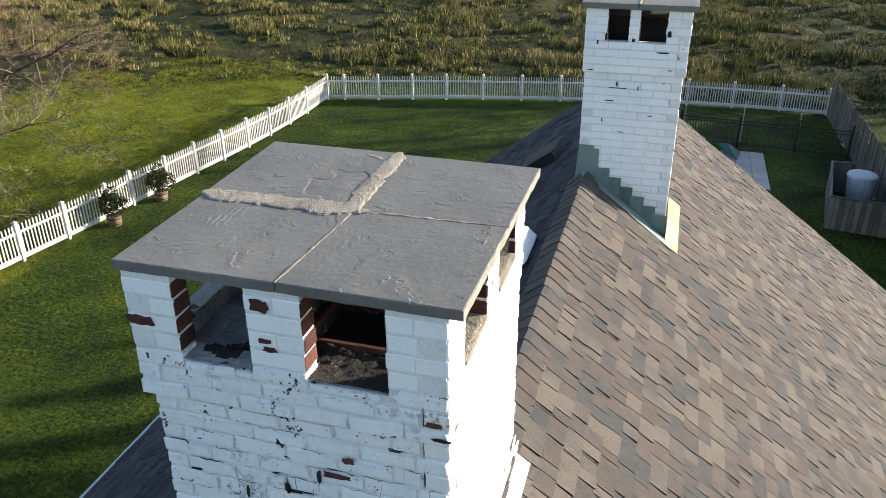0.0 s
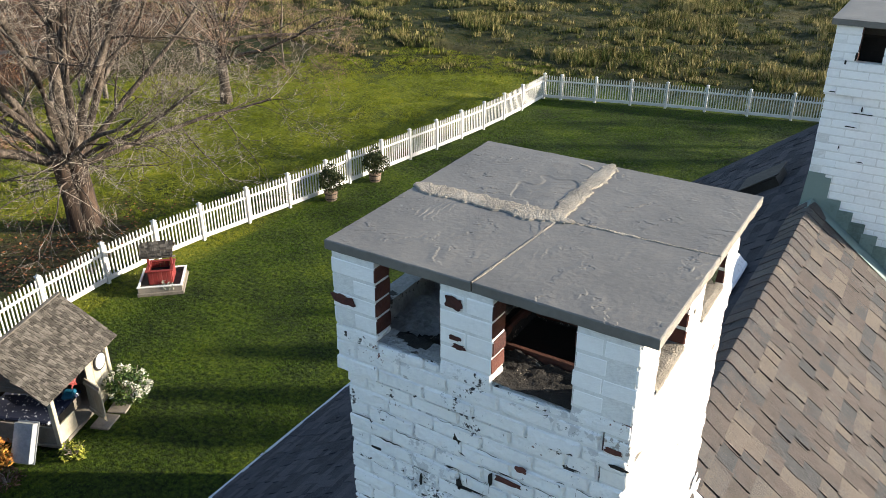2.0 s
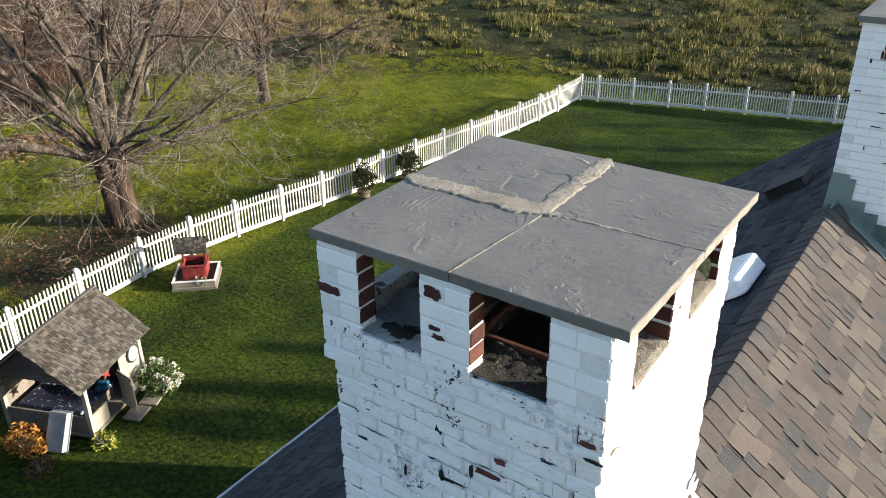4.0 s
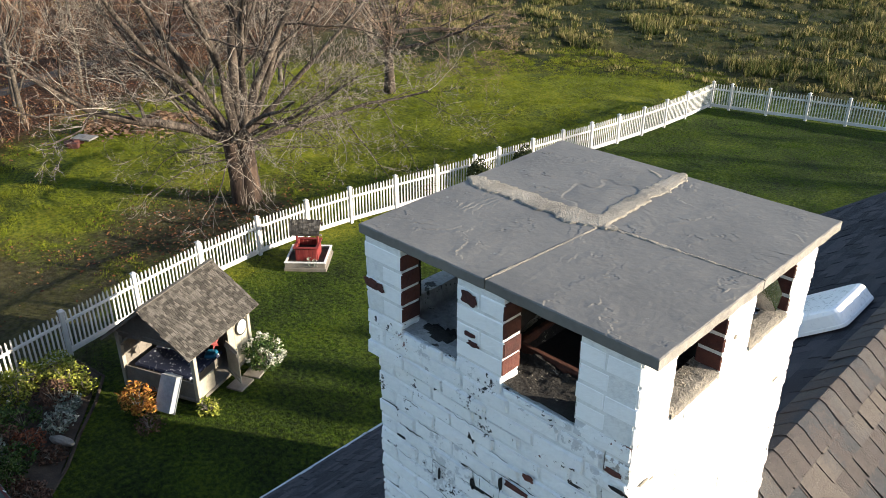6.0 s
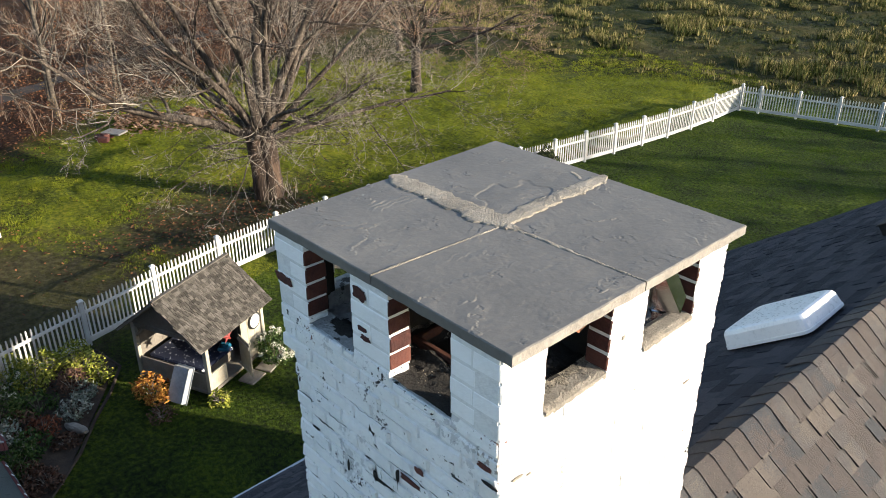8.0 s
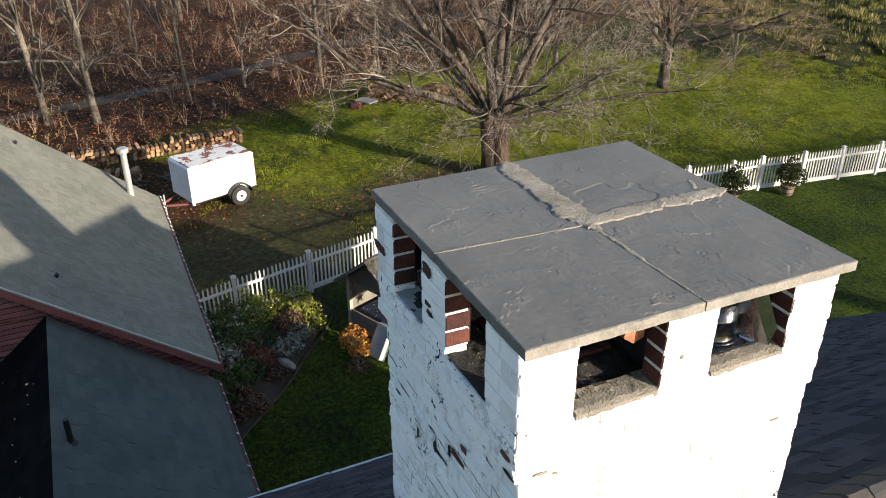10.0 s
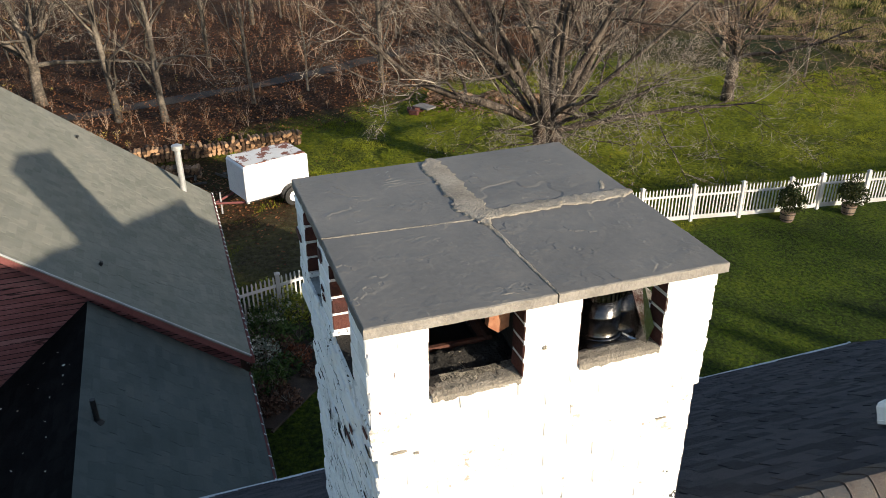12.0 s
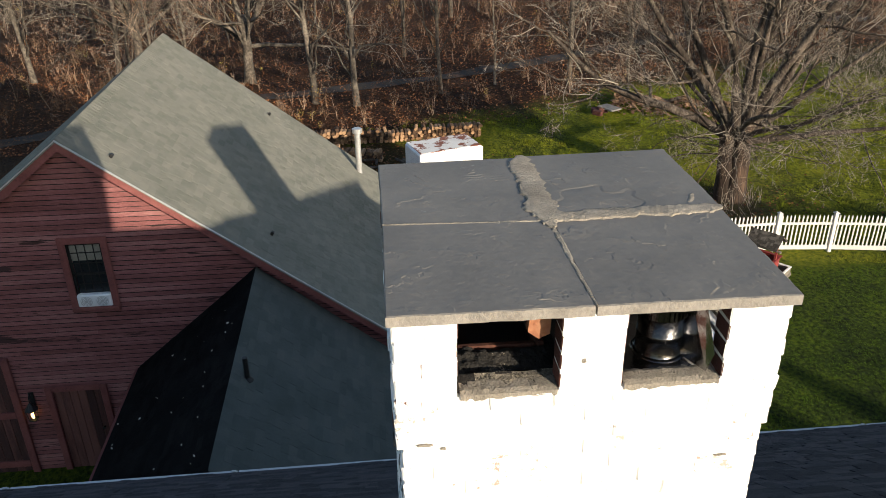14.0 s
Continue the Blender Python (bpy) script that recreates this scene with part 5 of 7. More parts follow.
PICKET = pk.mesh("picket", M["pvc"])
ps = Soup().box((0, 0, .62), (.105, .105, 1.24), e=.008)
POST = ps.mesh("post", M["pvc"])
ps = Soup().box((0, 0, 1.25), (.14, .14, .025), e=.005)
ps.add([(-.06, -.06, 1.26), (.06, -.06, 1.26), (.06, .06, 1.26), (-.06, .06, 1.26), (0, 0, 1.31)], [(0, 1, 4), (1, 2, 4), (2, 3, 4), (3, 0, 4)])
POST_CAP = ps.mesh("post_cap", M["pvc"])


def picket_fence(line, label, seed, first_post=True):
    root = thing("picket_fence", (*line[0], 0), label, "fence")
    rng = random.Random(seed)
    for i, p in enumerate(line):
        if i or first_post:
            m = Matrix.Translation((*p, -.02)) @ pose(0, 0, 0, rng.uniform(-.7, .7), rng.uniform(-.7, .7), rng.uniform(-3, 3))
            piece("post", POST, m, root)
            piece("post_cap", POST_CAP, m, root)
    for p, q in zip(line[:-1], line[1:]):
        a, b = Vector((*p, 0)), Vector((*q, 0))
        d = (b - a).normalized()
        ang = math.degrees(math.atan2(d.y, d.x))
        ln = (b - a).length - .11
        mid = (a + b) / 2
        rot = Matrix.Rotation(radians(ang), 3, "Z")
        for z, h in ((.14, .14), (.90, .075)):
            part("rail", Soup().box(mid + Vector((0, 0, z)), (ln, .04, h), rot, e=.005), "pvc", root)
        n = max(3, round(ln / .118))
        for k in range(n):
            c = a + d * (.055 + ln * (k + .5) / n)
            piece("picket", PICKET, Matrix.Translation((c.x, c.y, .075)) @ pose(0, 0, 0, rng.uniform(-.4, .4), rng.uniform(-.4, .4), ang), root)
    return root


picket_fence(SIDE, "white vinyl picket fence along the side lawn", 1)
picket_fence(BACK, "white vinyl picket fence across the back lawn", 2, False)
s = Soup().tube([(-16.76, 19.2, .95), (-16.80, 18.25, .14)], [.012, .012], 6)
solid("gate_brace", s, "black_metal", "dark diagonal cable across the white picket gate", "cable")


# ---- plants ----
def leaf_cloud(s, c, radii, n, size, rng, shell=.35, flat=.0):
    """Small leaves strewn through an egg-shaped crown, thicker at its rim and with gaps."""
    c = Vector(c)
    made = 0
    for attempt in range(4 * n):
        if made == n:
            break
        d = Vector((rng.gauss(0, 1), rng.gauss(0, 1), rng.gauss(0, 1))).normalized()
        r = (shell + (1 - shell) * rng.random()) ** .6
        p = Vector((d.x * radii[0], d.y * radii[1], d.z * radii[2])) * r
        if p.z + c.z < .02:
            continue
        bump_ = noise.noise(Vector((p.x, p.y, p.z)) * (2.2 / max(radii)) + c * 3)
        if bump_ < -.16:
            continue
        p = c + p * (1 + .25 * bump_)
        a, t = rng.uniform(0, 6.28), rng.uniform(-.9, .9)
        u = Vector((math.cos(a) * math.cos(t), math.sin(a) * math.cos(t), math.sin(t))) * size * rng.uniform(.6, 1.3)
        v = u.cross(Vector((rng.gauss(0, 1), rng.gauss(0, 1), rng.gauss(0, 1)))).normalized() * size * .45
        s.add([p - u, p + v, p + u, p - v], [(0, 1, 2, 3)])
        made += 1


def stems(s, c, h, spread, n, r, rng):
    c = Vector(c)
    for k in range(n):
        a, q = rng.uniform(0, 6.28), rng.uniform(.3, 1) * spread
        t = c + Vector((math.cos(a) * q, math.sin(a) * q, h * rng.uniform(.6, 1.05)))
        m = c.lerp(t, .5) + Vector((rng.uniform(-.1, .1) * spread, rng.uniform(-.1, .1) * spread, .1 * h))
        s.tube([c + Vector((math.cos(a), math.sin(a), 0)) * .12 * spread, m, t], [r, r * .7, r * .3], 4, False)


def bush(name, c, radii, n, size, material, label, seed, category="shrub", stem="twig", extra=None, group=""):
    rng = random.Random(seed)
    root = thing(name, (c[0], c[1], 0), label, category, group)
    s = Soup()
    stems(s, (c[0], c[1], 0), c[2] + radii[2] * .7, max(radii[:2]) * .8, 14, .012, rng)
    part("stalk", s, stem, root)
    s = Soup()
    leaf_cloud(s, c, radii, n, size, rng)
    part("foliage", s, material, root)
    if extra:
        m2, n2_, size2, nm = extra
        s = Soup()
        for k in range(n2_):
            a, t = rng.uniform(0, 6.28), math.asin(rng.uniform(-.1, 1))
            p = Vector(c) + Vector((math.cos(a) * math.cos(t) * radii[0], math.sin(a) * math.cos(t) * radii[1], math.sin(t) * radii[2])) * rng.uniform(.85, 1.12)
            if p.z > .1:
                leaf_cloud(s, p, (size2 * 2.2,) * 3, 22, size2, rng, .2)
        part(nm, s, m2, root)
    return root


def limb(sw, st, p, d, ln, r, depth, rng, up, twigs, spread=.55):
    """Grows a branch and its side branches; thick wood goes to sw, thin twigs to st."""
    p, d = Vector(p), Vector(d).normalized()
    n = 6 if depth > 2 else (4 if depth else 2)
    pts, rad = [p.copy()], [r]
    for i in range(n):
        k_ = .6 if depth > 3 else 1.0
        d = (d + Vector((rng.gauss(0, .21 * k_), rng.gauss(0, .21 * k_), rng.gauss(0, .17 * k_) + up * .09))).normalized()
        p = p + d * ln / n
        pts.append(p.copy())
        rad.append(r * (1 - .72 * (i + 1) / n))
    (sw if r > .022 else st).tube(pts, rad, 7 if r > .09 else (5 if r > .022 else 3), False)
    if depth <= 0:
        return
    k = twigs[depth - 1]
    for j in range(k):
        t = rng.uniform(.22, .98) if j else 1.0
        i = min(n - 1, int(t * n))
        q = pts[i].lerp(pts[i + 1], t * n - i) if t < 1 else pts[-1]
        ax = Vector((rng.gauss(0, 1), rng.gauss(0, 1), rng.gauss(0, .7))).normalized()
        base = (pts[i + 1] - pts[i]).normalized()
        dd = (base + ax * spread * rng.uniform(.8, 1.7)).normalized()
        rr = max(.0045, (rad[i] * .50) * rng.uniform(.6, .95))
        limb(sw, st, q, dd, ln * rng.uniform(.38, .66) * (1.1 - .4 * t), rr, depth - 1, rng, up, twigs, spread)


def big_tree(at, seed):
    rng = random.Random(seed)
    root = thing("maple_tree", at, "large bare spreading maple with a furrowed double trunk", "tree")
    x, y, z = at
    sw, st = Soup(), Soup()
    # furrowed trunk: two fused stems with root flares
    for ox, oy, r0, lean in ((.0, .10, .31, .05), (-.06, -.20, .22, -.16)):
        pts, rad = [], []
        for i in range(12):
            t = i / 11
            pts.append((x + ox + .06 * math.sin(t * 4), y + oy + lean * t * 1.2, z - .15 + 2.75 * t))
            rad.append(r0 * (1.45 - 1.2 * t if t < .3 else 1.09 - .12 * t + (.12 * max(0, t - .8) * 5)))
        k0 = len(sw.v)
        sw.tube(pts, rad, 18, True)
        for i in range(k0, len(sw.v)):
            vx, vy, vz = sw.v[i]
            f = .055 * noise.noise(Vector((math.atan2(vy - y - oy, vx - x - ox) * 5, vz * .6, ox))) + .03 * noise.noise(Vector((vx * 6, vy * 6, vz * 2)))
            l_ = math.hypot(vx - x - ox, vy - y - oy) + 1e-6
            sw.v[i] = (vx + (vx - x - ox) / l_ * f, vy + (vy - y - oy) / l_ * f, vz)
    part("trunk", sw, "bark", root, smooth=True)
    sw = Soup()
    # leaders: bearing, lean from upright, length, thickness, height of the fork, pull upwards
    leaders = ((-121, 56, 7.2, .155, 2.15, .45), (-128, 38, 7.0, .135, 2.35, .5), (-104, 74, 5.0, .05, 2.2, .6), (-140, 62, 5.6, .075, 2.3, .6), (-112, 24, 8.0, .12, 2.5, .3),
               (149, 10, 8.2, .17, 2.6, .1), (-60, 8, 7.8, .15, 2.6, .1), (59, 15, 8.2, .14, 2.6, .2), (30, 26, 7.6, .12, 2.5, .3), (62, 36, 7.4, .115, 2.4, .4), (75, 47, 7.0, .10, 2.3, .5),
               (60, 76, 6.6, .095, 2.05, .55), (48, 80, 4.4, .042, 2.0, .45), (-31, 52, 5.6, .10, 2.2, .5), (-50, 70, 4.2, .045, 2.2, .4), (0, 66, 5.0, .075, 2.2, .45), (140, 50, 6.6, .12, 2.3, .5),
               (165, 66, 5.8, .085, 2.2, .5), (110, 62, 6.0, .09, 2.2, .5), (-165, 58, 6.2, .10, 2.2, .5))
    for bear, lean_, ln, r_, zf, up in leaders:
        a, tilt = radians(bear + rng.uniform(-6, 6)), radians(lean_)
        d = (math.cos(a) * math.sin(tilt), math.sin(a) * math.sin(tilt), math.cos(tilt))
        limb(sw, st, (x + .15 * math.cos(a), y + .02 + .24 * math.sin(a), z + zf), d, ln, r_ * 1.15, 4, rng, up, (5, 6, 7, 8), .72)
    for a, zz in ((-2.3, 2.0), (-2.6, 1.7), (-1.9, 1.6), (-1.2, 1.7), (2.6, 2.1), (.9, 2.0), (1.2, 1.7), (-.4, 1.6)):
        limb(sw, st, (x + .3 * math.cos(a), y + .35 * math.sin(a), z + zz), (math.cos(a), math.sin(a), .08), rng.uniform(2.6, 4.0), .03, 3, rng, -.45, (4, 5, 6), .75)
    part("limb", sw, "limb_bark", root, smooth=True)
    part("crown", st, "maple_twig", root, kind="stuff")
    s = Soup()
    for k in range(26):
        a, q = rng.uniform(0, 6.28), rng.uniform(.4, 1.1)
        c = (x + q * math.cos(a), y + q * math.sin(a), 0)
        stems(s, c, rng.uniform(.3, .8), .25, 3, .008, rng)
    part("sucker_growth", s, "maple_twig", root, kind="stuff")
    return root


big_tree((-21.65, 11.8, 0), 17)


def yard_tree(at, seed, label="bare spreading pinkish-grey tree on the lawn's far edge", wood="limb_bark", twig="twig_red"):
    """A middling bare tree: a short stem that forks into a wide twiggy crown."""
    rng = random.Random(seed)
    root = thing("bare_tree", at, label, "tree")
    x, y, z = at
    sw, st = Soup(), Soup()
    sw.tube([(x, y, z - .2), (x + .03, y, z + .9), (x - .02, y + .05, z + 2.0), (x + .05, y, z + 3.4)], [.34, .24, .22, .15], 10)
    for k in range(15):
        a, tilt = radians(137 * k + rng.uniform(-15, 15)), radians((12, 30, 58, 74, 44)[k % 5] + rng.uniform(-6, 6))
        d = (math.cos(a) * math.sin(tilt), math.sin(a) * math.sin(tilt), math.cos(tilt))
        limb(sw, st, (x + .08 * math.cos(a), y + .08 * math.sin(a), z + rng.uniform(1.7, 3.3)), d, rng.uniform(4.8, 6.6), rng.uniform(.06, .12), 4, rng, .4, (5, 5, 6, 7), .75)
    part("trunk", sw, wood, root, smooth=True)
    part("crown", st, twig, root, kind="stuff")


yard_tree((-28.3, 24.5, ground_height(-28.3, 24.5)), 41)
for x, y, seed in ((-38.9, -6.0, 42), (-41.5, -12.0, 43)):
    yard_tree((x, y, ground_height(x, y)), seed, "pale-barked spreading bare tree in the wood", "bark_far", "twig")


def wood_tree(name, seed, h, r, low, tilt, material, label, twigs=(3, 4, 5), reach=1.0):
    rng = random.Random(seed)
    root = thing(name, (0, 0, 0), label, "tree", "bare trees of the wood")
    sw, st = Soup(), Soup()
    pts = [(.10 * math.sin(i * 1.3 + seed) * i / 6, .10 * math.cos(i * 1.7 + seed) * i / 6, h * i / 9 - .2) for i in range(10)]
    rad = [r * (1.25 if i == 0 else 1 - .088 * i) for i in range(10)]
    sw.tube(pts, rad, 8, False)
    n = int(h * 2.1 / reach)
    for k in range(n):
        t = low + (1 - low) * (k + rng.random()) / n
        i = min(8, int(t * 9))
        p = Vector(pts[i]).lerp(Vector(pts[i + 1]), t * 9 - i)
        a = rng.uniform(0, 6.28)
        tl = tilt * rng.uniform(.7, 1.3)
        limb(sw, st, p, (math.cos(a) * math.sin(tl), math.sin(a) * math.sin(tl), math.cos(tl)), h * reach * rng.uniform(.2, .38) * (1.15 - .7 * t), max(.012, rad[i] * (.45 if reach == 1 else .6)), len(twigs), rng, .3, twigs, .5)
    part("trunk", sw, "bark_far", root, smooth=True)
    part("crown", st, material, root, kind="stuff")
    return root


def road_x(y):
    """The middle of the woodland track."""
    return -37.3 - .42 * y + .8 * math.sin(y * .25)


protos = [wood_tree("bare_tree", 1, 12, .15, .12, .6, "twig", "tall bare grey-brown woodland tree", (3, 4)),
          wood_tree("bare_tree", 2, 10, .09, .1, .65, "twig_red", "slim bare brown woodland tree", (3, 5)),
          wood_tree("bare_tree", 3, 13, .11, .15, .5, "twig_red", "tall slim bare woodland tree", (3, 4)),
          wood_tree("bare_tree", 4, 9, .17, .12, .85, "twig", "spreading bare pale-barked woodland tree", (3, 4, 5), 1.7),
          wood_tree("bare_tree", 5, 7, .06, .05, .6, "twig_red", "young bare brown woodland tree", (4, 5))]
rng = random.Random(77)
spots = [(-33.9, -.6, 0, 1.0), (-36, 9.8, 0, .9), (-37.6, 13.2, 1, 1.0), (-33.5, 12.0, 4, .9), (-35.2, 3.4, 2, .9), (-33, -9, 1, .9),
         (-31.5, 27.5, 1, 1.0), (-34, 22, 2, 1.0), (-30.5, 31, 4, 1.0), (-36, 30, 3, 1.1), (-33, 17.5, 4, 1.1), (-40, -17, 0, 1.0), (-36.5, 6.2, 4, 1.1)]
while len(spots) < 102:
    x = -33 - 48 * rng.random() ** 1.2
    y = rng.uniform(-42, 40)
    if x * -1 - .30 * y < 31 or abs(x - road_x(y)) < 1.9 or (y > 24 and x > -42):
        continue
    if min(math.hypot(x - q[0], y - q[1]) for q in spots) < 1.7:
        continue
    spots.append((x, y, rng.choice((0, 1, 1, 2, 2, 3, 4, 4)), rng.uniform(.75, 1.2)))
used = set()
for x, y, k, sc in spots:
    m = Matrix.Translation((x, y, ground_height(x, y) - .05)) @ pose(0, 0, 0, rng.uniform(-4, 4), rng.uniform(-4, 4), rng.uniform(0, 360))
    if k in used:
        ob = copy_thing(protos[k], m)
    else:
        ob = protos[k]
        ob.matrix_basis = m
        used.add(k)
    ob.scale = (sc, sc, sc)

# tall unseen trees added behind the yard, whose shade falls across the back lawn
for x, y, k, sc in ((21, 45, 3, 1.5), (24.5, 47, 0, 1.2), (27, 50.5, 3, 1.6), (23, 52, 2, 1.2), (30, 55, 0, 1.2), (19.5, 49.5, 4, 1.5), (26, 43, 3, 1.4), (33, 50, 3, 1.5)):
    ob = copy_thing(protos[k], Matrix.Translation((x, y, ground_height(x, y) - .05)) @ pose(0, 0, 0, 0, 0, 40 * k + 17 * x))
    ob.scale = (sc, sc, sc)

# an unseen row of dense evergreens added east of the yard to shade the lawn beside the house
def evergreen(at, h, seed):
    rng = random.Random(seed)
    root = thing("evergreen_tree", (*at, 0), "unseen dense evergreen added beyond the yard to shade the lawn", "tree", "row of evergreens")
    part("trunk", Soup().tube([(*at, -.1), (*at, h * .5), (*at, h * .95)], [.16, .11, .02], 7), "bark_far", root)
    s = Soup()
    for k in range(1500):
        t = rng.random() ** .8
        r = 1.5 * (1 - t) ** .6 * rng.uniform(.3, 1.05)
        a = rng.uniform(0, 6.28)
        c = Vector((at[0] + r * math.cos(a), at[1] + r * math.sin(a), .5 + (h - .5) * t - .15 * r))
        u = Vector((math.cos(a), math.sin(a), -.35)) * rng.uniform(.14, .3)
        v = Vector((-math.sin(a), math.cos(a), rng.uniform(-.3, .3))) * .11
        s.add([c - u * .4 - v * .6, c - v, c + u, c + v], [(0, 1, 2, 3)])
    part("foliage", s, "conifer", root)


for i in range(8):
    evergreen((16 + .5 * math.sin(i * 2.3), 18.6 + 1.9 * i), (9.3, 9.0, 9.1, 8.5, 8.4, 8.0, 8.3, 8.0)[i], 300 + i)

# undergrowth and fallen leaves of the wood
s, sl, sy, sp_ = Soup(), Soup(), Soup(), Soup()
for k in range(2500):
    x = -30 - 42 * rng.random() ** 1.3
    y = rng.uniform(-38, 36)
    if -x - .42 * y < 29.5 or abs(x - road_x(y)) < 1.5 or (y > 26 and x > -36):
        continue
    g = ground_height(x, y)
    h = rng.uniform(.5, 2.6) * (.55 if y < 7 else 1.0) * (.6 + .8 * max(0, noise.noise(Vector((x * .15, y * .15, 0))) + .3))
    for j in range(rng.randint(2, 4)):
        a = rng.uniform(0, 6.28)
        tip = Vector((x + math.cos(a) * h * .3, y + math.sin(a) * h * .3, g + h * rng.uniform(.7, 1)))
        s_ = s if k % 2 else sp_
        s_.tube([(x, y, g - .05), Vector((x, y, g)).lerp(tip, .55) + Vector((rng.uniform(-.1, .1), rng.uniform(-.1, .1), .08)), tip], [.011, .008, .003], 3, False)
        for q in range(3):
            f = rng.uniform(.3, .9)
            b0 = Vector((x, y, g)).lerp(tip, f)
            s_.tube([b0, b0 + Vector((rng.uniform(-.35, .35), rng.uniform(-.35, .35), rng.uniform(0, .3)))], [.006, .002], 3, False)
    if rng.random() < .55:
        leaf_cloud(sl if rng.random() < .88 else sy, (x, y, g + h * .55), (h * .35, h * .35, h * .4), rng.randint(14, 40), .034, rng, .1)
solid("undergrowth", s, "brush", "tangled brown leafless woodland undergrowth", "undergrowth", "stuff")
solid("undergrowth", sp_, "twig_red", "tangled pale bare woodland brush", "undergrowth", "stuff")
solid("dry_leaves", sl, "leaf_litter", "rusty dry leaves clinging to woodland brush", "leaves", "stuff")
solid("yellow_leaves", sy, "leaf_yellow", "yellowing leaves on woodland brush", "leaves", "stuff")
s = Soup()
for k in range(52000):
    x = -29 - 30 * rng.random() ** 1.4
    y = rng.uniform(-22, 30)
    if -x - .42 * y < 27.5 + rng.random() * 4 or (y > 24 and x > -34):
        continue
    c = Vector((x, y, ground_height(x, y) + .03))
    a, w = rng.uniform(0, 6.28), rng.uniform(.035, .075)
    u, v = Vector((math.cos(a), math.sin(a), rng.uniform(-.5, .6))) * w, Vector((-math.sin(a), math.cos(a), rng.uniform(-.4, .6))) * w * .6
    s.add([c - u, c + v, c + u, c - v], [(0, 1, 2, 3)])
for k in range(4200):
    near = k % 3 == 0
    x, y = (rng.gauss(-21.3, 1.5), rng.gauss(9.6, 2.2)) if near else (rng.gauss(-24.8, 2.2), rng.gauss(0, 2.0))
    if x > -18.2:
        continue
    c = Vector((x, y, ground_height(x, y) + .02))
    a, w = rng.uniform(0, 6.28), rng.uniform(.03, .065)
    u, v = Vector((math.cos(a), math.sin(a), rng.uniform(-.3, .5))) * w, Vector((-math.sin(a), math.cos(a), rng.uniform(-.3, .5))) * w * .6
    s.add([c - u, c + v, c + u, c - v], [(0, 1, 2, 3)])
solid("leaf_litter", s, "leaf_litter", "rust-brown fallen leaves covering the woodland floor", "leaves", "stuff")
# the track through the wood
s = Soup()
prev = None
for i in range(70):
    y = -34 + i
    x = road_x(y)
    row = [Vector((x + o + .2 * noise.noise(Vector((y * .8, o, 0))), y, ground_height(x + o, y) + .035)) for o in (-.6, -.25, .25, .6)]
    if prev:
        for j in range(3):
            s.add([prev[j], prev[j + 1], row[j + 1], row[j]], [(0, 1, 2, 3)])
    prev = row
solid("track", s, "asphalt", "narrow grey gravel track through the wood", "track", "structure", True)


# ---- grass ----
def blade_mesh(name, roots, height, width, spread, per, material, label, seed):
    """Many single grass blades round the given roots, in one mesh. roots: rows of x, y, z and a height factor."""
    g = np.random.default_rng(seed)
    p = np.repeat(np.asarray(roots, float), per, 0)
    n = len(p)
    a, b = g.uniform(0, 2 * np.pi, n), g.uniform(0, 2 * np.pi, n)
    r = spread * g.random(n)
    base = np.stack([p[:, 0] + np.cos(a) * r, p[:, 1] + np.sin(a) * r, p[:, 2] - .012], 1)
    side = np.stack([np.cos(b), np.sin(b), np.zeros(n)], 1) * (width / 2 * g.uniform(.7, 1.3, n))[:, None]
    h = height * p[:, 3] * g.uniform(.6, 1.15, n)
    lean = h * g.uniform(.05, .5, n)
    tip = base + np.stack([np.cos(a) * lean, np.sin(a) * lean, h], 1)
    co = np.stack([base - side, base + side, tip], 1).reshape(-1, 3)
    me = bpy.data.meshes.new(name)
    me.vertices.add(3 * n)
    me.vertices.foreach_set("co", co.ravel().astype(np.float32))
    me.loops.add(3 * n)
    me.loops.foreach_set("vertex_index", np.arange(3 * n, dtype=np.int32))
    me.polygons.add(n)
    me.polygons.foreach_set("loop_start", np.arange(0, 3 * n, 3, dtype=np.int32))
    me.materials.append(M[material])
    me.update(calc_edges=True)
    tagged(new(name, me), label, "grass", "", "stuff")


rng = random.Random(31)
roots, rough_roots = [], []
for k in range(130000):
    x, y = -5.5 - 30 * rng.random(), -1 + 41 * rng.random()
    if -x - .42 * y > 29.5 + 1.5 * rng.random():
        continue
    patch = noise.noise(Vector((x * .7, y * .7, 0))) + .5 * noise.noise(Vector((x * 2.5, y * 2.5, 4)))
    if (patch < -.5 and x < -18) or math.hypot(x + 21.2, (y - 9.4) * .67) < 2.0 + patch * 2 or math.hypot(x + 25.2, (y + .4) * .9) < 3.6 + patch * 2 or (x < -17.4 and math.hypot((x + 20.2) * .7, y - 3.0) < 2.9 + patch * 3) or (x < -11.3 and y < 3.4 and x > -16.8):
        continue
    out = 1.3 if x < -18 else 1.0
    tuft = noise.noise(Vector((x * 1.9, y * 1.9, 12)))
    if x < -17.2:
        out *= .55 + 1.7 * max(0.0, tuft + .1)
    (roots if x > -17.2 + .4 * math.sin(y) else rough_roots).append((x, y, 0, out * (.75 + .6 * max(0, patch))))
blade_mesh("lawn_grass", roots, .058, .013, .13, 5, "leaf_grass", "short dark green lawn grass inside the fence", 1)
blade_mesh("rough_grass", rough_roots, .085, .015, .13, 5, "leaf_rough", "rough olive-yellow grass outside the fence", 3)
roots = []
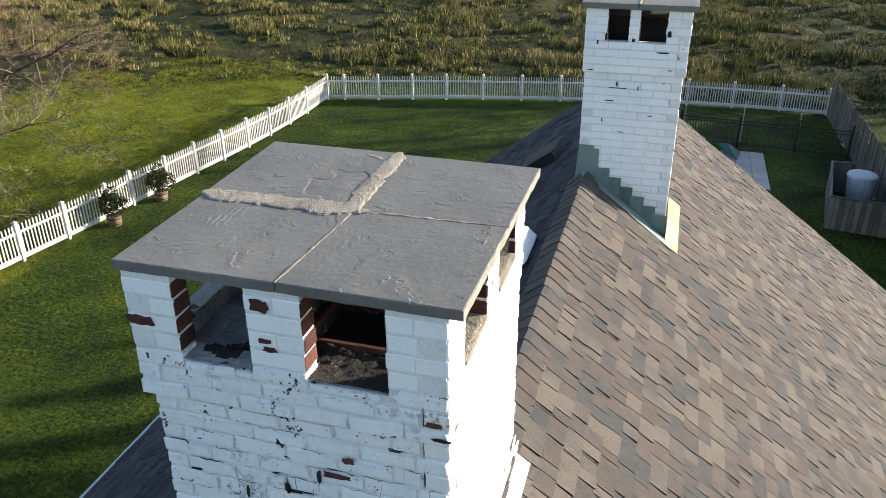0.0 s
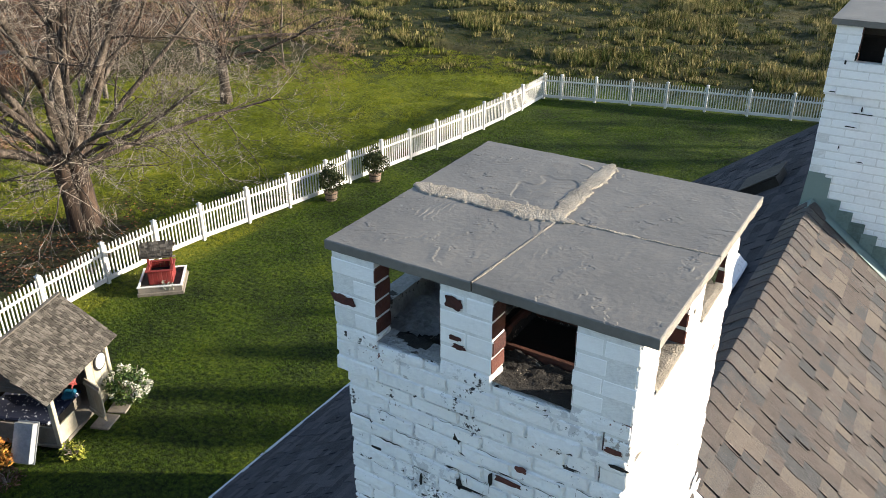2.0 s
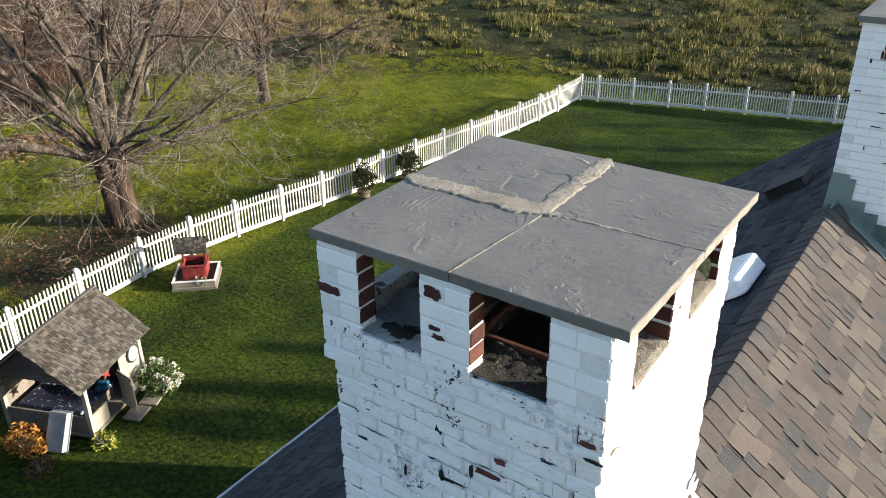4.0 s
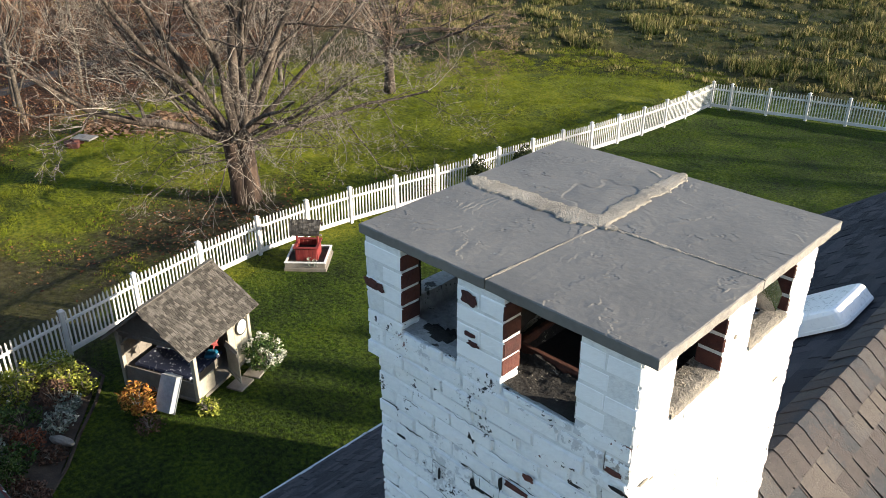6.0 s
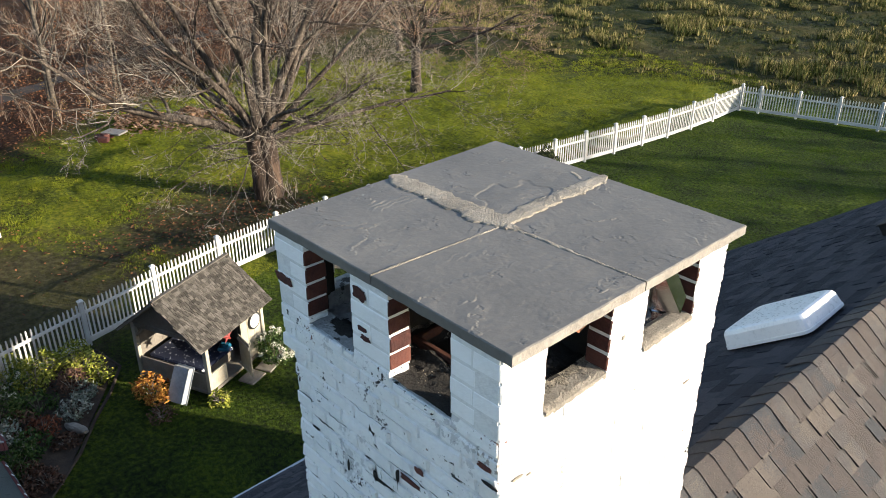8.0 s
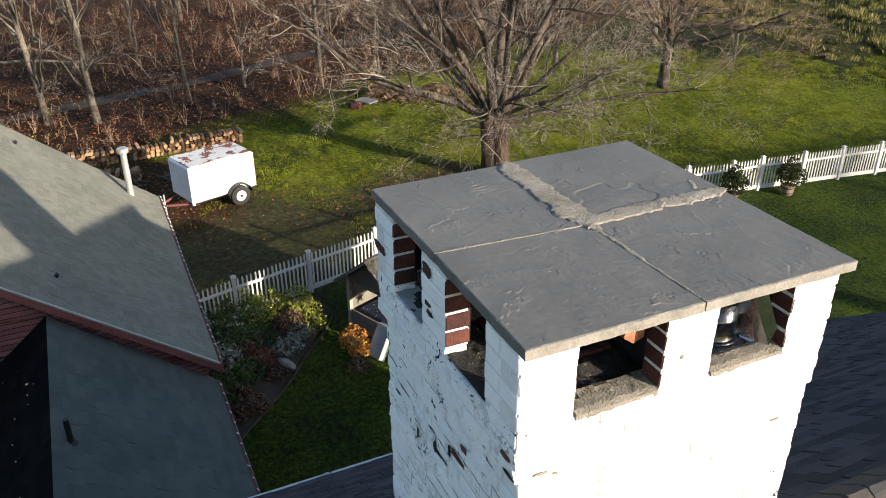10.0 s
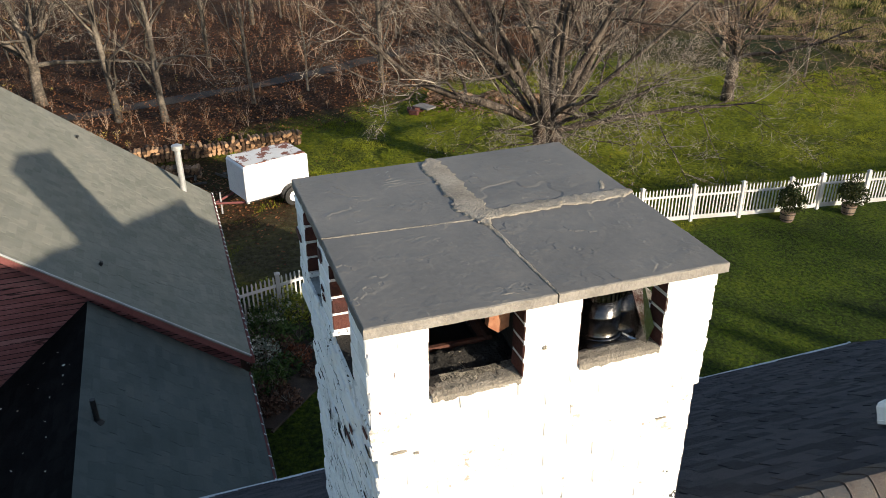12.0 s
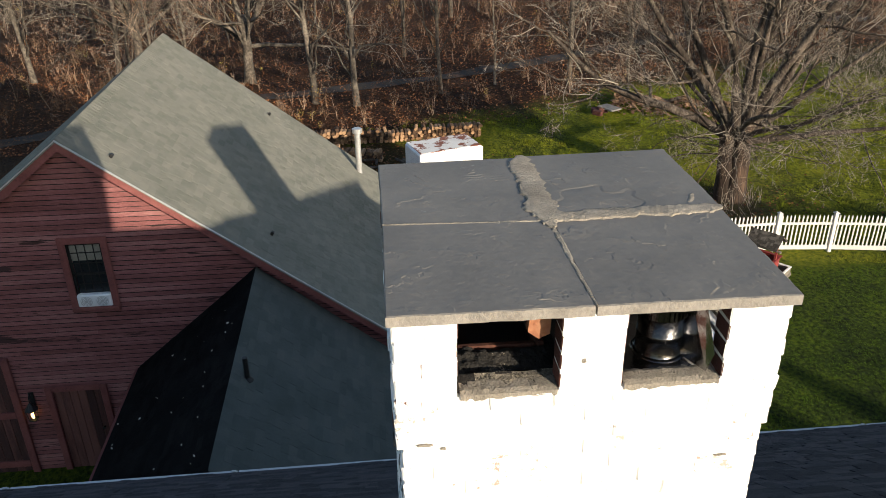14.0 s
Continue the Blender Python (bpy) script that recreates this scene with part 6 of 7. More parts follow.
while len(roots) < 7600:
    x, y = -62 + 92 * rng.random(), 36 + 64 * rng.random() ** 1.3
    edge = y - 36.9 - .65 * min(0.0, x + 19) + 2.2 * noise.noise(Vector((x * .2, y * .2, 0)))
    if edge < 0 or (-x - .42 * y > 22 and x < -40 and y < 40):
        continue
    if abs(x + 30 + .95 * (y - 47)) < 1.3 or (35 < y < 38.6 and x > -15):
        continue
    dens = noise.noise(Vector((x * .16, y * .42, 5))) + .5 * noise.noise(Vector((x * .06, y * .12, 9)))
    if dens < .02 and rng.random() < .86:
        continue
    roots.append((x, y, ground_height(x, y), rng.uniform(.5, 1.2) * (1 + .7 * max(-.5, dens))))
blade_mesh("meadow_tussocks", roots, .46, .055, .34, 40, "leaf_meadow", "rough straw-coloured and green meadow tussocks", 2)
# low growth between the tussocks
roots = []
while len(roots) < 6000:
    x, y = -62 + 92 * rng.random(), 36 + 64 * rng.random() ** 1.3
    if y - 36.3 - .65 * min(0.0, x + 19) < 0 or (-x - .42 * y > 22 and x < -40 and y < 40):
        continue
    roots.append((x, y, ground_height(x, y), rng.uniform(.5, 1.2)))
blade_mesh("meadow_grass", roots, .16, .045, .7, 16, "leaf_low", "low green grass of the meadow", 4)

# ---- things in the garden ----
for i, (x, y) in enumerate(((-16.36, 17.75), (-16.12, 20.0))):
    root = thing("potted_shrub", (x, y, 0), "dark green box shrub in a weathered wooden tub by the fence", "potted plant", "tubs by the gate")
    s = Soup()
    ringz = [(0, .19), (.04, .20), (.30, .235), (.33, .24)]
    s.tube([(x, y, z) for z, r in ringz], [r for z, r in ringz], 16)
    part("tub", s, "pot", root)
    s = Soup()
    for z in (.07, .25):
        s.tube([(x, y, z), (x, y, z + .03)], [.215 + .1 * z, .217 + .1 * z], 16, False)
    part("hoop", s, "black_metal", root)
    s, rngp = Soup(), random.Random(50 + i)
    for dx, dy, dz, rr in ((0, 0, .72, .42), (.22, .15, .66, .30), (-.24, .1, .68, .30), (.05, -.2, .85, .30), (-.05, .1, 1.05, .24), (.2, -.1, 1.0, .16)):
        leaf_cloud(s, (x + dx, y + dy, dz), (rr, rr, rr * 1.05), int(1500 * rr), .045, rngp, .45)
    part("foliage", s, "conifer", root)
    s = Soup()
    stems(s, (x, y, .25), .8, .4, 14, .012, rngp)
    part("stalk", s, "bark_far", root)


def shake_roof(root, o, u, d, length, fall, seed, material="cedar"):
    """Split shakes in uneven courses: the lower courses piece by piece, the topmost joined."""
    o, u, d, n = slope_frame(o, u, d)
    rng = random.Random(seed)
    shapes = {}
    for w in (4, 6, 8, 11):
        sp = Soup()
        hw = w / 200
        sp.add([(-hw, -.02, .004), (hw, -.02, .004), (hw, .098, .017), (-hw, .098, .020), (hw, .098, .002), (-hw, .098, .002)], [(0, 1, 2, 3), (3, 2, 4, 5), (0, 3, 5), (1, 4, 2)])
        shapes[w] = sp.mesh("shake", M[material])
    rot = Matrix((u, d, n)).transposed().to_4x4()
    if rot.determinant() < 0:
        for me in shapes.values():
            me.flip_normals()
    made, rest, pitch = 0, Soup(), .088
    for r in range(int(fall / pitch) - 1, -1, -1):
        a = -rng.random() * .1
        while a < length - .03:
            w = rng.choice((4, 6, 6, 8, 11))
            c = a + w / 200
            if c > 0:
                p = o + u * min(c, length - w / 200) + d * (r * pitch + rng.uniform(-.014, .014)) + n * rng.uniform(0, .007)
                m = Matrix.Translation(p) @ rot @ pose(0, 0, 0, rng.uniform(-2, 2), rng.uniform(-3, 3), rng.uniform(-2, 2))
                if made < 280:
                    piece("shake", shapes[w], m, root)
                    made += 1
                else:
                    rest.add([m @ v.co for v in shapes[w].vertices], [tuple(q.vertices) for q in shapes[w].polygons])
            a += w / 100 + rng.uniform(.001, .008)
    if rest.v:
        part("shake_field", rest, material + "_s", root, kind="stuff")


def turned(c, deg):
    """A frame at c whose local x points along deg."""
    return Matrix.Translation(c) @ pose(0, 0, 0, 0, 0, deg)


# playhouse: local x along its ridge (front to back), y to the fence side
PH = turned((-13.62, 4.33, 0), math.degrees(math.atan2(2.2, -.9)))
playhouse = thing("playhouse", PH, "small open-fronted wooden playhouse with a cedar shake roof", "playhouse")


def put(name, soup, material, root, m, label=""):
    """Adds a soup given in local places of the pose m."""
    soup.v = [tuple(m @ Vector(p)) for p in soup.v]
    return part(name, soup, material, root, label)


PL, PW, PRZ, PEZ = 1.95, .98, 2.30, 1.36
for lx, ly in ((0, -PW), (0, PW), (PL, -PW), (PL, PW)):
    put("post", Soup().box((lx, ly, .72), (.10, .10, 1.44), e=.008), "cream", playhouse, PH)
put("floor", Soup().box((PL / 2, 0, .10), (PL + .1, 2 * PW + .1, .08), e=.01), "taupe", playhouse, PH)
put("beam", Soup().box((0, 0, 1.40), (.08, 2 * PW, .12), e=.01), "taupe", playhouse, PH)
put("beam", Soup().box((PL, 0, 1.40), (.08, 2 * PW, .12), e=.01), "taupe", playhouse, PH)
for sy in (-1, 1):
    put("beam", Soup().box((PL / 2, sy * PW, 1.38), (PL, .08, .12), e=.01), "taupe", playhouse, PH)
    put("brace", Soup().tube([(0, sy * PW, 1.05), (0, sy * (PW - .32), 1.36)], [.035, .035], 4), "taupe", playhouse, PH)
for lx in (0, PL):
    put("gable", Soup().sheet([(lx - .02, -PW, 1.44), (lx - .02, PW, 1.44), (lx - .02, 0, 2.22)], .03, (-1, 0, 0)), "taupe", playhouse, PH)
for k in range(8):
    put("back_board", Soup().box((PL, -PW + .13 + .247 * k, .76), (.03, .24, 1.3), e=.004), "taupe", playhouse, PH)
for k in range(8):
    put("side_board", Soup().box((.13 + .24 * k, PW, .76), (.24, .03, 1.3), e=.004), "taupe", playhouse, PH)
for k in range(3):
    put("front_board", Soup().box((1.30 + .235 * k, -PW, .76), (.23, .03, 1.3), e=.004), "cream", playhouse, PH)
put("low_wall", Soup().box((0, 0, .34), (.04, 2 * PW - .1, .42), e=.006), "taupe", playhouse, PH)
put("low_wall", Soup().box((.30, -PW, .34), (.55, .04, .42), e=.006), "cream", playhouse, PH)
for sgn in (-1, 1):
    sr2 = Soup().sheet([(-.32, 0, PRZ), (PL + .25, 0, PRZ), (PL + .25, sgn * 1.17, PEZ), (-.32, sgn * 1.17, PEZ)], .04, (0, sgn * .8, 1))
    put("roof", sr2, "taupe", playhouse, PH)
rot3 = PH.to_3x3()
for sgn, seed in ((-1, 3), (1, 4)):
    shake_roof(playhouse, PH @ Vector((-.33, 0, PRZ + .004)), rot3 @ Vector((1, 0, 0)), rot3 @ Vector((0, sgn * 1.17, PEZ - PRZ)), PL + .58, math.hypot(1.17, PRZ - PEZ) + .06, seed)
put("ridge_board", Soup().box((PL / 2 - .03, 0, PRZ + .025), (PL + .58, .10, .03), e=.006), "cedar", playhouse, PH)
s = Soup()
s.tube([(1.65, -PW - .03, 1.05), (1.65, -PW - .055, 1.05)], [.21, .21], 24)
put("round_window", s, "black_metal", playhouse, PH, "dark ring of a round window")
s = Soup().tube([(1.65, -PW - .05, 1.05), (1.65, -PW - .065, 1.05)], [.165, .165], 24)
put("round_pane", s, "white_metal", playhouse, PH, "white round window pane")
# open half door
dm = PH @ turned((1.08, -PW - .02, 0), -118)
for k in range(4):
    put("door_board", Soup().box((.075 + .145 * k, 0, .58), (.14, .03, .85), e=.004), "cream", playhouse, dm)
for zz in (.25, .9):
    put("door_batten", Soup().box((.29, -.03, zz), (.58, .03, .08), e=.004), "cream", playhouse, dm)
s = Soup()
ringp = []
for k in range(10):
    a = math.pi / 2 + k * math.pi / 5
    r = .17 if k % 2 == 0 else .068
    ringp.append((r * math.cos(a), 0, r * math.sin(a)))
star_m = PH @ Matrix.Translation((.62, -PW - .12, 1.24))
s.v = ringp + [(0, -.035, 0), (0, .02, 0)]
s.f = [(k, (k + 1) % 10, 10) for k in range(10)] + [((k + 1) % 10, k, 11) for k in range(10)]
s.v = [tuple(star_m @ Vector(p)) for p in s.v]
solid("star_ornament", s, "red_paint", "faded red metal barn star hung on the playhouse post", "ornament")
bench = thing("daybed", PH @ Matrix.Translation((.75, .1, .14)), "low daybed with a navy spotted cover inside the playhouse", "daybed")
put("frame", Soup().box((.75, .1, .30), (1.1, 1.5, .30), e=.02), "taupe", bench, PH)
put("cover", Soup().box((.70, .05, .50), (1.15, 1.55, .10), e=.03), "navy_cloth", bench, PH, "navy cover with white spots")
s = Soup().box((0, 0, 0), (.32, .26, .10), e=.04)
put("cushion", s, "blue_cloth", bench, PH @ turned((1.0, -.62, .60), 20), "bright blue cushion")
# clear storage tub leaning on the front
tote_m = PH @ turned((-.36, -.50, .0), 90) @ pose(0, 0, .42, 30, 0, 0)
tote = thing("storage_tub", tote_m, "long cloudy plastic storage tub leaning on the playhouse", "storage tub")
for c, sz in (((0, .10, 0), (.40, .012, .78)), ((-.195, .03, 0), (.012, .15, .78)), ((.195, .03, 0), (.012, .15, .78)), ((0, .03, .385), (.40, .15, .012)), ((0, .03, -.385), (.40, .15, .012))):
    put("side", Soup().box(c, sz, e=.004), "tote", tote, tote_m)
for c, sz in (((-.21, -.045, 0), (.045, .014, .84)), ((.21, -.045, 0), (.045, .014, .84)), ((0, -.045, .40), (.375, .014, .045)), ((0, -.045, -.40), (.375, .014, .045))):
    put("rim", Soup().box(c, sz, e=.004), "tote", tote, tote_m)
s = Soup()
for k in range(3):
    s.box((0, 0, 0), (.5, .42, .05), Matrix.Rotation(.1 * k, 3, "Z"), e=.015)
    s.v[-24:] = [tuple(PH @ Vector((x + .95 + .55 * k, y - PW - .38 - .05 * k, z + .02))) for x, y, z in s.v[-24:]]
solid("stepping_stones", s, "taupe", "worn grey stepping stones at the playhouse door", "paving", "structure")

# wishing well on a planter base
W = turned((-16.42, 10.47, 0), 42)
well = thing("wishing_well", W, "red wooden wishing well with shingled roof and white planter base", "wishing well")
put("base", Soup().box((0, 0, .05), (1.22, 1.22, .10), e=.012), "taupe", well, W)
for c, sz in (((0, -.56, .17), (1.16, .05, .17)), ((0, .56, .17), (1.16, .05, .17)), ((-.56, 0, .17), (.05, 1.07, .17)), ((.56, 0, .17), (.05, 1.07, .17))):
    put("planter_side", Soup().box(c, sz, e=.008), "taupe", well, W)
for c, sz in (((0, -.56, .275), (1.20, .06, .03)), ((0, .56, .275), (1.20, .06, .03)), ((-.56, 0, .272), (.06, 1.04, .03)), ((.56, 0, .272), (.06, 1.04, .03))):
    put("planter_rail", Soup().box(c, sz, e=.006), "white_wood", well, W)
put("soil", Soup().box((0, 0, .17), (1.06, 1.06, .08)), "soil", well, W)
for k in range(20):
    side, q = k // 5, k % 5
    x, y = (-.24 + .12 * q, -.31) if side == 0 else ((-.24 + .12 * q, .31) if side == 1 else ((-.31, -.24 + .12 * q) if side == 2 else (.31, -.24 + .12 * q)))
    put("stave", Soup().box((x, y, .41), (.115, .03, .40) if side < 2 else (.03, .115, .40), e=.005), "red_paint", well, W)
for c, sz in (((0, -.32, .62), (.74, .09, .03)), ((0, .32, .62), (.74, .09, .03)), ((-.32, 0, .62), (.09, .55, .03)), ((.32, 0, .62), (.09, .55, .03))):
    put("rim", Soup().box(c, sz, e=.006), "red_paint", well, W)
# black plate stands in for the shaded depth of the well
put("inside", Soup().box((0, 0, .42), (.58, .58, .02)), "soot_black", well, W)
for sx in (-1, 1):
    put("roof_post", Soup().box((sx * .30, 0, .86), (.06, .06, .50), e=.006), "red_paint", well, W)
put("windlass", Soup().tube([(-.36, 0, .88), (.42, 0, .88)], [.035, .035], 10), "taupe", well, W)
for sgn in (-1, 1):
    put("roof", Soup().sheet([(-.42, 0, 1.34), (.42, 0, 1.34), (.42, sgn * .40, 1.06), (-.42, sgn * .40, 1.06)], .025, (0, sgn * .7, 1)), "cedar", well, W)
wr = W.to_3x3()
for sgn, seed in ((-1, 5), (1, 6)):
    shake_roof(well, W @ Vector((-.43, 0, 1.345)), wr @ Vector((1, 0, 0)), wr @ Vector((0, sgn * .40, -.28)), .86, .50, seed)
bush("flowers", (-15.94, 10.22, .25), (.22, .16, .14), 120, .03, "leaf_silver", "faded plants in the well's planter", 9, "plant")

# flower bed and shrubs
bush("flowering_shrub", (-12.88, 6.48, .40), (.52, .44, .38), 900, .05, "leaf_green", "white hydrangea-like flowering shrub beside the playhouse", 11, extra=("petal", 34, .032, "blossoms"))
bush("dry_shrub", (-13.42, 3.68, .34), (.48, .38, .34), 900, .045, "leaf_orange", "golden-orange dry shrub at the playhouse front", 12)
bush("dry_grass", (-12.40, 4.72, .10), (.34, .26, .16), 150, .05, "leaf_lime", "drooping yellow-green clump by the playhouse", 13)
bush("dry_plant", (-12.75, 3.55, .12), (.35, .3, .16), 260, .035, "leaf_brown", "withered brown plant on the grass", 33)
s = Soup()
bed_c = [(-16.9, .6), (-16.3, 3.5), (-15.3, 3.65), (-13.9, 2.6), (-12.6, 1.6), (-11.6, .6), (-11.9, .0), (-15.0, -.1)]
n = len(bed_c)
s.v = [(sum(p[0] for p in bed_c) / n, sum(p[1] for p in bed_c) / n, .10)] + [(x, y, .03) for x, y in bed_c] + [(x, y, -.05) for x, y in bed_c]
s.f = [(0, 1 + i, 1 + (i + 1) % n) for i in range(n)] + [(1 + i, 1 + n + i, 1 + n + (i + 1) % n, 1 + (i + 1) % n) for i in range(n)]
solid("flower_bed", s, "soil", "dark soil flower bed beside the barn", "flower bed", "structure")
s = Soup()
edge = [(-16.25, 3.55), (-15.2, 3.70), (-14.4, 3.15), (-13.6, 2.45), (-12.8, 1.85), (-12.1, 1.15), (-11.5, .55)]
s.tube([(x, y, .02) for x, y in edge], [.04] * len(edge), 6)
solid("bed_edging", s, "soil", "weathered timber edging of the flower bed", "edging")
beds = [("lime", -16.3, 1.4, .62, .75, "leaf_lime", "tall yellow-green perennial"), ("lime", -15.9, 2.3, .5, .6, "leaf_lime", "yellow-green perennial clump"), ("green", -15.4, 3.0, .45, .5, "leaf_lime", "arching pale green grass clump"),
        ("brown", -15.0, 2.55, .42, .42, "leaf_brown", "brown seed-headed perennial"), ("silver", -14.05, 2.25, .36, .38, "leaf_silver", "silver-grey leaved clump"), ("red", -13.85, 1.55, .34, .36, "leaf_red", "russet-red low shrub"),
        ("green", -15.4, 1.2, .65, .7, "leaf_green", "dark green bushy perennial"), ("green", -14.6, .9, .6, .75, "leaf_green", "dark green garden shrub"), ("silver", -13.9, .75, .4, .6, "leaf_silver", "pale-flowered grey-green clump"),
        ("green", -13.2, .8, .5, .5, "leaf_green", "dark green spreading plant"), ("brown", -12.6, .75, .42, .35, "leaf_brown", "dark withered plant"), ("green", -14.7, 1.75, .4, .4, "leaf_green", "low green plant"),
        ("brown", -12.3, 1.05, .35, .3, "leaf_brown", "dry brown plant"), ("lime", -16.0, 3.0, .4, .5, "leaf_lime", "bright yellow-green clump"), ("lime", -15.5, 1.9, .4, .7, "leaf_lime", "tall yellow-green stems"),
        ("brown", -14.2, 1.2, .4, .45, "leaf_brown", "brown dried perennial"), ("green", -13.5, 1.15, .42, .4, "leaf_green", "dark green low plant"), ("silver", -14.6, 2.65, .3, .3, "leaf_silver", "grey-green low clump"), ("brown", -13.2, 1.75, .3, .22, "leaf_brown", "withered leaves"),
        ("lime", -14.9, 3.15, .3, .35, "leaf_lime", "pale grassy clump"), ("green", -12.9, .45, .45, .45, "leaf_green", "dark green bushy plant"), ("brown", -12.1, .5, .35, .3, "leaf_brown", "dry brown stalks"), ("green", -16.4, .5, .6, .6, "leaf_green", "green bushy plant")]
for i, (nm, x, y, r, h, m_, lab) in enumerate(beds):
    bush("garden_plant", (x, y, h * .62), (r, r, h * .62), int(900 * r * h * 2.2) + 150, .045, m_, lab + " in the flower bed", 100 + i, "plant", extra=("petal", 12, .02, "flowers") if i in (8, 6, 7) else None)
s = Soup()
n = 12
for j in range(7):
    for i in range(n):
        a, t = 2 * math.pi * i / n, j / 6
        r = (.09 * math.sin(math.pi * (t * .9 + .05)) + .03) * (1 + .25 * noise.noise(Vector((math.cos(a) * 2, math.sin(a) * 2, t * 3))))
        s.v.append((-13.75 + .6 * t, 1.95 + .2 * t + r * math.cos(a), .14 + r * math.sin(a) * .8 + .05 * t))
s.f = [(j * n + i, j * n + (i + 1) % n, (j + 1) * n + (i + 1) % n, (j + 1) * n + i) for j in range(6) for i in range(n)] + [tuple(range(n))[::-1], tuple(6 * n + i for i in range(n))]
solid("boulder", s, "mortar", "long pale grey stone lying at the edge of the bed", "stone")

# heap of raked leaves and brush along the edge of the wood
rng, s = random.Random(61), Soup()
for k in range(2600):
    t = rng.random()
    x, y = -32.9 + 2.6 * t, 11.2 + 4.6 * t
    q, w = rng.gauss(0, .55), rng.uniform(.06, .14)
    h = .75 * math.exp(-q * q * 1.2) * (.7 + .5 * noise.noise(Vector((t * 6, 0, 2))))
    c = Vector((x + q * .85, y - q * .5, max(.04, h * rng.uniform(.75, 1.0))))
    a = rng.uniform(0, 6.28)
    u, v = Vector((math.cos(a), math.sin(a), rng.uniform(-.6, .6))) * w, Vector((-math.sin(a), math.cos(a), rng.uniform(-.6, .6))) * w * .6
    s.add([c - u, c + v, c + u, c - v], [(0, 1, 2, 3)])
solid("leaf_heap", s, "leaf_heap", "long heap of raked tan leaves at the wood's edge", "leaves", "stuff")

# ---- trailer and firewood ----
T = turned((-23.68, 2.40, 0), 108)
trailer = thing("cargo_trailer", T, "small white box trailer with a rust-streaked roof", "trailer")
s = Soup().box((0, 0, 1.055), (2.30, 1.40, 1.23), e=.06)
put("body", s, "white_metal", trailer, T)
put("roof", Soup().box((0, 0, 1.676), (2.20, 1.30, .02), e=.006), "rusty", trailer, T, "white roof with rust patches")
for sy in (-1, 1):
    put("roof_rail", Soup().box((0, sy * .68, 1.63), (2.18, .035, .05), e=.01), "white_metal", trailer, T)
    put("frame_rail", Soup().box((0, sy * .55, .405), (2.26, .07, .07), e=.008), "black_metal", trailer, T)
put("seam", Soup().box((0, -.703, 1.53), (2.16, .006, .015)), "drip", trailer, T)
for sy in (-1, 1):
    y = sy * .76
    wheel = put("wheel", Soup().tube([(.48, y - .09, .33), (.48, y - .075, .33), (.48, y + .075, .33), (.48, y + .09, .33)], [.26, .33, .33, .26], 24), "rubber", trailer, T, "black tyre")
    put("rim", Soup().tube([(.48, y + sy * .08, .33), (.48, y + sy * .095, .33)], [.20, .17], 20), "white_metal", wheel, T, "white wheel rim")
    put("hub", Soup().tube([(.48, y + sy * .09, .33), (.48, y + sy * .12, .33)], [.05, .04], 12), "black_metal", wheel, T)
    s = Soup()
    pts = [(.48 + .43 * math.cos(a * math.pi / 10), y, .36 + .40 * math.sin(a * math.pi / 10)) for a in range(11)]
    for p, q in zip(pts[:-1], pts[1:]):
        s.sheet([(p[0], y - .13, p[2]), (q[0], y - .13, q[2]), (q[0], y + .13, q[2]), (p[0], y + .13, p[2])], .015, (p[0] + q[0] - .96, 0, p[2] + q[2] - .72))
    put("fender", s, "black_metal", trailer, T)
for sy in (-1, 1):
    put("drawbar", Soup().tube([(-1.1, sy * .5, .40), (-2.0, 0, .42)], [.04, .04], 6), "barn_trim", trailer, T, "rusty red drawbar")
put("coupler", Soup().tube([(-1.95, 0, .42), (-2.2, 0, .45)], [.05, .035], 8), "black_metal", trailer, T)
put("jack", Soup().tube([(-1.75, 0, .0), (-1.75, 0, .75)], [.03, .03], 8), "drip", trailer, T)
for sx in (-1, 1):
    put("corner_trim", Soup().box((sx * 1.13, -.682, 1.05), (.045, .045, 1.16), e=.015), "white_metal", trailer, T)
put("kick_board", Soup().box((-1.10, -.66, .43), (.10, .10, .06), e=.01), "drip", trailer, T)
put("tail_light", Soup().box((1.155, -.55, .62), (.02, .12, .08), e=.006), "red_paint", trailer, T)


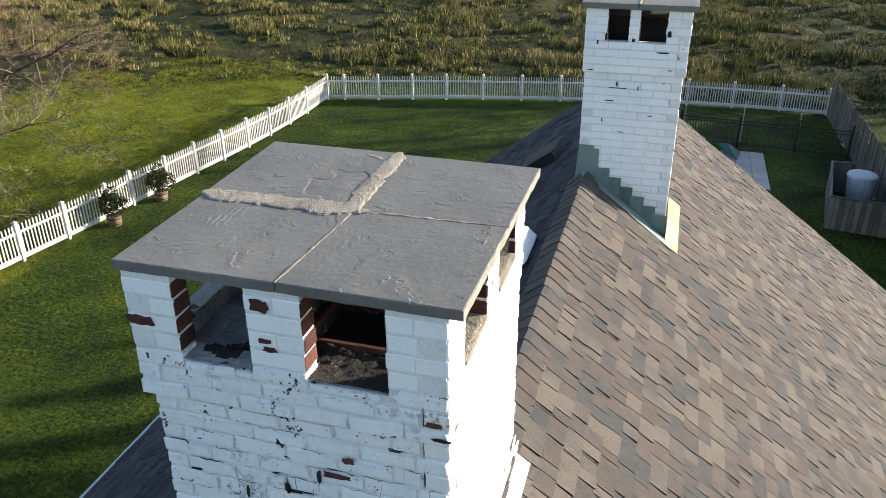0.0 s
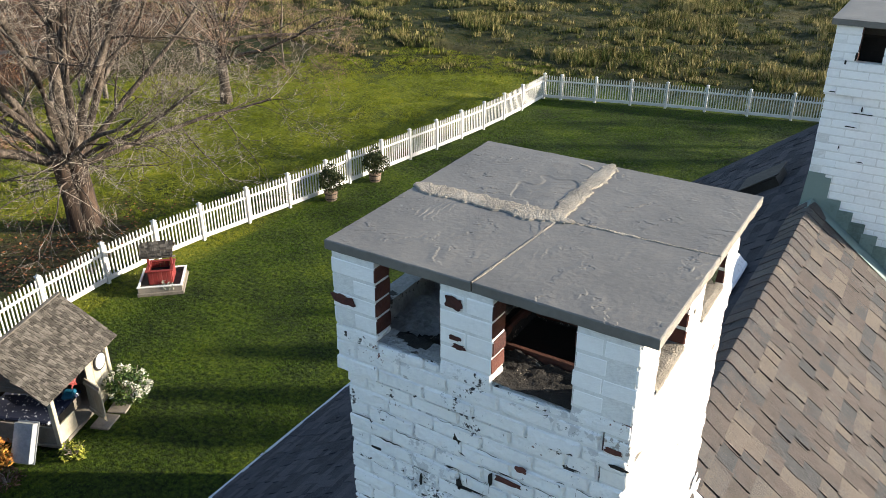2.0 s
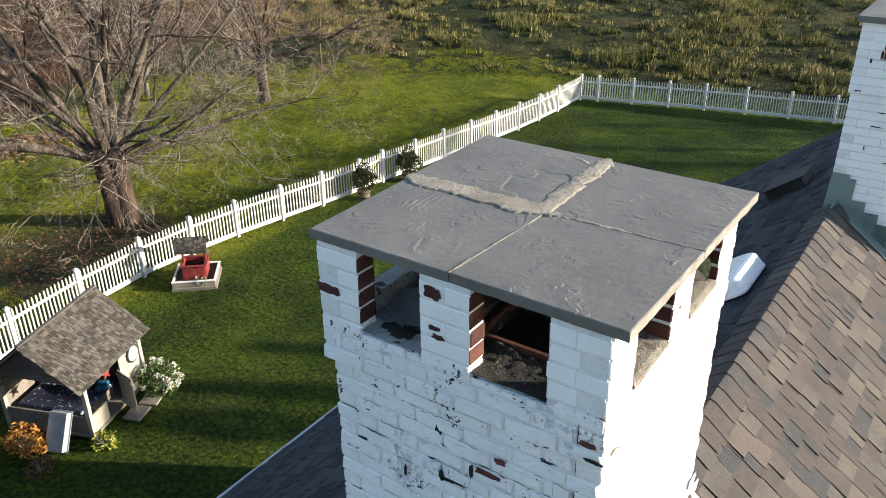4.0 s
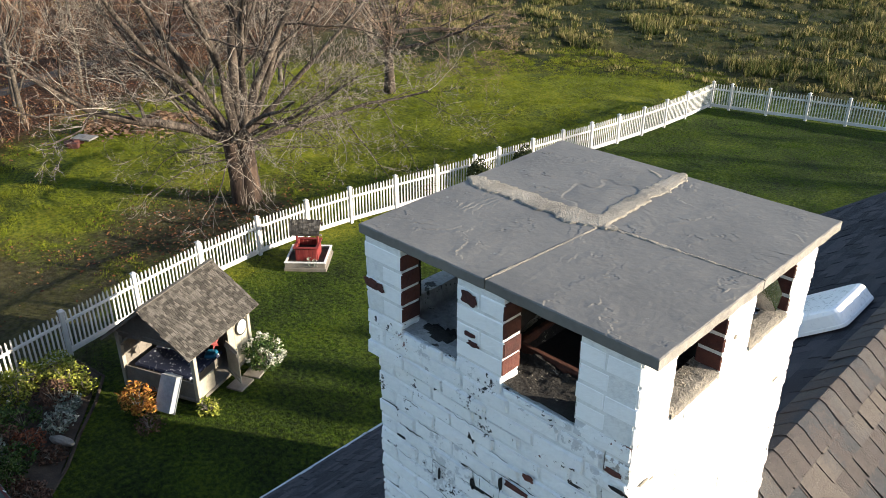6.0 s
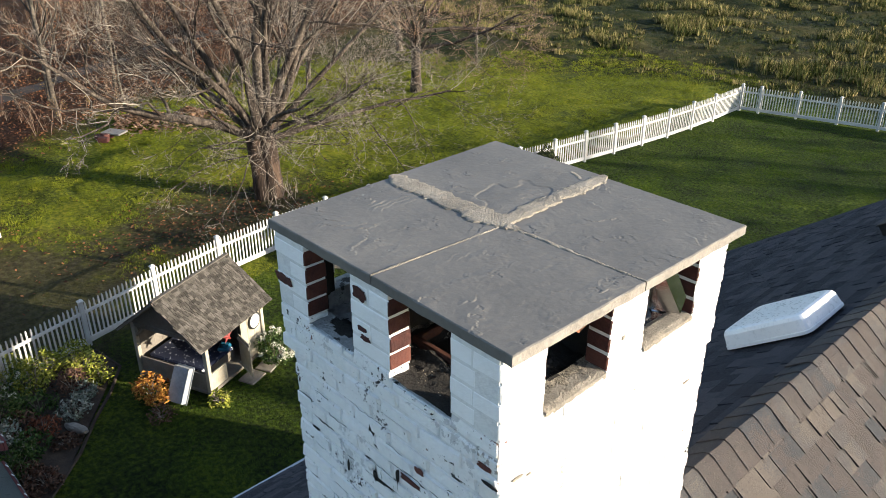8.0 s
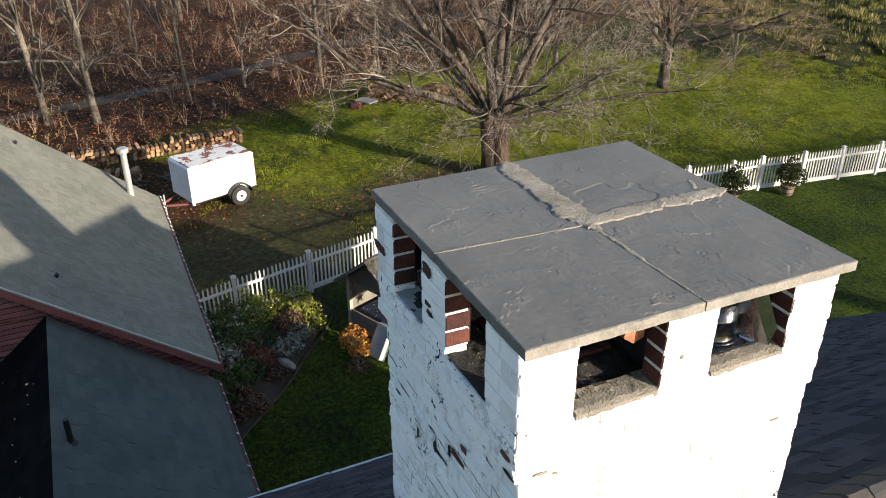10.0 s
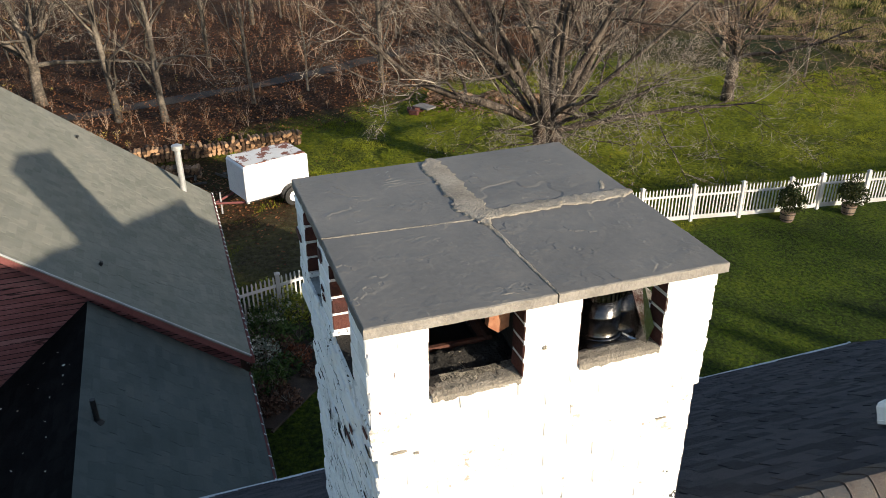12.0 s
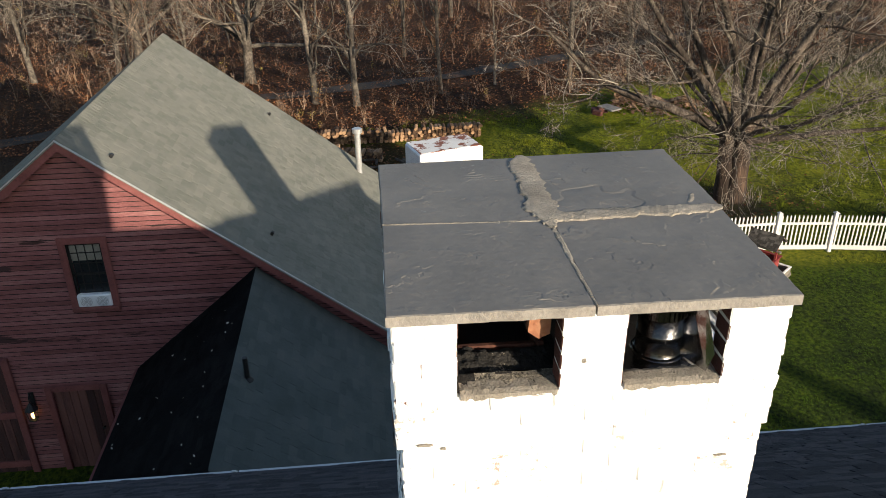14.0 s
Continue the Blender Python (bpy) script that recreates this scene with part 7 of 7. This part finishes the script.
def wood_row(a, b, h, label, limit, seed):
    """Split firewood stacked in a row, its cut ends to the house."""
    root = thing("woodpile", (*a, 0), label, "woodpile")
    a, b = Vector((*a, 0)), Vector((*b, 0))
    d = (b - a).normalized()
    side = Vector((d.y, -d.x, 0))
    if side.x < 0:
        side = -side
    rng = random.Random(seed)
    shapes = []
    for k in range(6):
        sp, m_ = Soup(), rng.randint(4, 7)
        ring_ = [(.085 * rng.uniform(.7, 1.15) * math.cos(6.283 * i / m_ + k), .085 * rng.uniform(.7, 1.15) * math.sin(6.283 * i / m_ + k)) for i in range(m_)]
        sp.v = [(-.21, p, q) for p, q in ring_] + [(.21, p, q) for p, q in ring_]
        sp.f = [tuple(range(m_))[::-1], tuple(range(m_, 2 * m_))] + [(i, (i + 1) % m_, m_ + (i + 1) % m_, m_ + i) for i in range(m_)]
        shapes.append(sp.mesh("log", M["log_end"]))
    rest, made = Soup(), 0
    ang = math.degrees(math.atan2(side.y, side.x))
    t = 0
    while t < (b - a).length:
        hh = h * (1 + .15 * math.sin(t * 1.3)) * rng.uniform(.85, 1.1)
        z = .07
        while z < hh:
            p = a + d * (t + rng.uniform(-.03, .03)) + side * rng.uniform(-.05, .05)
            m = Matrix.Translation((p.x, p.y, z + ground_height(p.x, p.y))) @ pose(0, 0, 0, 0, rng.uniform(-6, 6), ang + rng.uniform(-8, 8)) @ pose(0, 0, 0, rng.uniform(0, 360))
            me = rng.choice(shapes)
            if made < limit:
                piece("log", me, m, root)
            else:
                rest.add([m @ v.co for v in me.vertices], [tuple(p_.vertices) for p_ in me.polygons])
            made += 1
            z += .135
        t += .16
    if rest.v:
        part("logs", rest, "log_end_s", root, kind="stuff")


wood_row((-28.9, -2.5), (-29.2, 4.5), .5, "long low stack of split orange-brown firewood", 230, 1)
wood_row((-27.6, -3.0), (-26.8, .3), .45, "loose heap of split firewood beside the stack", 90, 2)
rng = random.Random(8)
for k in range(7):
    x, y = -26.2 + rng.uniform(-.8, .8), .2 + rng.uniform(-1, 1)
    a = rng.uniform(0, 6.28)
    s = Soup().tube([(x, y, .08), (x + math.cos(a) * 1.1, y + math.sin(a) * 1.1, .10)], [.05, .04], 7)
    solid("log", s, "bark_far", "dark fallen log lying by the woodpile", "log", group="loose logs")
brick_stack = thing("stone_pile", (-31.5, 10.2, 0), "small heap of bricks and flat grey stone at the wood's edge", "stone pile")
for k in range(5):
    part("block", Soup().box((-31.6 + .25 * (k % 3), 9.9 + .3 * (k // 3), .12 + .02 * k), (.42, .22, .2), Matrix.Rotation(.4 * k, 3, "Z"), e=.015), "bare_brick", brick_stack)
part("slab", Soup().box((-31.4, 10.5, .28), (.9, .6, .07), Matrix.Rotation(.5, 3, "Z"), e=.01), "pale_stone", brick_stack)

# ---- far yard: board fence, black fence, paving and bins ----
bf = thing("board_fence", (7.9, 36, 0), "dark weathered vertical board fence", "fence")
y = 36.7
sb = Soup().box((0, 0, .85), (.02, .145, 1.7), e=.003)
BOARD = sb.mesh("board", M["wood_grey"])
rng = random.Random(6)
while y > 19.5:
    x = 7.45 + (36.7 - y) * .028
    piece("board", BOARD, Matrix.Translation((x, y, rng.uniform(-.02, .03))) @ pose(0, 0, 0, rng.uniform(-.6, .6), rng.uniform(-1, 1), 0), bf)
    y -= .152
for z in (.35, 1.4):
    part("rail", Soup().tube([(7.50, 36.7, z), (7.98, 19.5, z)], [.05, .05], 4), "wood_grey", bf)
mf = thing("metal_fence", (1.0, 31.5, 0), "black metal railing fence across the yard", "fence")
MFL = [(-.9, 31.6), (1.05, 31.4), (3.35, 31.15), (5.5, 30.95), (7.45, 30.8)]
bar = Soup().box((0, 0, .55), (.018, .018, 1.05)).mesh("bar", M["black_metal"])
for (x0, y0), (x1, y1) in zip(MFL[:-1], MFL[1:]):
    part("post", Soup().box((x1, y1, .68), (.07, .07, 1.36), e=.006), "black_metal", mf)
    for z in (.12, .95, 1.08):
        part("rail", Soup().tube([(x0, y0, z), (x1, y1, z)], [.018, .018], 4), "black_metal", mf)
    k = int(math.hypot(x1 - x0, y1 - y0) / .11)
    for i in range(k):
        t = (i + .5) / k
        piece("bar", bar, Matrix.Translation((x0 + (x1 - x0) * t, y0 + (y1 - y0) * t, 0)), mf)
for x, y in ((1.2, 32.2), (3.5, 31.9), (5.65, 31.7)):
    s = Soup().tube([(x, y, 0), (x, y, 1.55), (x + .05, y, 1.68), (x + .14, y, 1.68)], [.02, .02, .02, .015], 6)
    solid("hook_pole", s, "pipe_grey", "thin grey hooked pole behind the black railing", "pole", group="hooked poles")
s = Soup()
for i in range(3):
    for j in range(5):
        s.box((2.95 + .55 * i, 26.9 + .8 * j, .02), (.54, .79, .05), e=.008)
solid("patio", s, "concrete", "pinkish grey paved pad in the yard", "paving", "structure")
s = Soup().add([(2.5, 30.0, .45), (3.3, 29.3, .06), (3.45, 30.3, .08), (2.7, 30.8, .06), (2.9, 30.0, .5)], [(0, 1, 4), (1, 2, 4), (2, 3, 4), (3, 0, 4)])
s.add([(2.5, 30.0, .43), (3.3, 29.3, .04), (3.45, 30.3, .06), (2.7, 30.8, .04)], [(3, 2, 1, 0)])
solid("tarpaulin", s, "green_cloth", "crumpled dark green tarpaulin on the paving", "tarpaulin")
pen = thing("bin_enclosure", (6.5, 24.8, 0), "weathered board enclosure round a grey bin", "enclosure")
for (x0, y0), (x1, y1) in (((5.72, 23.6), (7.5, 23.3)), ((5.72, 23.6), (6.2, 27.0)), ((6.2, 27.0), (7.0, 27.0))):
    k = int(math.hypot(x1 - x0, y1 - y0) / .15)
    a = math.degrees(math.atan2(y1 - y0, x1 - x0))
    for i in range(k):
        t = (i + .5) / k
        part("board", Soup().box((x0 + (x1 - x0) * t, y0 + (y1 - y0) * t, .55), (.142, .02, 1.1), Matrix.Rotation(radians(a), 3, "Z"), e=.003), "wood_grey", pen)
    part("rail", Soup().tube([(x0, y0, 1.1), (x1, y1, 1.1)], [.045, .045], 4), "wood_grey", pen)
binr = thing("wheeled_bin", (7.0, 25.9, 0), "pale blue-grey lidded plastic bin", "bin")
s = Soup().tube([(7.0, 25.9, .02), (7.0, 25.9, 1.0), (7.0, 25.9, 1.05)], [.36, .45, .46], 14)
part("body", s, "grey_plastic", binr)
s = Soup().tube([(7.0, 25.9, 1.05), (7.0, 25.9, 1.12), (7.0, 25.9, 1.18)], [.49, .46, .25], 14)
part("lid", s, "grey_plastic", binr, "grey plastic lid")

# ---- ridge and near tabs of the main roof ----
cap_s = Soup()
for sgn in (1, -1):
    sl = SUNNY if sgn > 0 else SHADED
    n3 = Vector((sgn * sl, 0, 1)).normalized()
    # each cap bends over the ridge in three strips and stands highest at its open end
    rows_ = []
    for q, drop in ((0, 0), (.035, .6), (.085, .93), (.150, 1.0)):
        zz = -q * sl * drop
        rows_.append((Vector((sgn * q, .0, .021 + zz)), Vector((sgn * q, .176, .012 + zz))))
    for (a0, a1), (b0, b1) in zip(rows_[:-1], rows_[1:]):
        q = [a0, b0, b1, a1]
        cap_s.sheet(q if sgn > 0 else q[::-1], .006, n3)
RIDGE_TAB = cap_s.mesh("ridge_shingle", M["shingle_sun"])
y, rng = HOUSE_Y0, random.Random(13)
while y < HOUSE_Y1 - .1:
    if not (5.2 < y < 6.45):
        piece("ridge_shingle", RIDGE_TAB, Matrix.Translation((RX, y + rng.uniform(-.006, .006), RZ + .004)) @ pose(0, 0, 0, rng.uniform(-.6, .6), rng.uniform(-1.2, 1.2), rng.uniform(-1.5, 1.5)), house)
    y += .146
TABS = {}
rng = random.Random(11)
rot = Matrix((u_, d_, n_)).transposed().to_4x4()
for r, a, b, r0, r1 in courses(rng, HOUSE_Y1 - HOUSE_Y0, FALL, EXPO, .07, .27, strips=True):
    th_ = .003 if b - a < .02 else rng.choice((.005, .012))
    mid = o_ + u_ * (a + b) / 2 + d_ * (r0 + r1) / 2
    if in_chimney(mid) or not near_tab(r, (a + b) / 2):
        if not in_chimney(mid):
            rng.uniform(-.003, .003), rng.uniform(.8, 1.2)
        continue
    w = max(.012, round((b - a) / .01) * .01)
    key = (round(w, 3), th_)
    if key not in TABS:
        sp = Soup()
        tab(sp, Vector((0, 0, 0)), Vector((1, 0, 0)), Vector((0, 1, 0)), Vector((0, 0, 1)), -w / 2, w / 2 - .002, -.006, EXPO, .003, th_)
        TABS[key] = sp.mesh("shingle", M["shingle_sun"])
        blacken(TABS[key])
        if rot.determinant() < 0:
            TABS[key].flip_normals()
    piece("shingle", TABS[key], Matrix.Translation(o_ + u_ * (a + b) / 2 + d_ * r0) @ rot, house)
